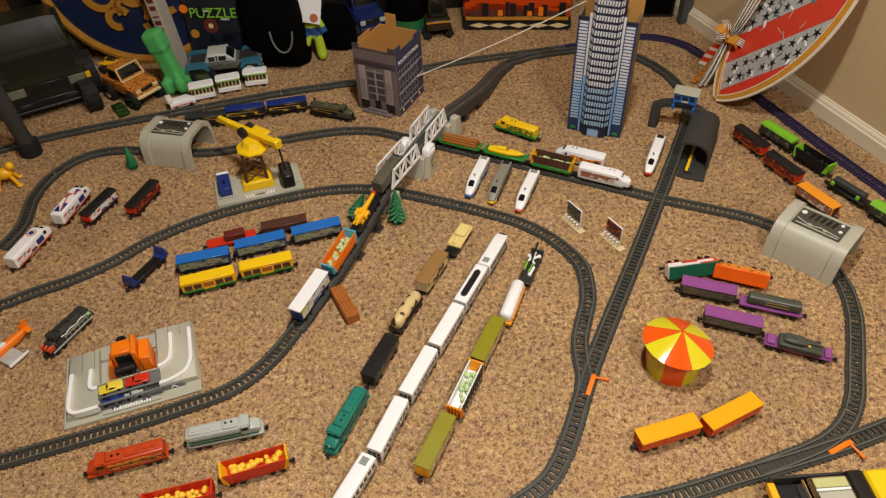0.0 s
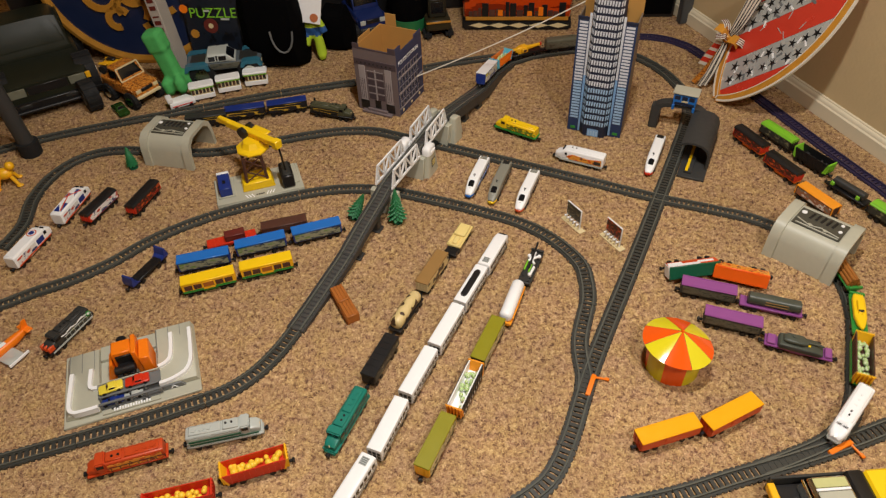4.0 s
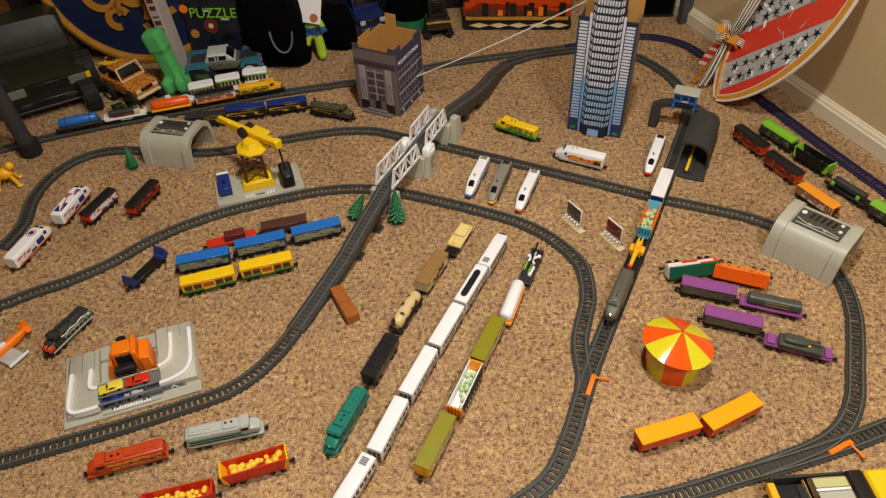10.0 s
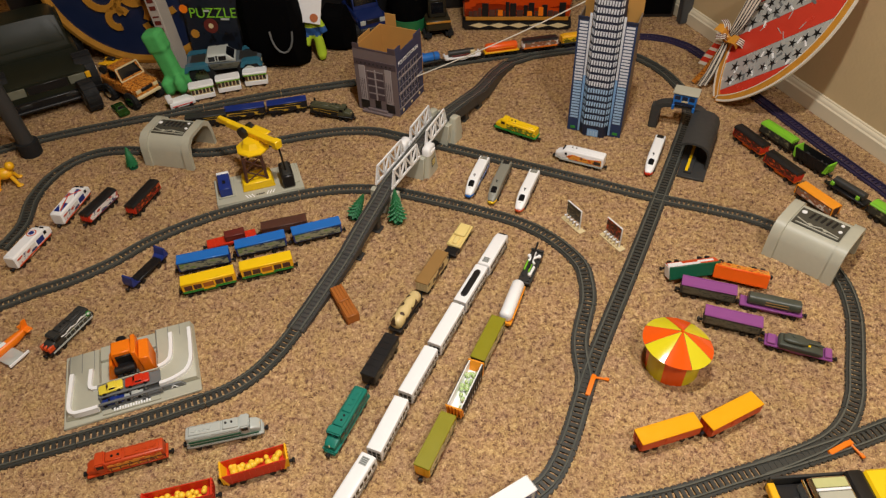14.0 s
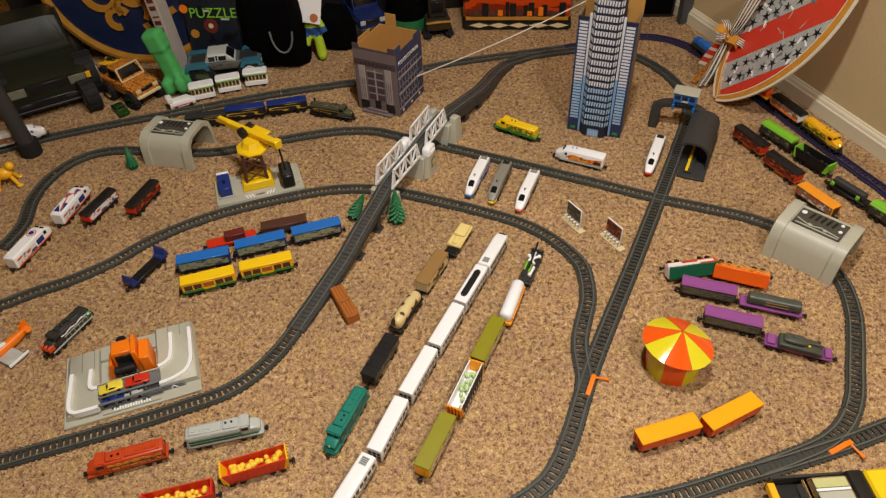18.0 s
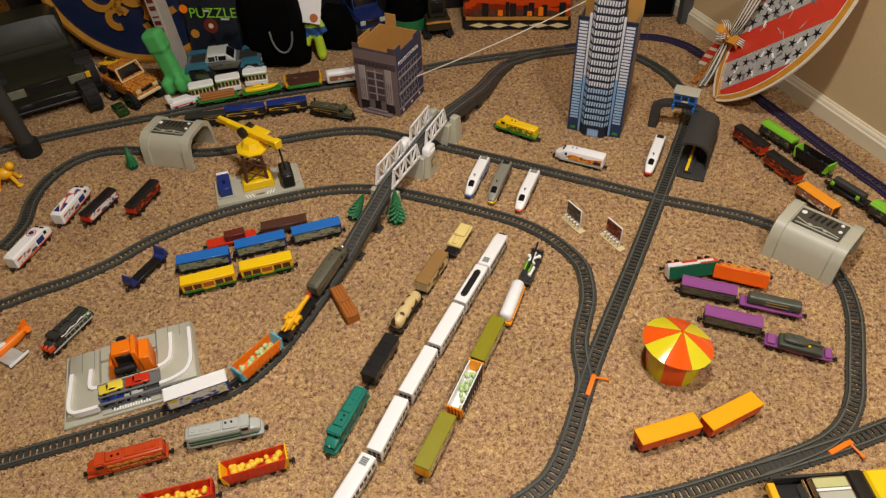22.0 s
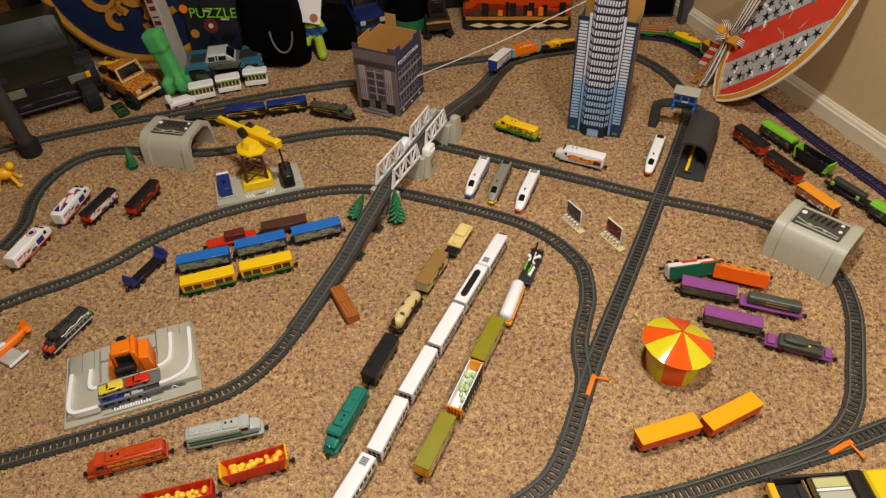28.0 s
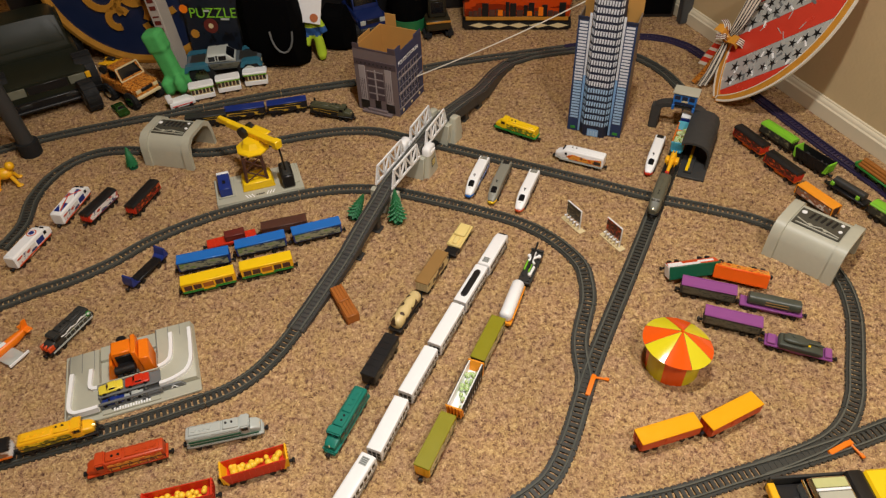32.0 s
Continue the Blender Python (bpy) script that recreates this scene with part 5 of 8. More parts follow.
def skyscraper():
    m = pose(0.371, 1.404, 0, 0, 0, -23.2)
    t = thing("toy_skyscraper", "blue printed card skyscraper with rows of white windows", "toy building", m)
    part("back_wall", box(-0.0635, 0.0635, 0.062, 0.0645, 0, 0.335), CARD, t, "bare tan cardboard back")
    for s in (-1, 1):
        part("side_wall", box(min(s * 0.0612, s * 0.0635), max(s * 0.0612, s * 0.0635), 0.0022, 0.0618, 0, 0.283), CARDGREY, t, "grey-brown cardboard side")
        part("wing_front", box(min(s * 0.0355, s * 0.0635), max(s * 0.0355, s * 0.0635), 0, 0.0020, 0, 0.285, 0.0004), NAVY, t)
        part("pillar", box(min(s * 0.0335, s * 0.0385), max(s * 0.0335, s * 0.0385), -0.0030, -0.0002, 0.004, 0.150, 0.0006), PALEBLUE, t, "pale blue lower edge pillar")
        part("pillar", box(min(s * 0.0335, s * 0.0385), max(s * 0.0335, s * 0.0385), -0.0030, -0.0002, 0.1501, 0.297, 0.0006), WINDOW, t, "white upper edge pillar")
        part("cap_strip", box(min(s * 0.0385, s * 0.0640), max(s * 0.0385, s * 0.0640), -0.0012, 0.0024, 0.2800, 0.2870, 0.0004), NAVYDK, t)
        part("green_bush", box(s * 0.050 - 0.006, s * 0.050 + 0.006, -0.0010, -0.0003, 0.006, 0.013, 0.0003), GREEN, t)
    body = bmesh.new()
    out = [(-0.0332, 0.0), (-0.0235, -0.0130), (0.0235, -0.0130), (0.0332, 0.0), (0.0332, 0.030), (-0.0332, 0.030)]
    lo = [body.verts.new((x, y, 0.0)) for x, y in out]
    hi = [body.verts.new((x, y, 0.345)) for x, y in out]
    body.faces.new(lo)
    body.faces.new(hi)
    for k in range(6):
        body.faces.new((lo[k], lo[(k + 1) % 6], hi[(k + 1) % 6], hi[k]))
    part("column", body, NAVYDK, t, "dark blue stepped centre column")
    pane = mesh_from(prism([(-0.0024, 0), (0.0010, 0), (0.0022, 0.0110), (-0.0021, 0.0110)], -0.0004, 0.0004), "window", WINDOW)
    low = mesh_from(prism([(-0.0024, 0), (0.0010, 0), (0.0022, 0.0110), (-0.0021, 0.0110)], -0.0004, 0.0004), "window", WINBLUE)
    bar = mesh_from(box(-0.0092, 0.0092, -0.0004, 0.0004, 0, 0.0048), "window", WINDOW)
    barlow = mesh_from(box(-0.0092, 0.0092, -0.0004, 0.0004, 0, 0.0048), "window", WINBLUE)
    for r in range(18):
        z = 0.030 + 0.0172 * r
        mesh = pane if r > 5 else low
        for k in range(8):
            part("window", mesh, None, t).location = (-0.0205 + 0.041 * k / 7, -0.0133, z)
        for s in (-1, 1):
            for f in (0.3, 0.7):
                o = part("window", mesh, None, t)
                o.matrix_basis = pose(s * (0.0235 + 0.0097 * f), -0.0130 * (1 - f) - 0.0003, z, 0, 0, s * 53.3)
    for r in range(32):
        z = 0.036 + 0.0076 * r
        for s in (-1, 1):
            part("window", bar if r > 12 else barlow, None, t).location = (s * 0.0500, -0.0003, z)
    part("entrance", box(-0.0130, 0.0130, -0.0140, -0.0131, 0.001, 0.020), PALEBLUE, t)
    for k in range(4):
        x = -0.009 + 0.006 * k
        part("entrance_pane", box(x - 0.0022, x + 0.0022, -0.0144, -0.0139, 0.003, 0.016), WINBLUE, t)


def police_box():
    m = pose(-0.197, 1.567, 0, 0, 0, -26.8)
    t = thing("toy_police_station", "open-topped printed cardboard police station building", "toy building", m)
    W, D, H = 0.117, 0.138, 0.166
    part("front_wall", box(0, W, 0, 0.0025, 0, H), STONE, t)
    part("back_wall", box(0, W, D - 0.0025, D, 0, H), CARD, t, "bare tan cardboard inside")
    part("side_wall", box(W - 0.0025, W, 0.0027, D - 0.0027, 0, H), POLICEBLUE, t, "slate blue printed side")
    part("side_wall", box(0, 0.0025, 0.0027, D - 0.0027, 0, H), CARD, t)
    for x in (0.0028, W - 0.0033):
        part("inner_lining", box(x, x + 0.0005, 0.0030, D - 0.0030, 0.002, H - 0.001), CARD, t)
    part("inner_lining", box(0.0036, W - 0.0036, 0.0028, 0.0033, 0.002, H - 0.001), CARD, t)
    part("floor_panel", box(0.0036, W - 0.0036, 0.004, D - 0.004, 0.002, 0.004), CARD, t)
    for x0, x1, y0, y1, h in ((0, 0.018, 0, 0.0025, 0.014), (W - 0.020, W, 0, 0.0025, 0.016), (0.018, W - 0.020, 0, 0.0025, 0.005)):
        part("parapet", box(x0, x1, y0, y1, H, H + h, 0.0006), STONEDK, t)
    part("parapet", box(W - 0.0025, W, 0.0027, 0.028, H, H + 0.016, 0.0006), POLICEBLUE, t)
    part("parapet", box(W - 0.0025, W, D - 0.040, D - 0.0027, H, H + 0.009, 0.0006), POLICEBLUE, t)
    part("flap", box(0.018, 0.048, D - 0.0022, D - 0.0002, H, H + 0.032, 0.0006), CARD, t, "tan cardboard flap")
    part("flap", box(0.0002, 0.0022, 0.030, 0.085, H, H + 0.012, 0.0006), CARD, t)
    part("cornice", box(0.001, W - 0.001, -0.0014, -0.0002, 0.126, 0.142, 0.0004), STONEDK, t)
    for k in range(9):
        x = 0.010 + 0.0115 * k
        part("cornice_dot", box(x - 0.0020, x + 0.0020, -0.0020, -0.0013, 0.131, 0.135), BLACK, t)
    for x0 in (0.012, 0.084):
        part("pilaster", box(x0, x0 + 0.018, -0.0016, -0.0002, 0.030, 0.125, 0.0004), STONELT, t, "pale printed pilaster")
        for k in range(3):
            part("pilaster_groove", box(x0 + 0.003 + 0.005 * k, x0 + 0.0042 + 0.005 * k, -0.0020, -0.0015, 0.034, 0.090), STONEDK, t)
        part("plinth", box(x0 - 0.003, x0 + 0.021, -0.0018, -0.0002, 0.006, 0.029, 0.0004), BLACK, t)
    part("centre_line", box(0.0555, 0.0580, -0.0016, -0.0002, 0.034, 0.118), STONELT, t)
    for z in (0.052, 0.072, 0.092, 0.112):
        part("floor_line", box(0.034, 0.080, -0.0012, -0.0002, z, z + 0.0014), STONELT, t)
    for x in (0.041, 0.0665):
        for z in (0.036, 0.056, 0.076, 0.096):
            part("window", box(x - 0.0055, x + 0.0125, -0.0010, -0.0002, z, z + 0.013), STONEDK, t)
    part("door", box(0.050, 0.066, -0.0016, -0.0002, 0.012, 0.034), BLACK, t, "dark printed door")
    part("front_step", box(0.016, 0.100, -0.014, -0.0020, 0, 0.0060, 0.001), STONE, t)
    part("front_step", box(0.030, 0.086, -0.009, -0.0019, 0.0061, 0.0115, 0.001), STONE, t)
    win = mesh_from(box(-0.0004, 0.0004, -0.0048, 0.0048, -0.0075, 0.0075), "window", STONELT)
    pan = mesh_from(box(-0.0003, 0.0003, -0.0016, 0.0016, -0.0060, 0.0060), "pane", NAVYDK)
    for r in range(5):
        for k in range(7):
            w = part("window", win, None, t)
            w.location = (W + 0.0006, 0.014 + 0.0155 * k, 0.030 + 0.0205 * r)
            for s in (-1, 1):
                part("pane", pan, None, w).location = (0.0006, s * 0.0022, 0)
    for z in (0.0185, 0.0600, 0.1010):
        part("ledge", box(W + 0.0002, W + 0.0016, 0.004, D - 0.004, z, z + 0.0022), STONELT, t)
    for y in (0.020, 0.065, 0.108):
        part("lamp_globe", ball(W + 0.0010, y, 0.010, 0.0042, sx=0.3, u=10, v=8), CREAM, t)
    o = part("lettering", text_mesh("POLICE STATION", 0.0135, WHITE, "lettering"), None, t, "white lettering")
    o.matrix_basis = Matrix.Translation((W + 0.0010, 0.062, 0.139)) @ pose(0, 0, 0, 90, 0, 90)


def tunnel(m, L=0.124, W=0.112, H=0.074):
    """A grey moulded tunnel: arched shell, thick rims at both ends, a dark roof panel with vents."""
    t = thing("toy_tunnel", "light grey plastic toy tunnel with dark roof panel", "toy tunnel", m, "toy tunnels")

    def arch(x0, x1, grow, thick):
        def ring(d):
            w, h = W / 2 + d, H + d
            return [(-w, 0), (-w + 0.003, h * 0.55), (-w + 0.010, h * 0.84), (-w + 0.024, h * 0.985), (-0.020, h), (0.020, h), (w - 0.024, h * 0.985), (w - 0.010, h * 0.84), (w - 0.003, h * 0.55), (w, 0)]
        b = bmesh.new()
        o, i = ring(grow), ring(grow - thick)
        vo = [[b.verts.new((x, y, z)) for y, z in o] for x in (x0, x1)]
        vi = [[b.verts.new((x, y, max(z, 0))) for y, z in i] for x in (x0, x1)]
        for k in range(len(o) - 1):
            b.faces.new((vo[0][k], vo[0][k + 1], vo[1][k + 1], vo[1][k]))
            b.faces.new((vi[0][k], vi[1][k], vi[1][k + 1], vi[0][k + 1]))
            for e in (0, 1):
                b.faces.new((vo[e][k], vi[e][k], vi[e][k + 1], vo[e][k + 1]))
        for k in (0, len(o) - 1):
            b.faces.new((vo[0][k], vo[1][k], vi[1][k], vi[0][k]))
        return b
    part("shell", arch(-L / 2 + 0.018, L / 2 - 0.018, 0, 0.004), GREY, t)
    for s in (-1, 1):
        x0, x1 = sorted((s * L / 2, s * (L / 2 - 0.0195)))
        part("rim", arch(x0, x1, 0.0035, 0.0090), GREY, t, "thick grey tunnel rim")
    part("roof_panel", box(-L / 2 + 0.022, L / 2 - 0.022, -0.030, 0.024, H - 0.0006, H + 0.0022, 0.0008), TUNNELTOP, t, "dark olive-grey roof panel")
    for k in range(5):
        x = -0.020 + 0.0105 * k
        v = box(-0.0024, 0.0024, -0.0095, 0.0095, 0, 0.0022, 0.0006)
        v.transform(pose(x, 0.008, H + 0.0018, 0, 0, -8))
        part("vent", v, BLACK, t)
    for x, y, r in ((-0.036, 0.010, 0.0050), (0.033, 0.016, 0.0034), (0.036, -0.004, 0.0036)):
        part("roof_light", loft_up([(0, r), (0.0016, r), (0.0028, r * 0.6)], Vector((x, y, H + 0.0018)), 14), WHITE, t, "white roof light")
    for p, q in (((-0.040, -0.012), (-0.014, -0.022)), ((-0.014, -0.022), (0.006, -0.016)), ((0.006, -0.016), (0.040, -0.022)), ((-0.038, -0.026), (0.040, -0.027))):
        part("pipe", rod((p[0], p[1], H + 0.0030), (q[0], q[1], H + 0.0030), 0.0012, n=6), GREY, t, "pale pipe on the roof panel")
    for x in (-0.014, 0.014):
        part("pipe_joint", box(x - 0.0035, x + 0.0035, -0.0225, -0.0170, H + 0.0020, H + 0.0046, 0.0008), GREY, t)
    for s in (-1, 1):
        part("roof_pipe", rod((-L / 2 + 0.020, s * 0.0275, H - 0.001), (L / 2 - 0.020, s * 0.0275, H - 0.001), 0.0016), GREY, t)
    return t


def crane_station():
    m = pose(-0.405, 1.256, 0, 0, 0, 17.2)
    t = thing("crane_station", "yellow toy crane on a grey plastic loading yard", "toy crane", m)
    part("yard", box(-0.0945, 0.0945, -0.050, 0.050, 0, 0.0060, 0.0012), GREY, t, "grey yard base")
    part("front_strip", box(-0.0945, 0.0945, -0.0495, -0.030, 0.0061, 0.0085, 0.0008), GREY, t)
    for k in range(10):
        x = -0.030 + 0.0065 * k
        if 3 <= k <= 6:
            continue
        s = box(-0.0012, 0.0012, -0.0060, 0.0060, 0, 0.0006)
        s.transform(pose(x, -0.040, 0.0086, 0, 0, 25 if k < 4 else -25))
        part("hazard_stripe", s, WHITE, t)
    for k in range(4):
        part("sign_bar", box(-0.0095 + 0.0048 * k, -0.0060 + 0.0048 * k, -0.042, -0.038, 0.0086, 0.0092), CHAR, t)
    for x in (-0.070, 0.070):
        part("platform", box(x - 0.019, x + 0.019, -0.026, 0.046, 0.0061, 0.0095, 0.001), GREY, t)
    part("pedestal", prism([(-0.036, 0.0061), (0.036, 0.0061), (0.031, 0.026), (-0.031, 0.026)], -0.020, 0.028, bevel=0.0015), YELLOW, t, "yellow pedestal")
    legs = []
    for x in (-0.019, 0.019):
        for y in (-0.013, 0.019):
            part("leg", rod((x * 1.16, y, 0.025), (x * 0.96, y * 0.95, 0.088), 0.0034, n=8), BROWN, t, "dark brown lattice leg")
    for y in (-0.013, 0.019):
        for a, b in (((-0.021, 0.028), (0.019, 0.052)), ((0.020, 0.030), (-0.019, 0.054)), ((-0.020, 0.054), (0.018, 0.086)), ((0.019, 0.056), (-0.018, 0.086))):
            part("brace", rod((a[0], y, a[1]), (b[0], y, b[1]), 0.0017, n=6), BROWN, t)
    for x in (-0.0205, 0.0205):
        part("brace", rod((x, -0.013, 0.032), (x * 0.95, 0.018, 0.078), 0.0013, n=6), BROWN, t)
    tt = loft([(0.0880, 0.033, -0.033, 0.033, 2.0), (0.0930, 0.037, -0.037, 0.037, 2.0), (0.0960, 0.036, -0.036, 0.036, 2.0), (0.1000, 0.025, -0.025, 0.025, 2.0), (0.1110, 0.018, -0.018, 0.018, 2.0)], 8)
    tt.transform(Matrix(((0, 0, 1, 0), (0, 1, 0, 0), (1, 0, 0, 0), (0, 0, 0, 1))))
    tt.transform(Matrix.Translation((0.008, 0.016, 0)))
    part("turntable", tt, YELLOW, t, "yellow eight-sided turntable")
    boom = thing_part(t, "boom", pose(0.012, 0.034, 0.111, 0, 0, -53.5))
    part("boom_beam", box(-0.072, 0.072, -0.0075, 0.0075, 0, 0.0140, 0.0015), YELLOW, boom)
    part("boom_tail", box(-0.100, -0.066, -0.0055, 0.0055, 0.002, 0.0160, 0.0015), YELLOW, boom)
    part("boom_head", box(0.068, 0.084, -0.0095, 0.0095, -0.004, 0.0160, 0.002), YELLOW, boom)
    part("boom_shelf", box(-0.006, 0.040, 0.0068, 0.0220, 0.010, 0.0140, 0.001), YELLOW, boom)
    for k in range(6):
        x = 0.004 + 0.0110 * k
        part("boom_window", box(x - 0.0036, x + 0.0036, -0.0081, -0.0073, 0.003, 0.0110), GOLDEN, boom)
    part("winch_drum", rod((-0.014, -0.0160, 0.0080), (-0.014, -0.0074, 0.0080), 0.0125, n=18), BLACK, boom, "black winch drum")
    part("winch_drum", rod((-0.014, 0.0074, 0.0080), (-0.014, 0.0160, 0.0080), 0.0125, n=18), BLACK, boom, "black winch drum")
    part("hook_rod", rod((0.064, -0.022, 0.040), (0.0595, -0.028, 0.112), 0.0022, n=8), BLACK, t)
    part("hanging_container", box(0.0510, 0.0775, -0.044, 0.014, 0.0100, 0.041, 0.0025), BLACK, t, "black container below the hook")
    part("container_rib", box(0.0560, 0.0725, -0.040, 0.010, 0.0408, 0.0440, 0.001), CHAR, t)
    bl = part("blue_container", box(-0.084, -0.058, -0.024, 0.034, 0.0096, 0.030, 0.0012), DBLUE, t, "blue container with white end")
    part("white_end", box(-0.0845, -0.0575, 0.0335, 0.0420, 0.0096, 0.0305, 0.0012), WHITE, bl)
    part("container_slot", box(-0.0745, -0.0680, -0.004, 0.008, 0.0298, 0.0312, 0.0004), BLACK, bl)


def thing_part(parent, name, m):
    """A named pivot under a thing: a small real mesh that carries the pieces of one part."""
    o = part(name, box(-0.006, 0.006, -0.006, 0.006, -0.004, 0.002, 0.001), YELLOW, parent)
    o.matrix_basis = m
    return o


def loading_station():
    m = pose(-0.5375, 0.745, 0, 0, 0, 18.2)
    t = thing("loading_station", "grey plastic car loading ramp with orange loader", "toy loading station", m)
    part("base", box(-0.1085, 0.1080, -0.0785, 0.0750, 0, 0.0055, 0.0012), GREY, t, "grey base plate")
    # raised roads at both ends, each with a sloping front wall
    part("raised_road", prism([(-0.1050, 0.0056), (-0.0500, 0.0056), (-0.0500, 0.0175), (-0.0980, 0.0165)], -0.0660, 0.0640, bevel=0.001), GREY, t)
    part("raised_road", prism([(0.0440, 0.0056), (0.1078, 0.0056), (0.1045, 0.0165), (0.0440, 0.0175)], -0.0560, 0.0740, bevel=0.001), GREY, t)
    part("back_road", box(-0.0498, 0.0438, 0.0400, 0.0720, 0.0056, 0.0120, 0.001), GREY, t)
    part("front_apron", prism([(-0.0480, 0.0056), (0.0430, 0.0056), (0.0430, 0.0085), (-0.0480, 0.0085)], -0.0745, -0.0655, bevel=0.0006), GREY, t)
    for k in range(3):
        part("road_joint", box(0.0450 + 0.020 * k, 0.0458 + 0.020 * k, 0.006 + 0.02 * k, 0.073, 0.0174, 0.0179), DGREY, t)
        part("road_joint", box(-0.0980 + 0.020 * k, -0.0972 + 0.020 * k, 0.02, 0.063, 0.0165, 0.0174), DGREY, t)
    hp = part("hatch_panel", prism([(0.0480, 0.0056), (0.0850, 0.0056), (0.0790, 0.0160), (0.0480, 0.0168)], -0.0600, -0.0562, bevel=0.0006), DGREY, t, "grey hatch panel with a white triangle")
    tri = bmesh.new()
    for pts in ([(0.0600, 0.0075), (0.0628, 0.0075), (0.0668, 0.0142), (0.0654, 0.0150)], [(0.0654, 0.0150), (0.0640, 0.0142), (0.0696, 0.0075), (0.0724, 0.0075)]):
        prism(pts, -0.0606, -0.0600, tri)
    part("white_triangle", tri, WHITE, hp)

    def kerb(points, z):
        line = smooth_line([(x, y, z) for x, y in points])
        part("kerb", ribbon(line, 0, line[1][-1], 0, 0.0062, -0.0060, 0.0050, 0.006), WHITE, t, "white raised kerb")
    kerb([(-0.0920, 0.018), (-0.0950, -0.030), (-0.0955, -0.052), (-0.0920, -0.0615), (-0.0840, -0.0650), (-0.068, -0.0660), (-0.051, -0.0655)], 0.0180)
    kerb([(-0.0615, 0.018), (-0.0635, -0.010), (-0.0630, -0.0210), (-0.0590, -0.0250), (-0.052, -0.0255)], 0.0180)
    kerb([(0.1020, 0.054), (0.1010, 0.010), (0.0985, -0.022), (0.0900, -0.0400), (0.0740, -0.0490), (0.058, -0.0530), (0.0455, -0.0535)], 0.0180)
    kerb([(0.0700, 0.053), (0.0690, 0.020), (0.0660, -0.003), (0.0600, -0.0110), (0.0530, -0.0150), (0.0455, -0.0165)], 0.0180)
    # orange loader: a tower with a sloping black opening, a side box and a ridge between them
    tw = part("loader_tower", prism([(-0.0220, 0.0056), (0.0125, 0.0056), (0.0115, 0.0560), (-0.0195, 0.0560)], 0.0040, 0.0330, bevel=0.0018), ORANGE, t, "orange loader tower")
    part("tower_leg", prism([(-0.0380, 0.0056), (-0.0225, 0.0056), (-0.0225, 0.0420), (-0.0270, 0.0400)], -0.0040, 0.0250, bevel=0.0012), ORANGE, t)
    part("tower_window", prism([(-0.0150, 0.0330), (0.0100, 0.0330), (0.0100, 0.0490), (-0.0150, 0.0490)], 0.0012, 0.0046, bevel=0.0008), BLACK, tw, "black opening")
    part("loader_ridge", prism([(0.0126, 0.0056), (0.0225, 0.0056), (0.0205, 0.0590), (0.0126, 0.0590)], -0.0060, 0.0370, bevel=0.0012), ORANGE, t)
    part("side_box", prism([(0.0226, 0.0056), (0.0400, 0.0056), (0.0390, 0.0480), (0.0226, 0.0500)], -0.0140, 0.0300, bevel=0.0015), ORANGE, t, "orange side box")
    ar = part("arm", prism([(-0.0170, 0.0230), (0.0115, 0.0230), (0.0105, 0.0330), (-0.0150, 0.0330)], -0.0080, 0.0038, bevel=0.0015), BLACK, t, "black loader arm")
    part("arm_hub", rod((-0.0200, -0.0100, 0.0300), (0.0120, -0.0100, 0.0300), 0.0070, n=16), BLACK, ar)
    for x in (-0.0140, 0.0060):
        part("arm_fork", prism([(x - 0.0030, 0.0100), (x + 0.0030, 0.0100), (x + 0.0040, 0.0260), (x - 0.0040, 0.0260)], -0.0200, -0.0085, bevel=0.001), BLACK, ar)
    part("arm_tray", box(-0.0200, 0.0122, -0.0210, -0.0060, 0.0075, 0.0110, 0.001), BLACK, ar)
    part("chimney", rod((-0.0040, 0.0400, 0.0125), (-0.0040, 0.0400, 0.0500), 0.0085, n=16), BLACK, t, "black cap")
    # two-deck car rack
    part("rack_deck", box(-0.0510, 0.0480, -0.0500, -0.0240, 0.0190, 0.0215, 0.0006), DGREY, t, "grey upper rack deck")
    part("rack_deck", box(-0.0495, 0.0435, -0.0640, -0.0240, 0.0060, 0.0082, 0.0006), DGREY, t)
    for k in range(5):
        x = -0.0480 + 0.0235 * k
        part("rack_post", box(x - 0.0020, x + 0.0020, -0.0640, -0.0600, 0.0083, 0.0180, 0.0004), DGREY, t)
        part("rack_post", box(x - 0.0014, x + 0.0014, -0.0515, -0.0501, 0.0083, 0.0240, 0.0003), DGREY, t)
    part("rack_rail", box(-0.0500, 0.0480, -0.0645, -0.0600, 0.0181, 0.0210, 0.0005), DGREY, t)
    part("rack_rail", box(-0.0510, 0.0480, -0.0240, -0.0215, 0.0216, 0.0250, 0.0005), GREY, t)
    for k in range(14):
        x = -0.0290 + 0.0042 * k
        part("white_tooth", box(x - 0.0013, x + 0.0013, -0.0735, -0.0690 if k % 2 else -0.0670, 0.0086, 0.0096), WHITE, t)
    for x in (-0.027, 0.020):
        part("black_mark", box(x - 0.007, x + 0.007, -0.0690, -0.0662, 0.0086, 0.0094), BLACK, t)


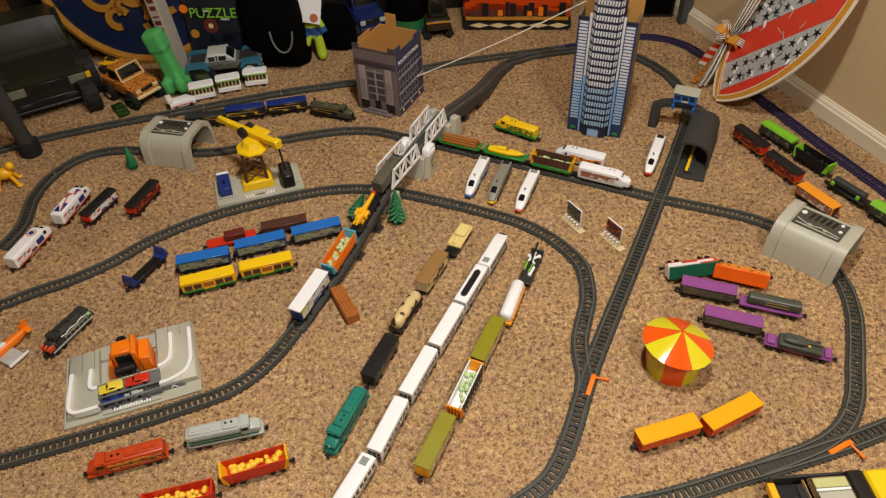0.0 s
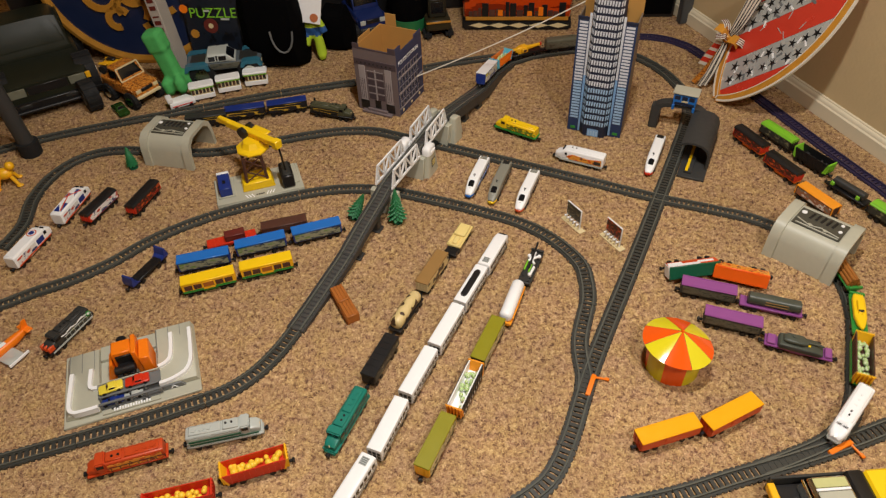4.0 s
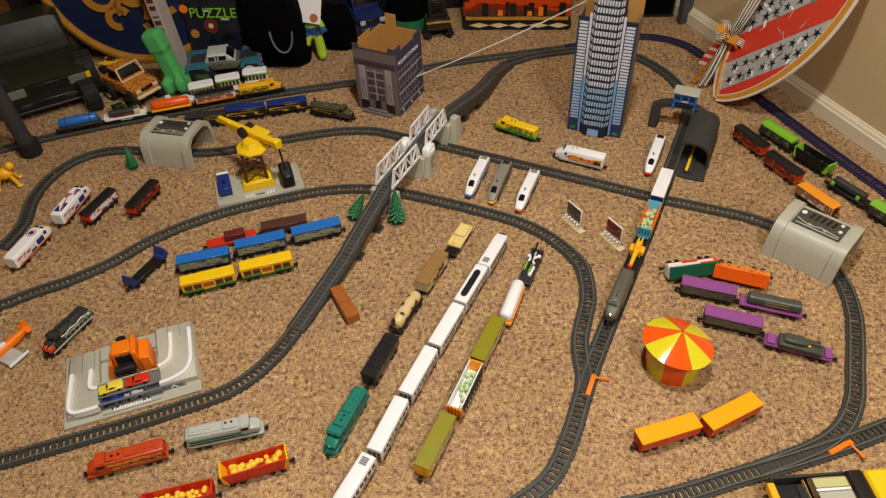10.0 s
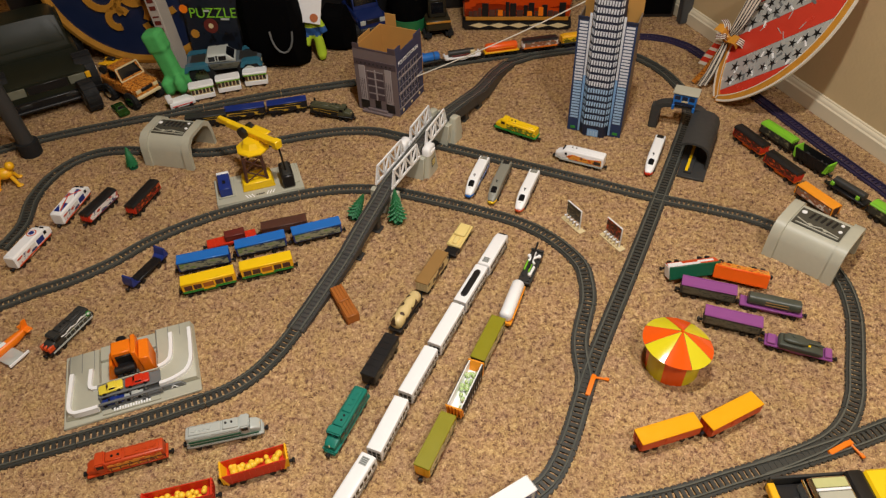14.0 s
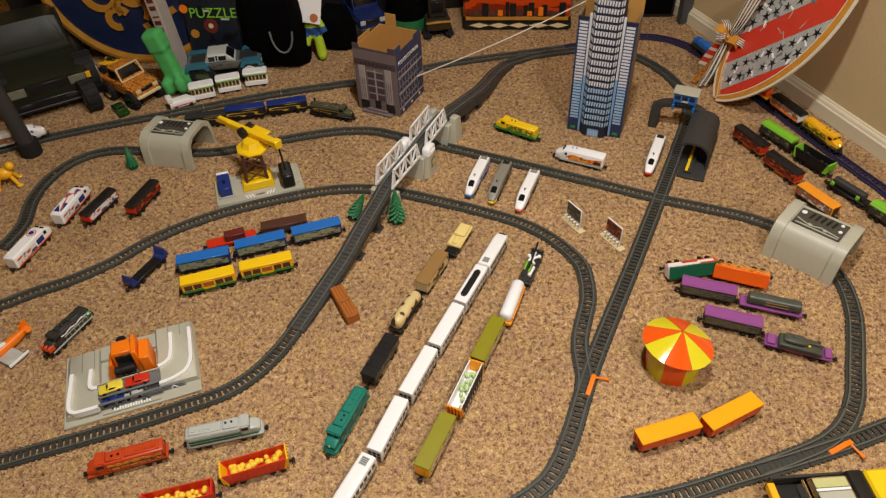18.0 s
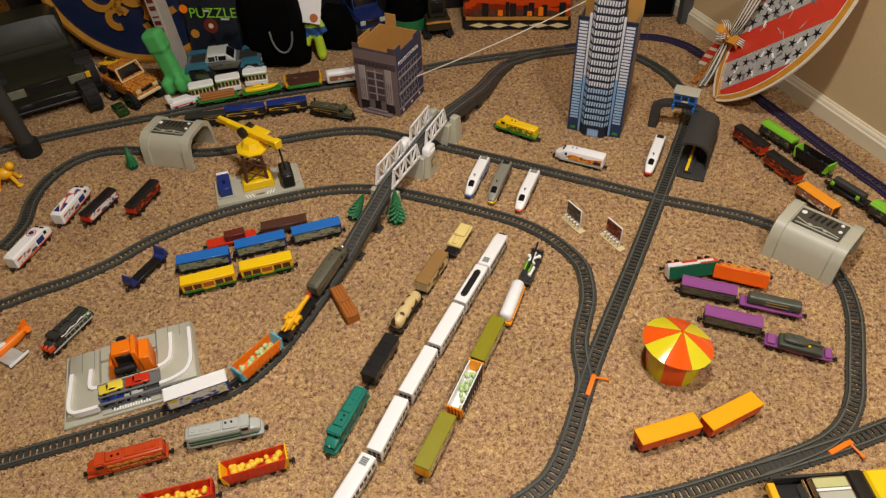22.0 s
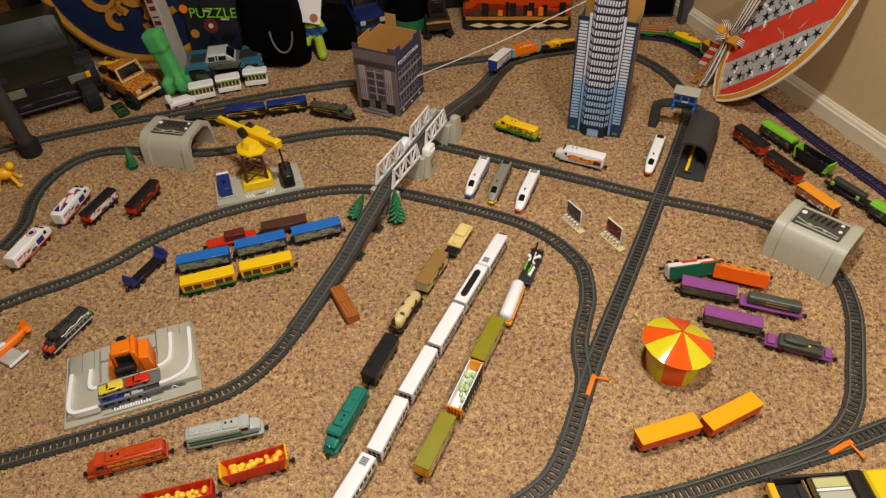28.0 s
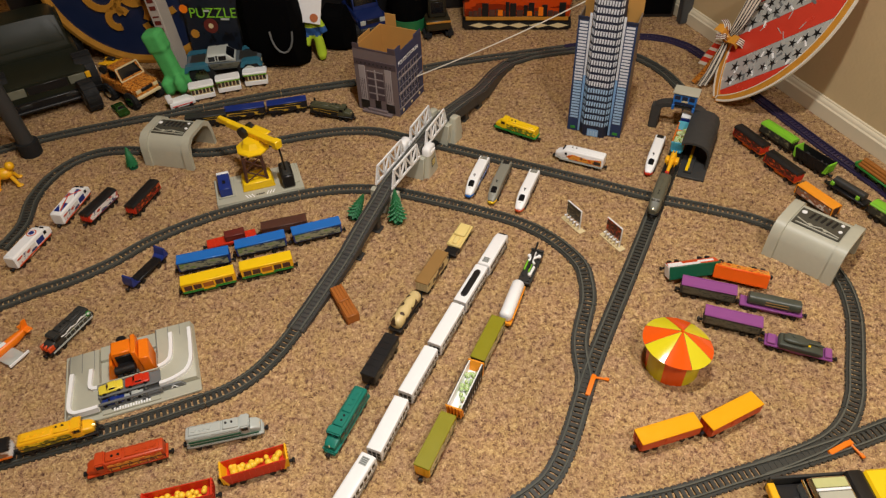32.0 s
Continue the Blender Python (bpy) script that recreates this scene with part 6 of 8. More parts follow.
def small_car(m, mat, label, L=0.036, w=0.0085, h=0.012, wheels=True):
    t = thing("toy_car", label, "toy car", m)
    part("body", loft([(-L / 2, w * 0.85, 0.0028, h * 0.60, 4), (-L / 2 + 0.002, w, 0.0024, h * 0.66, 5), (L / 2 - 0.003, w, 0.0024, h * 0.58, 5), (L / 2, w * 0.8, 0.0028, h * 0.48, 4)], 20), mat, t)
    part("cabin", loft([(-L * 0.28, w * 0.80, h * 0.50, h * 0.72, 4), (-L * 0.20, w * 0.80, h * 0.50, h, 4), (L * 0.06, w * 0.80, h * 0.50, h, 4), (L * 0.20, w * 0.82, h * 0.50, h * 0.62, 4)], 18), mat, t)
    part("windscreen", loft([(L * 0.075, w * 0.70, h * 0.62, h * 0.96, 4), (L * 0.165, w * 0.72, h * 0.58, h * 0.72, 4)], 14), GLASS, t)
    for s in (-1, 1):
        part("side_window", box(-L * 0.18, L * 0.05, min(s * w * 0.76, s * w * 0.84), max(s * w * 0.76, s * w * 0.84), h * 0.66, h * 0.90), GLASS, t)
        if wheels:
            for x in (-L * 0.30, L * 0.30):
                part("wheel", rod((x, s * w * 0.70, 0.0030), (x, s * w * 1.02, 0.0030), 0.0030, n=12), BLACK, t)
    return t


def gate_station():
    """Grey arch over the straight track with a blue control cabin on top, and a half-open shed beside it."""
    m = pose(0.577, 1.404, 0, 0, 0, 62.8)
    t = thing("gate_station", "grey plastic station arch with blue control cabin", "toy station", m)
    for y, name in ((0.062, "leg"), (-0.046, "leg")):
        part(name, prism([(-0.016, 0), (0.016, 0), (0.012, 0.058), (-0.012, 0.058)], y - 0.0105, y + 0.0105, bevel=0.002), SLATE, t, "slate grey arch leg")
    b = bmesh.new()
    outer, inner = [], []
    for k in range(13):
        a = math.pi * k / 12
        outer.append((0.008 + math.cos(a) * 0.0620, 0.050 + math.sin(a) * 0.024))
        inner.append((0.008 + math.cos(a) * 0.0465, 0.048 + math.sin(a) * 0.016))
    for x0, x1 in ((-0.012, 0.012),):
        vo = [[b.verts.new((x, y, z)) for y, z in outer] for x in (x0, x1)]
        vi = [[b.verts.new((x, y, z)) for y, z in inner] for x in (x0, x1)]
        for k in range(12):
            b.faces.new((vo[0][k], vo[0][k + 1], vo[1][k + 1], vo[1][k]))
            b.faces.new((vi[0][k], vi[1][k], vi[1][k + 1], vi[0][k + 1]))
            for e in (0, 1):
                b.faces.new((vo[e][k], vi[e][k], vi[e][k + 1], vo[e][k + 1]))
        for k in (0, 12):
            b.faces.new((vo[0][k], vo[1][k], vi[1][k], vi[0][k]))
    part("arch", b, SLATE, t, "slate grey arch")
    cab = part("cabin", box(-0.016, 0.016, -0.025, 0.027, 0.0735, 0.102, 0.0015), BLUE, t, "blue control cabin")
    part("cabin_roof", box(-0.019, 0.019, -0.028, 0.030, 0.1022, 0.1060, 0.0012), GREY, cab, "pale grey roof")
    for k in range(3):
        y = -0.0150 + 0.0160 * k
        part("window", box(-0.0168, -0.0160, y - 0.0062, y + 0.0062, 0.0880, 0.0975), NAVYDK, cab)
    part("window", box(-0.0168, -0.0160, -0.022, 0.022, 0.0755, 0.0815), NAVYDK, cab)
    part("name_plate", box(-0.0172, -0.0161, -0.007, 0.007, 0.0835, 0.0865), CREAM, cab)
    for y in (-0.022, 0.024):
        part("bracket", box(-0.017, -0.008, y - 0.003, y + 0.003, 0.060, 0.0734, 0.001), BLUE, cab)
    # shed beside the track: curved back, open towards the rails
    sh = thing("track_shed", "slate grey curved toy shed with a yellow platform", "toy shed", pose(0.576, 1.298, 0, 0, 0, 63.4))
    def shell(x0, x1, mat, name, thick):
        bb = bmesh.new()
        o = [(-0.040, 0.0), (-0.040, 0.040), (-0.034, 0.055), (-0.022, 0.064), (-0.006, 0.067), (0.012, 0.066), (0.024, 0.060)]
        i = [(-0.040 + thick, 0.0), (-0.040 + thick, 0.039), (-0.031, 0.051), (-0.020, 0.059), (-0.006, 0.062), (0.011, 0.061), (0.021, 0.056)]
        vo = [[bb.verts.new((x, y, z)) for y, z in o] for x in (x0, x1)]
        vi = [[bb.verts.new((x, y, z)) for y, z in i] for x in (x0, x1)]
        for k in range(len(o) - 1):
            bb.faces.new((vo[0][k], vo[0][k + 1], vo[1][k + 1], vo[1][k]))
            bb.faces.new((vi[0][k], vi[1][k], vi[1][k + 1], vi[0][k + 1]))
            for e in (0, 1):
                bb.faces.new((vo[e][k], vi[e][k], vi[e][k + 1], vo[e][k + 1]))
        for k in (0, len(o) - 1):
            bb.faces.new((vo[0][k], vo[1][k], vi[1][k], vi[0][k]))
        part(name, bb, mat, sh)
    shell(-0.052, 0.092, SLATE, "shell", 0.004)
    part("floor_slab", box(-0.092, 0.092, -0.042, 0.016, 0, 0.0060, 0.001), SLATE, sh, "slate grey floor slab")
    part("platform", box(-0.080, 0.040, -0.012, 0.004, 0.0062, 0.0130, 0.001), SLATE, sh)
    part("yellow_edge", box(-0.080, 0.040, -0.0040, 0.0020, 0.0132, 0.0142), YELLOW, sh, "yellow platform edge")
    part("dark_doorway", box(-0.046, 0.020, -0.0352, -0.0335, 0.0062, 0.044, 0.001), BLACK, sh)


def billboard(x, y, deg):
    t = thing("billboard", "small white billboard stand with a dark panel", "sign", at(x, y, deg), "billboards")
    part("foot", box(-0.031, 0.031, -0.0075, 0.0075, 0, 0.0022, 0.0005), CREAM, t)
    part("frame", box(-0.022, 0.022, -0.0013, 0.0013, 0.018, 0.051, 0.0006), WHITE, t, "white frame")
    part("panel", box(-0.0202, 0.0202, -0.0020, -0.0012, 0.0200, 0.0492), PRINT_RED if x > 0.3 else PRINT_DARK, t, "dark printed panel")
    for k in range(5):
        xx = -0.020 + 0.010 * k
        part("post", box(xx - 0.0012, xx + 0.0012, -0.0011, 0.0011, 0.0020, 0.0185), WHITE, t)
    for k in range(5):
        xx = -0.018 + 0.009 * k
        part("lamp", ball(xx, -0.0062, 0.0165, 0.0026, u=8, v=6), WHITE, t)
        part("lamp_arm", box(xx - 0.0008, xx + 0.0008, -0.0062, -0.0012, 0.0150, 0.0166), WHITE, t)


def circus_tent():
    t = thing("circus_tent", "orange and yellow striped plastic circus tent", "toy tent", at(0.374, 0.715, 0))
    n, turn = 8, radians(-129)
    tip = Matrix.Translation((0, 0, 0.060)) @ Matrix.Rotation(radians(6.5), 4, "Y") @ Matrix.Rotation(radians(-2.5), 4, "X") @ Matrix.Translation((0, 0, -0.060))
    for k in range(n):
        mat = YELLOW_TENT if k % 2 else ORANGE_TENT
        wall, roof = bmesh.new(), bmesh.new()
        sub = 6
        for j in range(sub):
            a0, a1 = turn + 2 * math.pi * (k + j / sub) / n, turn + 2 * math.pi * (k + (j + 1) / sub) / n

            def pt(bm, r, z, a):
                return bm.verts.new((r * math.cos(a), r * math.sin(a), z))
            for r0, r1, i0, i1 in ((0.0440, 0.0455, a0, a1), (0.0428, 0.0443, a1, a0)):
                wall.faces.new((pt(wall, r0, 0, i0), pt(wall, r0, 0, i1), pt(wall, r1, 0.058, i1), pt(wall, r1, 0.058, i0)))
            prof = [(0.0565, 0.0572), (0.0572, 0.0582), (0.0480, 0.0630), (0.0330, 0.0705), (0.0180, 0.0775), (0.0070, 0.0825), (0.0014, 0.0845)]
            for (r0, z0), (r1, z1) in zip(prof, prof[1:]):
                roof.faces.new((pt(roof, r0, z0, a0), pt(roof, r0, z0, a1), pt(roof, r1, z1, a1), pt(roof, r1, z1, a0)))
            roof.faces.new((pt(roof, 0.0565, 0.0572, a1), pt(roof, 0.0565, 0.0572, a0), pt(roof, 0.0400, 0.0620, a0), pt(roof, 0.0400, 0.0620, a1)))
        for b in (wall, roof):
            bmesh.ops.remove_doubles(b, verts=b.verts, dist=1e-5)
        part("wall_panel", wall, mat, t)
        roof.transform(tip)
        part("roof_panel", roof, mat, t)
        seam = rod(tip @ Vector((0.0560 * math.cos(a1), 0.0560 * math.sin(a1), 0.0589)), tip @ Vector((0.004 * math.cos(a1), 0.004 * math.sin(a1), 0.0839)), 0.0006, n=5)
        part("seam", seam, CRATE, t, "brown seam")
    p = tip @ Vector((0, 0, 0.0850))
    part("finial", ball(p.x, p.y, p.z, 0.0030, sz=1.2, u=10, v=8), ORANGE_TENT, t)


ORANGE_TENT = plastic("glossy_orange_plastic", c(244, 94, 20), 0.13, 0.05, bump=0)
YELLOW_TENT = plastic("glossy_yellow_plastic", c(226, 212, 36), 0.13, 0.05, bump=0)


def pine(m, h=0.062, seed=0):
    t = thing("toy_pine_tree", "green plastic toy pine tree", "toy tree", m, "toy pine trees")
    part("trunk", rod((0, 0, 0.002), (0, 0, h * 0.3), 0.0030, n=8), DGREEN, t)
    part("foot", rod((0, 0, 0), (0, 0, 0.0030), 0.0105, n=14), DGREEN, t)
    rng = random.Random(seed)
    tiers = 14
    for k in range(tiers):
        f = k / tiers
        z0, r = h * (0.17 + 0.80 * f), h * 0.225 * (1 - f) ** 0.95 + 0.0026
        b = bmesh.new()
        top = b.verts.new((0, 0, z0 + h * 0.10))
        n = 18
        ring = [b.verts.new(((r * (1 if j % 2 else 0.68)) * math.cos(2 * math.pi * j / n + k), (r * (1 if j % 2 else 0.68)) * math.sin(2 * math.pi * j / n + k), z0 + (0 if j % 2 else 0.0012) + rng.uniform(-0.0005, 0.0005))) for j in range(n)]
        mid = b.verts.new((0, 0, z0 + h * 0.035))
        for j in range(n):
            b.faces.new((ring[j], ring[(j + 1) % n], top))
            b.faces.new((ring[(j + 1) % n], ring[j], mid))
        part("branch_tier", b, TREEGREEN, t)


def lever(x, y, deg, ax, ay, k=1.0):
    t = thing("switch_lever", "orange plastic track switch lever", "switch", at(x, y, deg), "switch levers")
    part("blade", prism([(-0.022 * k, 0.0022), (0.022 * k, 0.0022), (0.022 * k, 0.0110), (0.010 * k, 0.0130), (-0.022 * k, 0.0085)], -0.0040, 0.0040, bevel=0.0008), ORANGE, t)
    part("handle", rod((0.016 * k, 0, 0.0100), (ax, ay, 0.0050), 0.0019, n=8), ORANGE, t)
    part("grip", box(ax - 0.0028, ax + 0.0028, ay - 0.0030, ay + 0.0050, 0.0030, 0.0070, 0.001), ORANGE, t)


def orange_plane():
    t = thing("toy_aeroplane", "orange toy aeroplane with grey wings", "toy aeroplane", pose(-0.775, 0.815, 0, 0, 0, 62))
    part("fuselage", loft([(-0.075, 0.0035, 0.008, 0.016, 2.5), (-0.060, 0.0080, 0.004, 0.020, 2.5), (0.010, 0.0085, 0.003, 0.021, 2.5), (0.034, 0.0050, 0.007, 0.019, 2.5), (0.042, 0.0040, 0.010, 0.019, 2.5)], 18), ORANGE, t)
    part("tail_wing", box(0.030, 0.042, -0.0150, 0.0150, 0.016, 0.0190, 0.001), ORANGE, t)
    part("tail_fin", prism([(0.026, 0.017), (0.042, 0.017), (0.044, 0.034), (0.036, 0.034)], -0.0014, 0.0014), ORANGE, t)
    for s in (-1, 1):
        w = prism([(-0.032, 0.0065), (0.000, 0.0065), (-0.004, 0.0085), (-0.030, 0.0085)], min(s * 0.007, s * 0.040), max(s * 0.007, s * 0.040), bevel=0.0005)
        part("wing", w, SILVER, t, "grey wing")
        part("wing_tip", box(-0.034, 0.006, min(s * 0.040, s * 0.043), max(s * 0.040, s * 0.043), 0.006, 0.0110, 0.0006), WHITE, t)
    part("stripe", box(-0.018, -0.004, -0.0040, 0.0040, 0.0206, 0.0214, 0.0003), WHITE, t)


def yellow_figure():
    b = bmesh.new()
    ball(0, 0, 0.030, 0.014, b, 1.4, 1, 1, 14, 10)
    ball(0.018, 0, 0.046, 0.0105, b, 1, 1, 1, 12, 8)
    for x, y, f in ((0.012, 0.010, 1), (0.014, -0.012, 1), (-0.014, 0.010, 1), (-0.012, -0.012, 1)):
        rod((x, y, 0.026), (x * 1.7, y * 1.6, 0.004), 0.0048, b, 10, 0.0040)
        ball(x * 1.8, y * 1.7, 0.0040, 0.0060, b, 1.3, 1, 0.66, 10, 6)
    solid("yellow_toy_animal", b, GOLDEN, "small golden yellow plastic toy animal", "toy figure", at(-0.985, 1.305, 20))


def toy_truck_front():
    """The black and yellow toy truck that stands beside the front track."""
    t = thing("toy_dump_truck", "black and yellow toy truck with chrome-framed windows", "toy truck", at(0.4400, 0.4800, 1.5))
    part("bed", box(0.006, 0.100, -0.140, -0.004, 0.020, 0.036, 0.002), BLACK, t, "black bed")
    part("bed_wall", box(-0.002, 0.110, -0.0035, 0.0010, 0.016, 0.050, 0.001), CHAR, t)
    part("end_bar", box(-0.006, 0.0050, -0.140, -0.0040, 0.030, 0.042, 0.0015), GOLDEN, t, "golden end bar")
    part("black_pillar", prism([(0.0930, 0.0365), (0.1290, 0.0365), (0.1190, 0.064), (0.0960, 0.063)], -0.140, -0.0040, bevel=0.003), BLACK, t)
    part("yellow_body", prism([(0.1300, 0.0300), (0.3400, 0.0300), (0.3400, 0.066), (0.1200, 0.064)], -0.140, -0.0045, bevel=0.004), YELLOW, t, "yellow body")
    cb = part("cab_block", box(0.044, 0.0925, -0.140, -0.010, 0.0365, 0.0590, 0.003), BLACK, t)
    fr = part("window_frame", prism([(0.0390, 0.0592), (0.0950, 0.0592), (0.0945, 0.0640), (0.0900, 0.0662), (0.0480, 0.0662), (0.0400, 0.0630)], -0.140, -0.0125, bevel=0.0018), CHROME, t, "chrome window frame")
    part("pillar", box(0.0340, 0.0385, -0.140, -0.0110, 0.0365, 0.0590, 0.0015), CHROME, t, "chrome pillar")
    part("window_pane", box(0.0440, 0.0895, -0.0295, -0.0155, 0.0664, 0.0680, 0.0008), plastic("pale_green_glass", c(196, 196, 136), 0.12, 0.1, bump=0), fr, "pale green glass")
    part("window_bar", box(0.0430, 0.0900, -0.0345, -0.0305, 0.0664, 0.0686, 0.0008), WHITE, fr, "white bar across the window")
    part("window_pane", box(0.0440, 0.0895, -0.1300, -0.0355, 0.0664, 0.0680, 0.001), GREY, fr)
    for x in (0.05, 0.25):
        part("wheel", rod((x, -0.050, 0.018), (x, -0.026, 0.018), 0.018, n=24), BLACK, t)


def town():
    skyscraper()
    police_box()
    tunnel(pose(0.707, 0.966, 0, 0, 0, -45.7), 0.132, 0.117, 0.075)
    tunnel(pose(-0.612, 1.398, 0, 0, 0, -14.5))
    crane_station()
    loading_station()
    rack = pose(-0.5375, 0.745, 0, 0, 0, 18.2)
    small_car(rack @ pose(-0.0290, -0.0375, 0.0215, 0, 0, 184), plastic("pale_yellow_paint", c(236, 214, 70), 0.3, 0.06), "small yellow toy car on the loading rack", L=0.038, w=0.0092, h=0.0120)
    small_car(rack @ pose(0.0125, -0.0375, 0.0215, 0, 0, 180), RED, "small red toy car on the loading rack", L=0.038, w=0.0092, h=0.0120)
    small_car(rack @ pose(-0.0310, -0.0540, 0.0083, 0, 0, 180), DBLUE, "small dark blue toy car on the lower rack", h=0.0095, w=0.0072)
    small_car(rack @ pose(0.0020, -0.0540, 0.0083, 0, 0, 180), SILVER, "small silver toy car on the lower rack", L=0.030, h=0.0090, w=0.0070)
    gate_station()
    billboard(0.269, 1.079, -60.5)
    billboard(0.338, 1.022, -61)
    circus_tent()
    pine(at(-0.713, 1.348, 10), 0.058, 1)
    pine(at(-0.092, 1.112, 40), 0.088, 2)
    pine(pose(-0.186, 1.130, 0.004, 6, 24, 0), 0.074, 3)
    lever(0.231, 0.676, 64.6, 0.0229, -0.0218, 0.95)
    lever(0.580, 0.544, 21.8, 0.0198, -0.0240, 0.97)
    kn = thing("black_funnel", "small black plastic funnel standing beside the dark green locomotive", "toy part", at(-0.310, 1.573, 0))
    part("bowl", rod((0, 0, 0), (0, 0, 0.0160), 0.0120, n=18), BLACK, kn)
    part("stem", rod((0, 0, 0.0160), (0.001, 0, 0.0300), 0.0026, n=8), BLACK, kn)
    orange_plane()
    yellow_figure()
    toy_truck_front()


town()


# ---- toys and boxes at the back of the floor ----
GOLD = plastic("gold_paint", c(196, 138, 50), 0.4, 0.25, 30, metal=0.15)
DEEPBLUE = plastic("deep_blue_foil", c(26, 38, 70), 0.35, 0.25, 14)
PLUSHGREEN = plastic("green_plush", c(78, 172, 92), 0.9, 0.35, 50, bump=0.8)
PLUSHLIME = plastic("lime_plush", c(176, 204, 44), 0.9, 0.12, 120, bump=0.8)
PLUSHBLUE = plastic("blue_plush", c(36, 84, 150), 0.9, 0.12, 120, bump=0.8)
CLOTH = plastic("black_cloth", c(6, 6, 7), 1.0, 0.3, 60, bump=0.8)
CLOTH.node_tree.nodes["Principled BSDF"].inputs["Specular IOR Level"].default_value = 0.05
SUVGREEN = plastic("dark_green_black_paint", c(34, 37, 27), 0.42, 0.3, 20, bump=0)
SUVGREEN.node_tree.nodes["Principled BSDF"].inputs["Specular IOR Level"].default_value = 0.3
LEOPARD = printed("leopard_print", [c(126, 66, 26), c(204, 128, 46), c(212, 140, 54), c(228, 188, 118)], 220, (1, 1, 1), detail=1.0)
CHARTBOX = printed("dark_box_print", [c(16, 18, 24), c(26, 32, 44), c(14, 14, 18), c(60, 40, 34)], 18, (1, 1, 1))
SUNSET = printed("sunset_tin_print", [c(140, 40, 9), c(204, 70, 18), c(84, 24, 8), c(238, 118, 38)], 10, (0.4, 1, 2), 0.10)
TYRE = plastic("black_tyre_rubber", c(22, 22, 23), 0.8, 0.15, 60)
AQUA = plastic("aqua_paint", c(48, 108, 130), 0.3, 0.1, 40)
FOIL = plastic("silver_white_foil", c(198, 200, 196), 0.26, 0.25, 26, metal=0.3, bump=0.3)
REDFOIL = plastic("red_foil", c(212, 64, 46), 0.25, 0.1, 20)
GOLDFOIL = plastic("gold_foil_border", c(204, 142, 50), 0.32, 0.3, 60)
RIBBON = plastic("cream_ribbon", c(224, 216, 200), 0.6, 0.1, 30)


def tyre(parent, x, y, z, r, w, rim=CHROME):
    t = part("tyre", rod((x, y - w / 2, z), (x, y + w / 2, z), r, n=28), TYRE, parent)
    for s in (-1, 1):
        part("rim", rod((x, y + s * w / 2, z), (x, y + s * (w / 2 + 0.0015), z), r * 0.55, n=18), rim, t)
    for k in range(14):
        a = 2 * math.pi * k / 14
        b = box(-r * 0.09, r * 0.09, -w / 2, w / 2, -0.0012, 0.0014, 0)
        b.transform(Matrix.Translation((x + math.cos(a) * r, y, z + math.sin(a) * r)) @ Matrix.Rotation(-a + math.pi / 2, 4, "Y"))
        part("tread", b, TYRE, t)
    return t


def pickup(name, label, m, L, w, ground, h, body, wheel_r, glassy=GLASS, trim=CHROME, cabin=None, lamps=None):
    """A toy off-road truck: hull with bonnet, cabin with windows, bumpers, lights and four wheels."""
    t = thing(name, label, "toy truck", m)
    z0, z1 = ground, ground + h * 0.50
    part("body", loft([(-L / 2, w * 0.92, z0, z1, 8), (-L / 2 + 0.006, w, z0, z1, 8), (L * 0.10, w, z0, z1, 8), (L / 2 - 0.012, w * 0.97, z0, z1 - h * 0.04, 8), (L / 2, w * 0.90, z0 + h * 0.05, z1 - h * 0.08, 6)], 26), body, t)
    cb = part("cabin", loft([(-L * 0.24, w * 0.88, z1 - 0.002, ground + h * 0.70, 6), (-L * 0.20, w * 0.86, z1 - 0.002, ground + h, 6), (L * 0.04, w * 0.86, z1 - 0.002, ground + h, 6), (L * 0.16, w * 0.90, z1 - 0.002, z1 + h * 0.06, 6)], 22), cabin or body, t)
    part("windscreen", loft([(L * 0.052, w * 0.76, z1 + h * 0.10, ground + h * 0.965, 6), (L * 0.142, w * 0.80, z1 + h * 0.05, z1 + h * 0.15, 6)], 16), glassy, cb)
    for s in (-1, 1):
        part("side_window", box(-L * 0.18, L * 0.03, min(s * w * 0.84, s * w * 0.90), max(s * w * 0.84, s * w * 0.90), z1 + h * 0.08, ground + h * 0.92, 0.001), glassy, cb)
        part("headlight", box(L / 2 - 0.003, L / 2 + 0.002, min(s * w * 0.50, s * w * 0.88), max(s * w * 0.50, s * w * 0.88), z1 - h * 0.26, z1 - h * 0.12, 0.001), lamps or CREAM, t, "pale headlight")
        part("wheel_arch", box(L * 0.24, L * 0.44, min(s * w * 0.96, s * w * 1.06), max(s * w * 0.96, s * w * 1.06), z1 - h * 0.18, z1 - h * 0.10, 0.001), body, t)
        for x in (-L * 0.32, L * 0.33):
            tyre(t, x, s * w * 0.98, wheel_r, wheel_r, w * 0.42)
    part("grille", box(L / 2 - 0.003, L / 2 + 0.0015, -w * 0.46, w * 0.46, z1 - h * 0.26, z1 - h * 0.12, 0.001), BLACK, t)
    part("front_bumper", box(L / 2 - 0.002, L / 2 + 0.006, -w * 0.95, w * 0.95, z0 + h * 0.02, z0 + h * 0.14, 0.002), trim, t, "bumper")
    part("underbody", box(-L * 0.42, L * 0.42, -w * 0.55, w * 0.55, wheel_r * 0.7, z0 + 0.003, 0.002), BLACK, t)
    return t


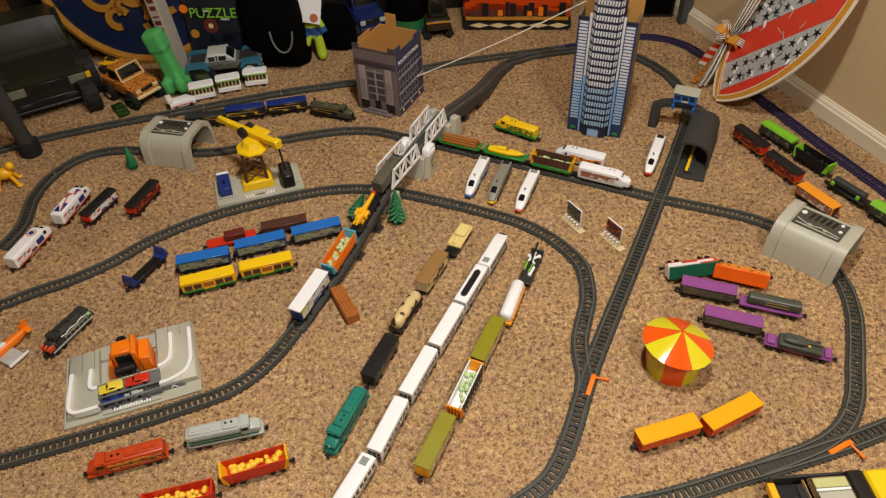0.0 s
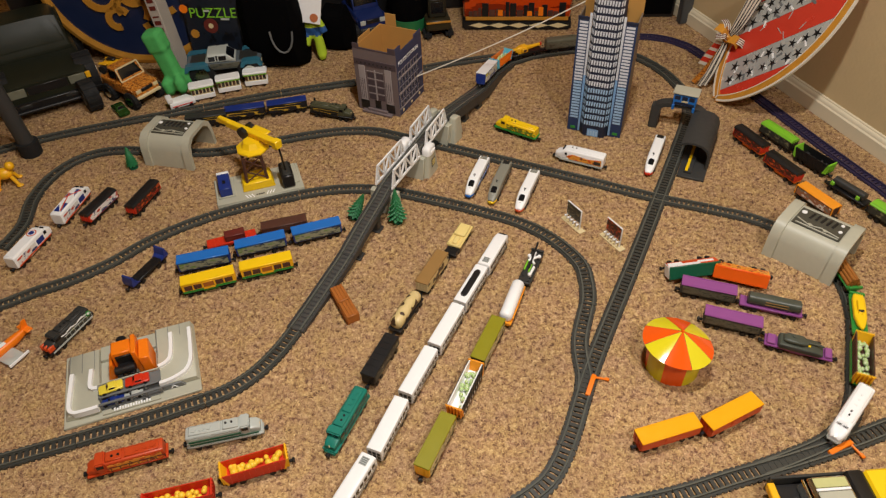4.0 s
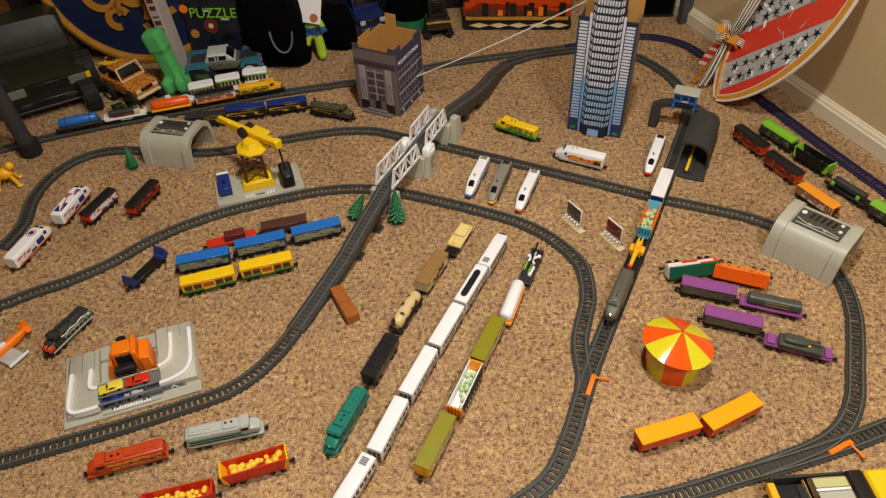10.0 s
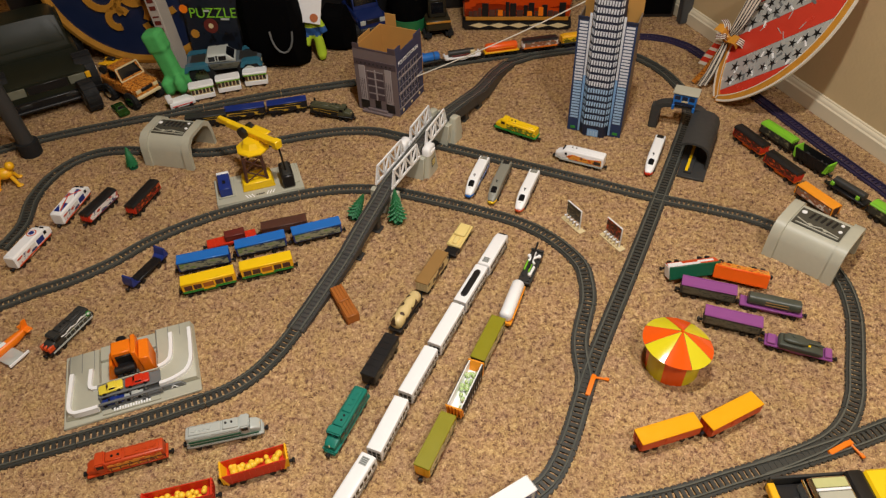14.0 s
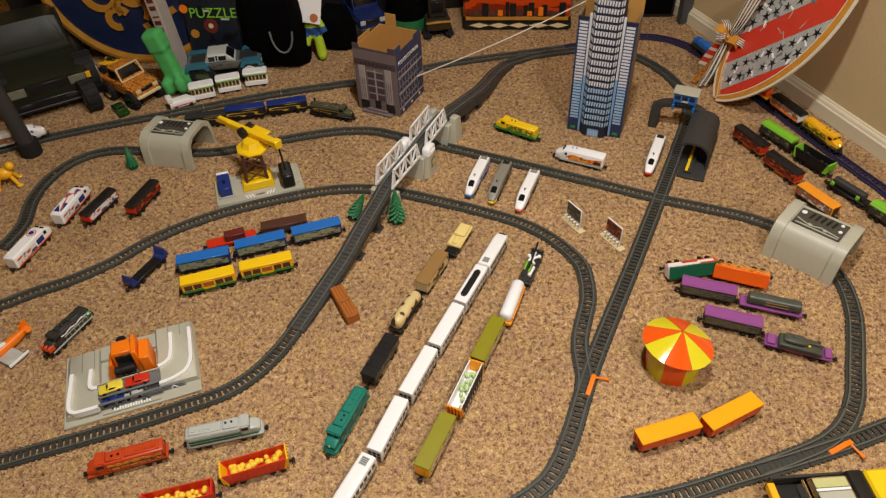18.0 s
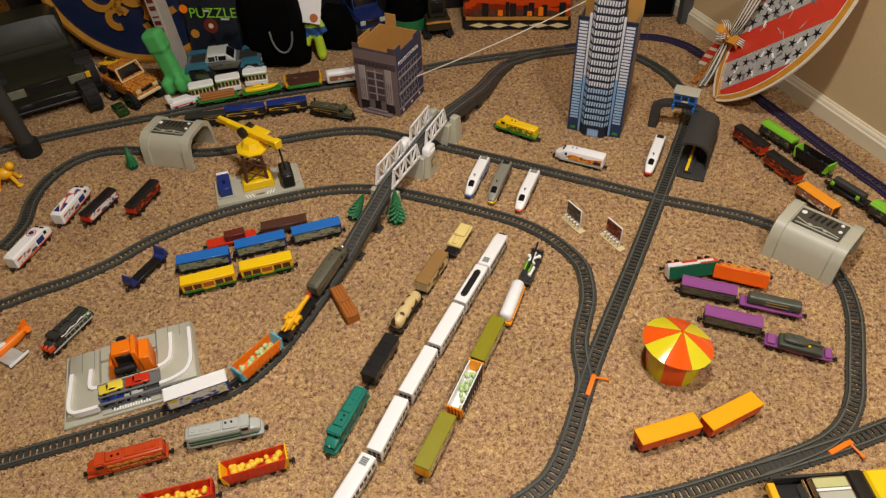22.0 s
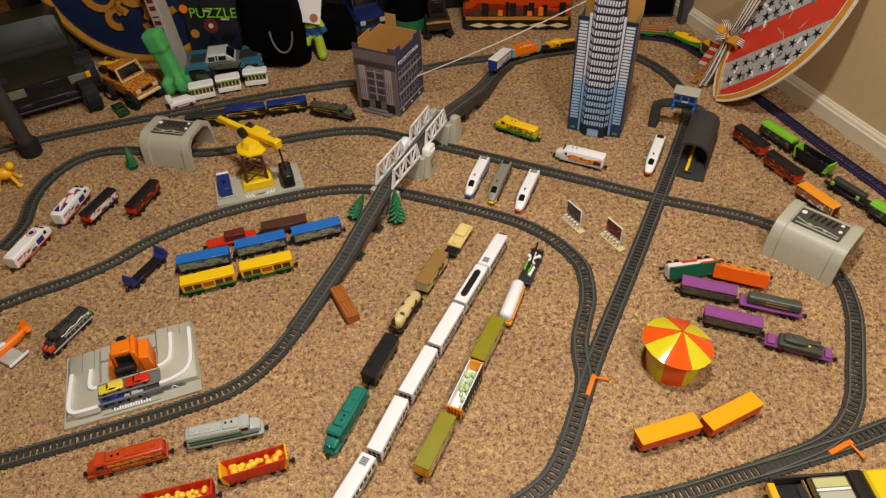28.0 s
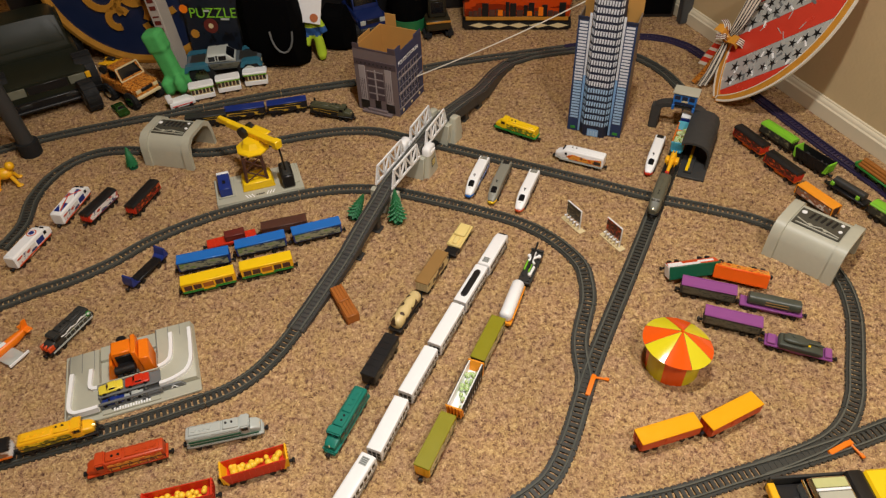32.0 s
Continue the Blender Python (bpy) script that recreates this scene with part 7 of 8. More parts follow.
def one_skin(bm, size):
    """Melts overlapping shapes into a single soft skin."""
    me = bpy.data.meshes.new("skin")
    bm.to_mesh(me)
    ob = bpy.data.objects.new("skin", me)
    bpy.context.scene.collection.objects.link(ob)
    mod = ob.modifiers.new("skin", "REMESH")
    mod.mode, mod.voxel_size = "VOXEL", size
    out = bmesh.new()
    out.from_mesh(ob.evaluated_get(bpy.context.evaluated_depsgraph_get()).to_mesh())
    for v in range(2):
        bmesh.ops.smooth_vert(out, verts=out.verts[:], factor=0.5, use_axis_x=True, use_axis_y=True, use_axis_z=True)
    bpy.data.objects.remove(ob)
    return out


def back_row():
    # leaning dark pole
    p = thing("leaning_pole", "dark blue-grey metal pole leaning over the floor", "pole")
    a, b = Vector((-0.980, 1.425, 0.0)), Vector((-1.025, 1.425, 0.80))
    part("tube", rod(a + (b - a) * 0.03, b, 0.0185, n=24), plastic("dark_grey_metal", c(56, 56, 56), 0.45, 0.12, 20), p)
    part("rubber_foot", loft_up([(0.0, 0.0240), (0.020, 0.0255), (0.036, 0.0250)], a), TYRE, p)
    # large dark off-road truck
    t = pickup("toy_offroad_truck", "large dark green and black toy off-road truck", pose(-1.075, 1.770, 0, 0, 0, -60), 0.36, 0.105, 0.024, 0.160, SUVGREEN, 0.054, glassy=SUVGREEN, trim=BLACK, lamps=plastic("cloudy_lamp_glass", c(120, 120, 104), 0.2, 0.2, 60))
    for s in (-1, 1):
        part("indicator", box(0.176, 0.1825, min(s * 0.094, s * 0.106), max(s * 0.094, s * 0.106), 0.068, 0.084, 0.001), GOLDEN, t, "amber indicator")
        part("fog_lamp", box(0.180, 0.187, min(s * 0.030, s * 0.080), max(s * 0.050, s * 0.080), 0.034, 0.044, 0.002), CHAR, t)
    part("bull_bar", rod((0.190, -0.095, 0.026), (0.190, 0.095, 0.026), 0.0045), BLACK, t)
    ty = thing("loose_toy", "large black rubber toy wheel standing beside the dark truck", "toy wheel", pose(-0.893, 1.622, 0.040, 0, 0, -52))
    tyre(ty, 0, 0, 0, 0.040, 0.034, CHAR)
    # leopard-print truck with a small quad on its bed
    lp = pickup("toy_pickup_truck", "leopard-print toy pickup truck with cream window frames", pose(-0.800, 1.668, 0, 0, 0, -36), 0.140, 0.038, 0.030, 0.068, LEOPARD, 0.023, trim=CREAM)
    for y0, y1, z0, z1 in ((-0.033, 0.033, 0.0960, 0.0995), (-0.035, 0.035, 0.0655, 0.0690)):
        x = 0.0085 if z0 > 0.08 else 0.0215
        part("window_frame", box(x - 0.0020, x + 0.0020, y0, y1, z0, z1, 0.0006), CREAM, lp, "cream window frame")
    for s in (-1, 1):
        part("window_frame", rod((0.0215, s * 0.034, 0.0670), (0.0085, s * 0.032, 0.0980), 0.0018, n=6), CREAM, lp, "cream window frame")
    q = thing("toy_quad_bike", "yellow and black toy quad bike on the pickup bed", "toy quad bike", pose(-0.800, 1.668, 0.0640, 0, 0, -36) @ pose(-0.052, 0.004, 0, 0, 0, 20))
    part("frame", loft([(-0.030, 0.010, 0.010, 0.024, 4), (0.0, 0.014, 0.008, 0.030, 4), (0.028, 0.010, 0.010, 0.022, 4)], 14), GOLDEN, q)
    part("seat", box(-0.016, 0.008, -0.007, 0.007, 0.0295, 0.036, 0.002), BLACK, q)
    for x in (-0.022, 0.022):
        for y in (-0.020, 0.020):
            part("wheel", rod((x, y - 0.006, 0.011), (x, y + 0.006, 0.011), 0.011, n=16), TYRE, q)
            part("mudguard", box(x - 0.012, x + 0.012, min(y, y * 0.5), max(y, y * 0.5), 0.0225, 0.0260, 0.001), GOLDEN, q)
    small_car(pose(-0.817, 1.597, 0, 0, 0, -52), plastic("metallic_green_paint", c(46, 84, 34), 0.25, 0.15, 60, metal=0.4), "small metallic green toy car", L=0.062, w=0.0145, h=0.020)
    # blue truck with big wheels
    mt = pickup("toy_monster_truck", "aqua and silver toy monster truck on big black wheels", pose(-0.565, 1.750, 0, 0, 0, 8), 0.194, 0.033, 0.042, 0.044, plastic("dark_silver_paint", c(96, 104, 108), 0.3, 0.2, 50), 0.033, cabin=SILVER)
    part("bonnet_plate", box(0.040, 0.088, -0.025, 0.025, 0.0628, 0.0650, 0.001), CHAR, mt)
    part("load_floor", box(-0.088, -0.048, -0.026, 0.026, 0.0642, 0.0655, 0.0005), CHAR, mt, "dark load floor")
    for x0, x1 in ((-0.104, -0.038), (0.042, 0.100)):
        for s in (-1, 1):
            part("fender", prism([(x0, 0.050), (x0 + 0.004, 0.064), (x0 + 0.012, 0.0685), (x1 - 0.012, 0.0685), (x1 - 0.004, 0.064), (x1, 0.050), (x1 - 0.008, 0.050), (x1 - 0.014, 0.058), (x0 + 0.014, 0.058), (x0 + 0.008, 0.050)], min(s * 0.026, s * 0.046), max(s * 0.026, s * 0.046)), AQUA, mt, "aqua fender")
    for s in (-1, 1):
        for x0, x1 in ((-0.040, -0.018), (-0.014, 0.012)):
            b = box(x0, x1, min(s * 0.0300, s * 0.0312), max(s * 0.0300, s * 0.0312), 0.0665, 0.0835, 0.0005)
            part("window_frame", b, SILVER, mt, "silver window frame")
            part("window_pane", box(x0 + 0.003, x1 - 0.003, min(s * 0.0310, s * 0.0318), max(s * 0.0310, s * 0.0318), 0.0690, 0.0815), GLASS, mt)
    for s in (-1, 1):
        part("side_graphic", box(-0.036, 0.040, min(s * 0.0328, s * 0.0338), max(s * 0.0328, s * 0.0338), 0.048, 0.062), PRINT_GREY, mt)
    for x in (-0.062, 0.064):
        part("axle", rod((x, -0.036, 0.033), (x, 0.036, 0.033), 0.0040, n=10), CHROME, mt, "chrome axle")
    # white trolleys and a white van
    for x, y, a in ((-0.613, 1.650, 18.4), (-0.550, 1.682, 15.4), (-0.482, 1.709, 8.8)):
        tr = thing("toy_trolley", "white toy trolley car with cream roof", "toy trolley", at(x, y, a), "white toy trolleys")
        part("floor", box(-0.030, 0.030, -0.0155, 0.0155, 0.006, 0.018, 0.001), WHITE, tr)
        part("stripe", box(-0.0303, 0.0303, -0.0158, 0.0158, 0.0350, 0.0364), LIME, tr)
        part("saloon", box(-0.0275, 0.0275, -0.0135, 0.0135, 0.0182, 0.036, 0.001), CREAM, tr)
        part("roof", box(-0.032, 0.032, -0.0165, 0.0165, 0.0362, 0.0440, 0.0028, seg=2), WHITE, tr, "white roof")
        for s in (-1, 1):
            for k in range(6):
                xx = -0.0235 + 0.0094 * k
                part("window", box(xx - 0.0033, xx + 0.0033, min(s * 0.0134, s * 0.0142), max(s * 0.0134, s * 0.0142), 0.0215, 0.0340), CHAR if k % 2 else BROWN, tr)
        for xx in (-0.018, 0.018):
            for s in (-1, 1):
                part("wheel", rod((xx, s * 0.010, 0.0055), (xx, s * 0.0145, 0.0055), 0.0055, n=12), BLACK, tr)
    v = thing("toy_van", "white toy van with red stripe and raised hatch", "toy van", at(-0.660, 1.612, 28))
    part("body", loft([(-0.032, 0.0145, 0.006, 0.024, 6), (0.016, 0.0150, 0.005, 0.026, 6), (0.032, 0.0130, 0.006, 0.016, 5)], 18), WHITE, v)
    part("hatch", box(-0.036, -0.022, -0.0140, 0.0140, 0.0245, 0.0360, 0.001), WHITE, v)
    for s in (-1, 1):
        part("stripe", box(-0.028, 0.024, min(s * 0.0142, s * 0.0155), max(s * 0.0142, s * 0.0155), 0.0115, 0.0140), RED, v)
        for xx in (-0.019, 0.019):
            part("wheel", rod((xx, s * 0.010, 0.0055), (xx, s * 0.0152, 0.0055), 0.0055, n=12), BLACK, v)
    # plain green plush toy
    b = box(-0.031, 0.031, -0.026, 0.026, 0.112, 0.172, 0.008, seg=2)
    box(-0.027, 0.027, -0.021, 0.021, 0.036, 0.122, 0.008, b, seg=2)
    for x, y in ((-0.022, -0.024), (0.022, -0.026), (-0.020, 0.020), (0.020, 0.020)):
        box(x - 0.018, x + 0.018, y - 0.018, y + 0.018, 0.0, 0.048, 0.009, b, seg=2)
    b.transform(Matrix.Diagonal((0.85, 0.9, 1, 1)))
    b.transform(Matrix.Rotation(radians(-12), 4, "Y"))
    low = min(vv.co.z for vv in b.verts)
    b.transform(Matrix.Translation((0, 0, -low)))
    b = one_skin(b, 0.0045)
    solid("green_plush_toy", b, PLUSHGREEN, "worn green block-shaped plush toy", "plush toy", at(-0.680, 1.690, -8))
    # plain lime and blue plush
    b = bmesh.new()
    ball(0, 0, 0.100, 0.026, b, 1, 0.8, 1.25, 14, 10)
    ball(-0.008, 0, 0.146, 0.020, b, 1, 1, 1, 14, 10)
    rod((-0.020, 0, 0.115), (-0.034, -0.012, 0.066), 0.0095, b, 12, 0.012)
    rod((0.020, 0, 0.115), (0.036, -0.006, 0.080), 0.0095, b, 12, 0.011)
    rod((-0.010, 0, 0.085), (-0.020, -0.018, 0.046), 0.012, b, 12, 0.014)
    rod((0.012, 0, 0.085), (0.022, -0.012, 0.016), 0.012, b, 12, 0.015)
    rod((0.022, -0.012, 0.016), (0.024, -0.026, 0.012), 0.012, b, 12, 0.010)
    rod((-0.024, -0.004, 0.120), (-0.046, -0.018, 0.092), 0.010, b, 12, 0.012)
    ball(-0.026, -0.014, 0.060, 0.017, b, 1, 1, 1.1, 14, 10)
    b = one_skin(b, 0.0040)
    pl = solid("lime_plush_toy", b, PLUSHLIME, "lime and blue plush toy propped against a black bag", "plush toy", at(-0.335, 1.845, -6))
    pl.data.materials.append(PLUSHBLUE)
    for f in pl.data.polygons:
        if 0.072 < f.center.z < 0.098 or (f.center.x < -0.026 and 0.085 < f.center.z < 0.112):
            f.material_index = 1
    tg = thing("paper_tag", "white cardboard product tag with an orange patch", "tag", pose(-0.338, 1.815, 0.118, -14, 8, -8))
    part("card", box(-0.034, 0.034, -0.001, 0.001, 0, 0.085, 0.0006), WHITE, tg)
    part("orange_patch", rod((0.016, -0.0011, 0.016), (0.016, -0.0030, 0.016), 0.011, n=20), plastic("peach_print", c(190, 112, 70), 0.5, 0.1), tg)
    # boxes
    bx = thing("toy_box", "black printed toy box with green lettering", "box", pose(-0.560, 1.822, 0, -6, 0, -6))
    part("carton", box(-0.118, 0.125, 0, 0.055, 0, 0.235, 0.001), CHARTBOX, bx)
    o = part("lettering", text_mesh("PUZZLE", 0.038, LIME, "lettering"), None, bx, "yellow-green lettering")
    o.matrix_basis = pose(-0.036, -0.0008, 0.146, 90, 0, 0)
    for x, z, r, mat in ((-0.115, 0.158, 0.0115, ORANGE), (-0.098, 0.090, 0.012, GOLD), (-0.048, 0.112, 0.020, MAROON), (-0.048, 0.112, 0.007, CREAM)):
        part("printed_planet", rod((x, -0.0004, z), (x, -0.0012 - (0.0006 if r < 0.01 else 0), z), r, n=20), mat, bx)
    for x, z, w in ((-0.005, 0.128, 0.012), (0.044, 0.120, 0.010), (0.060, 0.165, 0.022), (0.085, 0.092, 0.018), (-0.052, 0.150, 0.008)):
        part("printed_bar", box(x - w, x + w, -0.0012, -0.0003, z, z + 0.005), SILVER, bx)
    sp = thing("game_box", "narrow box with a pale spine and red bars of writing", "box", pose(-0.716, 1.785, 0, -6, -8, -10))
    part("carton", box(-0.015, 0.015, 0, 0.050, 0, 0.245, 0.001), plastic("pale_box_print", c(180, 172, 162), 0.5, 0.12, 30), sp)
    for k in range(7):
        z = 0.080 + 0.0195 * k
        part("writing_bar", box(-0.009, 0.009, -0.0010, -0.0002, z, z + (0.011 if k != 4 else 0.004)), MAROON, sp)
    # round blue and gold shield leaning at the back
    sd = thing("round_shield", "round deep blue shield with a gold rim", "shield", pose(-0.805, 1.888, 0.259, 84, 0, 0))
    part("face", rod((0, 0, -0.006), (0, 0, 0.0), 0.238, n=64), DEEPBLUE, sd)
    rim = bmesh.new()
    prof = [(0.238, -0.008), (0.258, -0.008), (0.260, 0.006), (0.250, 0.010), (0.238, 0.006)]
    rings = [[rim.verts.new((r * math.cos(2 * math.pi * k / 64), r * math.sin(2 * math.pi * k / 64), z)) for r, z in prof] for k in range(64)]
    for k in range(64):
        r0, r1 = rings[k], rings[(k + 1) % 64]
        for j in range(len(prof)):
            rim.faces.new((r0[j], r0[(j + 1) % len(prof)], r1[(j + 1) % len(prof)], r1[j]))
    part("rim", rim, GOLD, sd, "gold rim")
    for x0, y0, r0, a0, a1 in ((-0.085, -0.060, 0.055, 120, 400), (-0.020, -0.105, 0.050, -40, 210), (0.035, -0.050, 0.060, 60, 330), (-0.110, 0.040, 0.045, 0, 260), (0.000, -0.060, 0.040, 160, 420), (0.085, -0.085, 0.052, 20, 300), (0.050, -0.140, 0.040, 190, 440), (-0.060, -0.135, 0.034, 30, 280), (0.120, -0.030, 0.044, 90, 350)):
        pts = []
        for k in range(13):
            a = radians(a0 + (a1 - a0) * k / 12)
            rr = r0 * (1 - 0.035 * k)
            pts.append((x0 + rr * math.cos(a), y0 + rr * math.sin(a), 0.004))
        line = smooth_line(pts, 0.008)
        part("scroll", ribbon(line, 0, line[1][-1], 0, 0.018, -0.004, 0.003, 0.012), GOLD, sd, "raised gold scrollwork")
    # soft black bags
    bag = thing("black_bag", "black fabric bag with a pale loop handle", "bag", at(-0.410, 1.835, -5))
    part("sack", loft([(-0.105, 0.040, 0, 0.20, 3), (-0.075, 0.075, 0, 0.27, 3), (0.010, 0.085, 0, 0.30, 3), (0.042, 0.075, 0, 0.24, 3), (0.060, 0.030, 0, 0.14, 3)], 24), CLOTH, bag)
    pts = [(-0.012 + 0.030 * (1 - math.cos(math.pi * k / 8)), -0.090 - 0.004 * math.sin(math.pi * k / 8), 0.130 - 0.058 * math.sin(math.pi * k / 8)) for k in range(9)]
    hd = bmesh.new()
    for p0, p1 in zip(pts, pts[1:]):
        rod(p0, p1, 0.0026, hd, 8)
    part("handle", hd, DGREY, bag, "pale grey loop handle")
    b2 = thing("dark_bag", "slumped black fabric bag", "bag", at(-0.268, 1.905, -8))
    part("sack", loft([(-0.050, 0.018, 0, 0.090, 3), (-0.034, 0.042, 0, 0.125, 3), (0.020, 0.045, 0, 0.120, 3), (0.044, 0.018, 0, 0.075, 3)], 22), CLOTH, b2)
    # black tub shapes behind, added so the far background stays dark
    for x, y, w, h, a in ((-0.95, 2.15, 0.30, 0.42, 6), (-0.36, 2.20, 0.26, 0.40, -3), (0.22, 2.26, 0.26, 0.36, 2)):
        tb = thing("backdrop_tub", "black tub shape added as dark backdrop", "storage box", at(x, y, a), "storage tubs")
        part("tub", prism([(-w * 0.94, 0), (w * 0.94, 0), (w, h), (-w, h)], -0.13, 0.13, bevel=0.006), BLACK, tb)
        part("lid", box(-w - 0.008, w + 0.008, -0.142, 0.142, h + 0.0005, h + 0.022, 0.005), BLACK, tb)
    # dark blue toy truck
    bv = pickup("toy_blue_truck", "dark blue toy truck with red roof lights", pose(-0.205, 2.020, 0, 0, 0, -66), 0.150, 0.044, 0.022, 0.095, plastic("deep_blue_paint", c(20, 38, 92), 0.4, 0.15, 30), 0.022, trim=CHAR, lamps=SILVER)
    for s in (-1, 1):
        part("red_light", box(0.010, 0.018, s * 0.022 - 0.005, s * 0.022 + 0.005, 0.1160, 0.1210, 0.002), RED, bv)
    # pot with a green band
    pt = thing("black_cap_bucket", "black bucket with a green rim on the floor", "bucket", at(-0.070, 1.990, 0))
    part("bucket", loft_up([(0.0, 0.046), (0.060, 0.054), (0.130, 0.058), (0.165, 0.050)], Vector((0, 0, 0))), CLOTH, pt)
    part("green_band", loft_up([(0.012, 0.0500), (0.050, 0.0560)], Vector((0, 0, 0))), TREEGREEN, pt)
    # olive digger
    ol = thing("toy_digger", "olive and yellow toy digger on black tracks", "toy digger", pose(0.012, 1.955, 0, 0, 0, -82))
    for s in (-1, 1):
        part("crawler", box(-0.045, 0.040, s * 0.032 - 0.012, s * 0.032 + 0.012, 0, 0.026, 0.008, seg=2), TYRE, ol)
    part("hull", box(-0.045, 0.035, -0.036, 0.036, 0.0265, 0.058, 0.004), plastic("olive_brown_paint", c(48, 42, 24), 0.45, 0.2, 40), ol)
    part("cab", box(-0.030, 0.016, -0.026, 0.026, 0.0585, 0.115, 0.004), plastic("dark_olive_paint", c(34, 32, 22), 0.45, 0.2, 40), ol)
    part("cab_window", box(0.0155, 0.0175, -0.018, 0.018, 0.072, 0.105, 0.001), GLASS, ol)
    part("yellow_rail", box(0.0345, 0.0375, -0.036, 0.036, 0.050, 0.056, 0.001), GOLD, ol)
    # sunset tin
    tn = thing("printed_tin", "glossy orange tin with a dark skyline and checkered base", "tin", pose(0.252, 2.020, 0, 0, 0, -5.5))
    part("shell", loft([(-0.158, 0.050, 0.030, 0.225, 6), (-0.152, 0.062, 0.028, 0.236, 6), (0.152, 0.062, 0.028, 0.236, 6), (0.158, 0.050, 0.030, 0.225, 6)], 26), SUNSET, tn)
    part("base", box(-0.160, 0.160, -0.064, 0.064, 0, 0.0300, 0.006, seg=2), BLACK, tn)
    for k in range(5):
        x = -0.110 + 0.058 * k
        dm = prism([(x - 0.029, 0.017), (x, 0.0095), (x + 0.029, 0.017), (x, 0.0245)], -0.0660, -0.0645)
        part("white_diamond", dm, CREAM, tn, "cream diamond of the checkered base")
    part("gold_band", box(-0.150, 0.150, -0.0630, -0.0600, 0.031, 0.043, 0.001), GOLD, tn)
    rng = random.Random(4)
    x = -0.140
    while x < 0.135:
        w, h = rng.uniform(0.008, 0.020), rng.uniform(0.012, 0.046)
        part("skyline_block", box(x, x + w, -0.0640, -0.0615, 0.0435, 0.0435 + h), BROWN if h < 0.03 else BLACK, tn)
        x += w + 0.002
    for x, h in ((-0.055, 0.018), (0.062, 0.026), (0.030, 0.014)):
        part("lit_block", box(x, x + 0.014, -0.0652, -0.0641, 0.046, 0.046 + h), ORANGE, tn)
    # dark box, post and carton at the far right corner
    dk = thing("dark_speaker", "black box speaker on the carpet", "speaker", at(0.680, 2.050, -4))
    part("cabinet", box(-0.055, 0.045, -0.050, 0.050, 0, 0.200, 0.004), BLACK, dk)
    part("front_cloth", box(-0.048, 0.038, -0.0525, -0.0505, 0.012, 0.188, 0.001), CLOTH, dk)
    ps = thing("grey_post", "dark grey metal furniture leg", "furniture leg", at(0.742, 1.962, 10))
    part("leg", box(-0.017, 0.017, -0.012, 0.012, 0, 0.60, 0.003), plastic("grey_leg_paint", c(70, 72, 74), 0.5, 0.1, 20), ps)


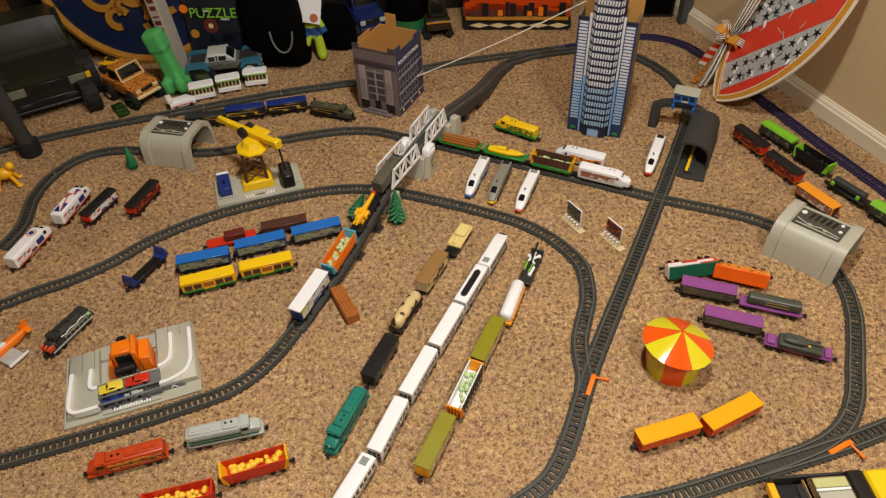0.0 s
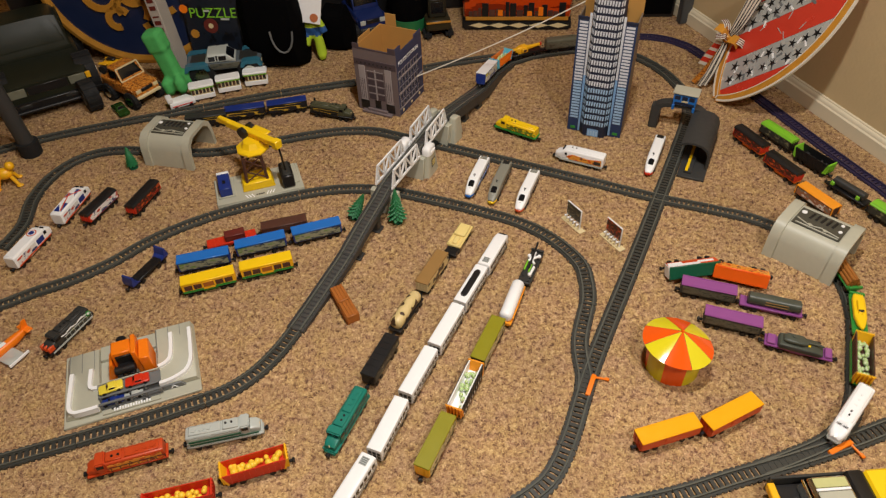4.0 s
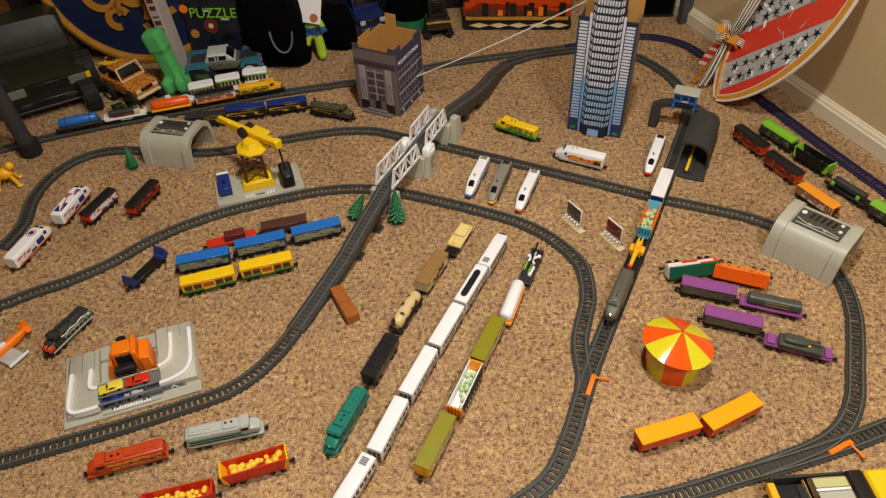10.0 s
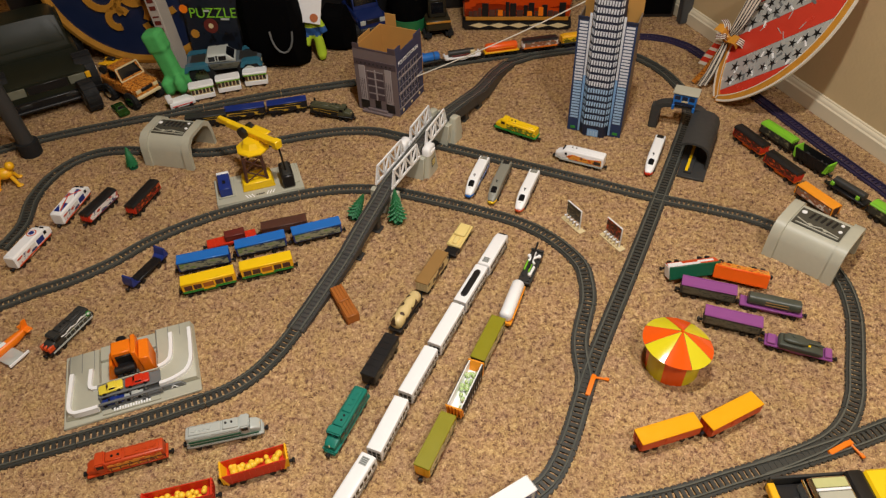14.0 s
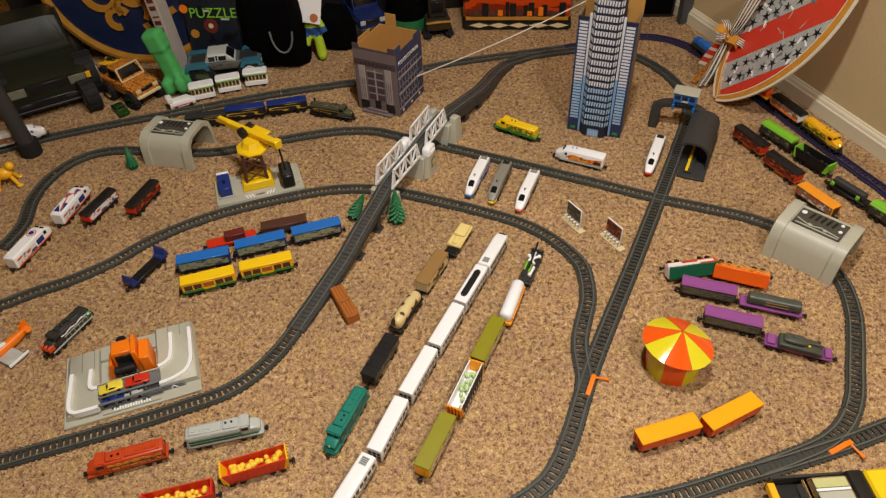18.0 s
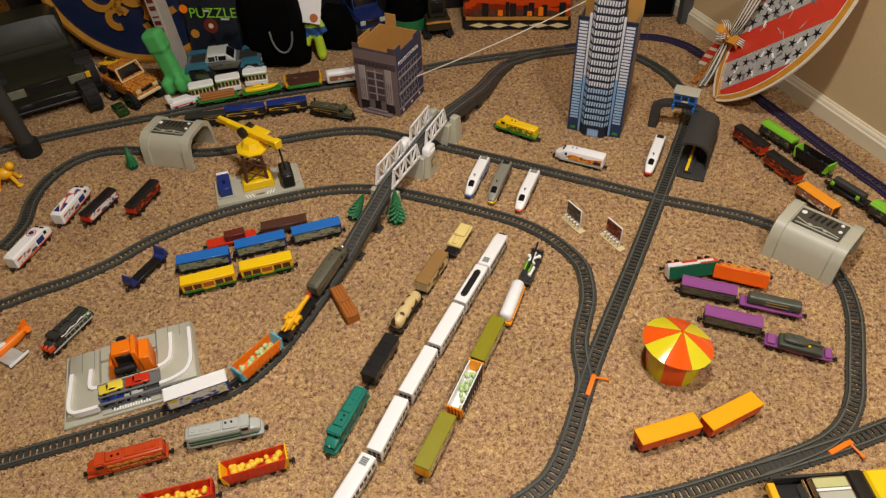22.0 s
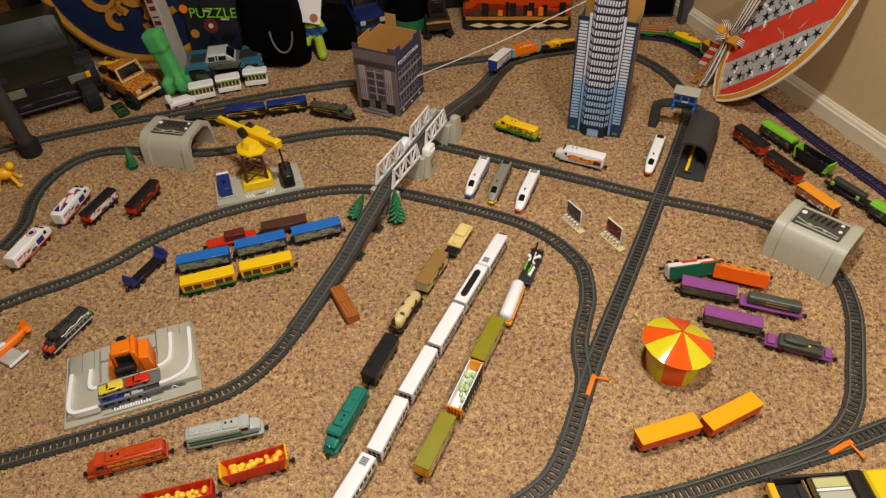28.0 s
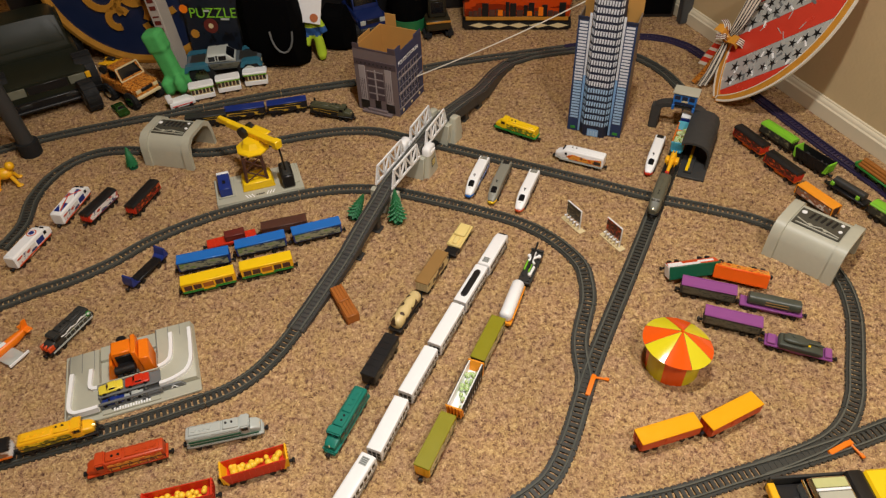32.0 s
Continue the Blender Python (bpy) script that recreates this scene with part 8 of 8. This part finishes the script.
def foil_fan():
    """The leaf-shaped foil kite that leans from the floor against the wall: striped face, gold border, cut stars, bow and ribbons."""
    e1, n = Vector((0.466, -0.030, 0.884)).normalized(), Vector((-0.878, -0.135, 0.458)).normalized()
    e2 = n.cross(e1).normalized()
    m = Matrix(((e1.x, e2.x, n.x, 0.702), (e1.y, e2.y, n.y, 1.526), (e1.z, e2.z, n.z, 0.004), (0, 0, 0, 1)))
    t = thing("foil_kite", "leaf-shaped red and silver foil kite with gold border", "kite", m)
    half = 0.26

    def wide(u):
        v = max(0.0, 1 - ((u - half) / half) ** 2)
        return 0.142 * v ** 0.75

    across = Vector((0.579, 0.814, 0))

    def leaf(c0, c1):
        """The slice of the leaf between two slanted lines, a thin solid."""
        b = bmesh.new()
        us = [0.012 + (2 * half - 0.024) * (1 - math.cos(math.pi * k / 30)) / 2 for k in range(31)]
        out = [(u, max(wide(u) - 0.017, 0.0006)) for u in us] + [(u, -max(wide(u) - 0.013, 0.0006)) for u in us[::-1]]
        lo = [b.verts.new((x, y, -0.002)) for x, y in out]
        hi = [b.verts.new((x, y, 0.0)) for x, y in out]
        n = len(out)
        b.faces.new(hi)
        b.faces.new(lo[::-1])
        for k in range(n):
            b.faces.new((lo[k], lo[(k + 1) % n], hi[(k + 1) % n], hi[k]))
        for at_c, sign in ((c0, -1), (c1, 1)):
            cut = bmesh.ops.bisect_plane(b, geom=b.verts[:] + b.edges[:] + b.faces[:], plane_co=across * at_c, plane_no=across * sign, clear_outer=True)
            edges = [e for e in cut["geom_cut"] if isinstance(e, bmesh.types.BMEdge)]
            if edges:
                bmesh.ops.holes_fill(b, edges=edges)
        return b
    for c0, c1, mat in ((-0.20, 0.020, REDFOIL), (0.020, 0.088, FOIL), (0.088, 0.150, REDFOIL), (0.150, 0.212, FOIL), (0.212, 0.275, REDFOIL), (0.275, 0.50, FOIL)):
        part("red_stripe" if mat is REDFOIL else "silver_stripe", leaf(c0 + 0.0003, c1 - 0.0003), mat, t)
    for s in (-1, 1):
        for name, off, w, mat, z in (("gold_border", 0.0110, 0.019, GOLDFOIL, 0.0025), ("white_edge", -0.0005, 0.005, RIBBON, 0.0035), ("inner_line", 0.0212, 0.0022, RIBBON, 0.0028)):
            pts = []
            for k in range(25):
                u = 0.002 + (2 * half - 0.004) * (1 - math.cos(math.pi * k / 24)) / 2
                pts.append((u, s * max(wide(u) - off, 0.0008), z))
            line = smooth_line(pts, 0.008)
            part(name, ribbon(line, 0, line[1][-1], 0, w, -0.004, 0.001, 0.010), mat, t)
    rng = random.Random(9)
    along = Vector((0.814, -0.579, 0))
    for c0 in (0.038, 0.068, 0.167, 0.196):
        for k in range(14):
            q = across * c0 + along * (-0.12 + 0.032 * k + (0.016 if c0 in (0.068, 0.196) else 0.0) + rng.uniform(-0.004, 0.004))
            if not 0.02 < q.x < 2 * half - 0.02 or abs(q.y) > wide(q.x) - 0.030:
                continue
            b = bmesh.new()
            r = rng.uniform(0.0110, 0.0145)
            ang = rng.uniform(0, 1.2)
            b.faces.new([b.verts.new(((r if j % 2 == 0 else r * 0.30) * math.cos(ang + math.pi * j / 5), (r if j % 2 == 0 else r * 0.30) * math.sin(ang + math.pi * j / 5), 0.0012)) for j in range(10)])
            low = bmesh.ops.extrude_face_region(b, geom=b.faces[:])["geom"]
            bmesh.ops.translate(b, verts=[x for x in low if isinstance(x, bmesh.types.BMVert)], vec=(0, 0, -0.001))
            b.transform(Matrix.Translation(q))
            part("star", b, BLACK, t, "dark cut star")
            for j in range(1):
                f = box(-r * 0.60, r * 0.60, -r * 0.20, r * 0.20, 0.0004, 0.0009 + 0.0004 * j)
                f.transform(pose(q.x + rng.uniform(-0.014, 0.014), q.y + rng.uniform(-0.015, -0.006), 0, 0, 0, rng.uniform(0, 180)))
                part("foil_flap", f, WHITE if (k + j) % 3 else DGREY, t, "curled foil flap")
    for k in range(12):
        q = across * rng.uniform(0.096, 0.142) + along * rng.uniform(-0.05, 0.26)
        if not 0.03 < q.x < 2 * half - 0.03 or abs(q.y) > wide(q.x) - 0.03:
            continue
        b = box(-0.010, 0.010, -0.0008, 0.0008, 0.0004, 0.0012)
        b.transform(pose(q.x, q.y, 0, 0, 0, rng.uniform(0, 180)))
        part("glint_line", b, FOIL, t)
    # bow and ribbons
    bow = thing("gift_bow", "gold and striped ribbon bow with long streamers", "bow")
    knot, right, rise = Vector((0.725, 1.600, 0.130)), Vector((1, 0, 0)), Vector((0, 0.684, 0.729))
    face = right.cross(rise)
    part("knot", box(-0.010, 0.010, -0.008, 0.008, -0.010, 0.010, 0.003, m=Matrix.Translation(knot) @ pose(0, 0, 0, 20, 30, 10)), GOLDFOIL, bow)

    def strap(points, across, w, mat, name, lift=0.0):
        """A thin strap along the points, its width along across."""
        b = bmesh.new()
        rings = []
        pts = [Vector(p) for p in smooth_line(points, 0.008)[0]]
        for k, p in enumerate(pts):
            d = (pts[min(k + 1, len(pts) - 1)] - pts[max(k - 1, 0)]).normalized()
            side = (across - d * across.dot(d)).normalized()
            up = side.cross(d).normalized()
            if up.dot(face) < 0:
                up = -up
            rings.append([b.verts.new(p + side * (i * w / 2) + up * (lift + j * 0.0006)) for i, j in ((-1, -1), (1, -1), (1, 1), (-1, 1))])
        for r, q in zip(rings, rings[1:]):
            for k in range(4):
                b.faces.new((r[k], r[(k + 1) % 4], q[(k + 1) % 4], q[k]))
        b.faces.new(rings[0])
        b.faces.new(rings[-1])
        part(name, b, mat, bow)

    def ribbon_strap(path, w, stripe=CHAR):
        strap(path, right, w, RIBBON, "streamer")
        for o in (-0.36, 0.36):
            strap([tuple(Vector(p) + right * (o * w)) for p in path], right, w * 0.16, stripe, "ribbon_edge", 0.0012)
    for k in range(4):
        up = [(0.727 + 0.002 * k, 1.600 - 0.001 * k, 0.132), (0.735 + 0.0060 * k, 1.598 - 0.001 * k, 0.165), (0.750 + 0.0085 * k, 1.596, 0.220), (0.776 + 0.0105 * k, 1.596, 0.310)]
        ribbon_strap(up, 0.0115)
    for k in range(2):
        ribbon_strap([(0.722 + 0.004 * k, 1.598, 0.124), (0.706 + 0.010 * k, 1.592, 0.080), (0.692 + 0.012 * k, 1.588, 0.040), (0.678 + 0.013 * k, 1.586, 0.008)], 0.0115)
    strap([(0.716, 1.600, 0.100), (0.700, 1.604, 0.062), (0.686, 1.606, 0.034), (0.668, 1.606, 0.008)], right, 0.014, LEOPARD, "patterned_tail", 0.001)
    for a0, b0, a1, b1, w, mat in ((-0.003, 0.002, -0.026, 0.028, 0.022, GOLDFOIL), (0.003, -0.003, 0.024, -0.022, 0.024, GOLDFOIL), (-0.004, 0.004, -0.008, 0.044, 0.015, RIBBON), (0.008, -0.006, 0.040, -0.028, 0.017, RIBBON), (-0.004, -0.002, -0.030, 0.004, 0.014, RIBBON)):
        way = right * (a1 - a0) + rise * (b1 - b0)
        side = way.cross(face)
        path = [tuple(knot + right * a0 + rise * b0 + way * f + face * (0.006 + 0.014 * math.sin(math.pi * f))) for f in (0, 0.25, 0.5, 0.75, 1)]
        strap(path, side, w, mat, "bow_loop")
        if mat is RIBBON:
            for o in (-0.3, 0.0, 0.3):
                strap([tuple(Vector(p) + side.normalized() * (o * w)) for p in path], side, w * 0.12, MAROON, "ribbon_stripe", 0.0012)
    tail = [(0.716, 1.606, 0.118), (0.706, 1.612, 0.094), (0.696, 1.616, 0.070), (0.688, 1.618, 0.050)]
    line = smooth_line(tail, 0.004)[0]
    for k in range(7):
        i0, i1 = round((len(line) - 1) * k / 7), round((len(line) - 1) * (k + 1) / 7)
        strap([tuple(line[i0]), tuple((line[i0] + line[i1]) / 2), tuple(line[i1])], right, 0.030, REDFOIL if k % 2 else RIBBON, "striped_tail")


def string_line():
    a, b = Vector((-0.046, 1.592, 0.0680)), Vector((0.455, 1.585, 0.296))
    t = bmesh.new()
    last = None
    for k in range(13):
        p = a.lerp(b, k / 12) - Vector((0, 0, 0.010 * math.sin(math.pi * k / 12)))
        ring = [t.verts.new((p.x, p.y + 0.0016 * math.cos(math.pi * j / 3), p.z + 0.0016 * math.sin(math.pi * j / 3))) for j in range(6)]
        if last:
            for j in range(6):
                t.faces.new((last[j], last[(j + 1) % 6], ring[(j + 1) % 6], ring[j]))
        last = ring
    solid("white_string", t, RIBBON, "taut white string tied between two card buildings", "string")


back_row()
foil_fan()
string_line()


# ---- the three trains run along their routes ----
RUN_ONE = [(0, 1.036), (0.5, 1.116), (1, 1.211), (1.5, 1.291), (2, 1.396), (2.5, 1.537), (3, 1.672), (3.5, 1.767), (6, 2.257), (6.5, 2.352), (8, 2.678), (9, 2.873), (10, 3.078), (11, 3.273), (12, 3.478), (13, 3.674), (19, 4.900), (20, 5.105), (20.5, 5.210), (21, 5.310), (21.5, 5.410), (22, 5.510), (22.5, 5.601), (23, 5.686), (23.5, 5.766), (24, 5.846), (24.5, 5.931), (25, 6.026), (25.5, 6.151), (27.5, 6.586), (28, 6.707), (28.5, 6.812), (29, 6.907), (30.5, 7.227), (31.5, 7.407), (32, 7.507)]
RUN_TWO = [(0, 1.611), (0.5, 1.721), (1, 1.831), (1.5, 1.942), (2, 2.037), (2.5, 2.132), (5.5, 2.812), (6, 2.912), (6.5, 3.017), (7, 3.128), (7.5, 3.228), (19, 5.705), (19.5, 5.805), (22, 6.305), (22.5, 6.405), (23, 6.505), (24, 6.710), (25, 6.911), (27.5, 7.421), (28, 7.521), (30.5, 8.012), (32, 8.312)]
RUN_THREE = [(0, 0.846), (7.5, 2.352), (8, 2.447), (9, 2.657), (10, 2.862), (11, 3.073), (12.5, 3.413), (13, 3.523), (14, 3.753), (17.2, 4.434), (18, 4.599), (18.5, 4.709), (19, 4.819), (19.5, 4.924), (20, 5.034), (23, 5.585), (23.5, 5.690), (24, 5.800), (24.5, 5.900), (31.6, 7.466), (32, 7.547)]


def pose_on(line, s, half=0.030):
    a, _, _ = frame_at(line, s - half)
    b, _, _ = frame_at(line, s + half)
    d = b - a
    mid = (a + b) / 2
    return pose(mid[0], mid[1], mid[2], 0, -math.degrees(math.atan2(d[2], math.hypot(d[0], d[1]))), math.degrees(math.atan2(d[1], d[0])))


def motions():
    for line, run, cars in ((ROUTE_ONE, RUN_ONE, TRAIN_ONE), (ROUTE_TWO, RUN_TWO, TRAIN_TWO), (ROUTE_THREE, RUN_THREE, TRAIN_THREE)):
        t, s = [r[0] for r in run], [r[1] for r in run]
        for car, back in cars:
            walk(car, [(q, pose_on(line, np.interp(q, t, s) - back)) for q in np.arange(0, 32.01, 0.25)])


motions()
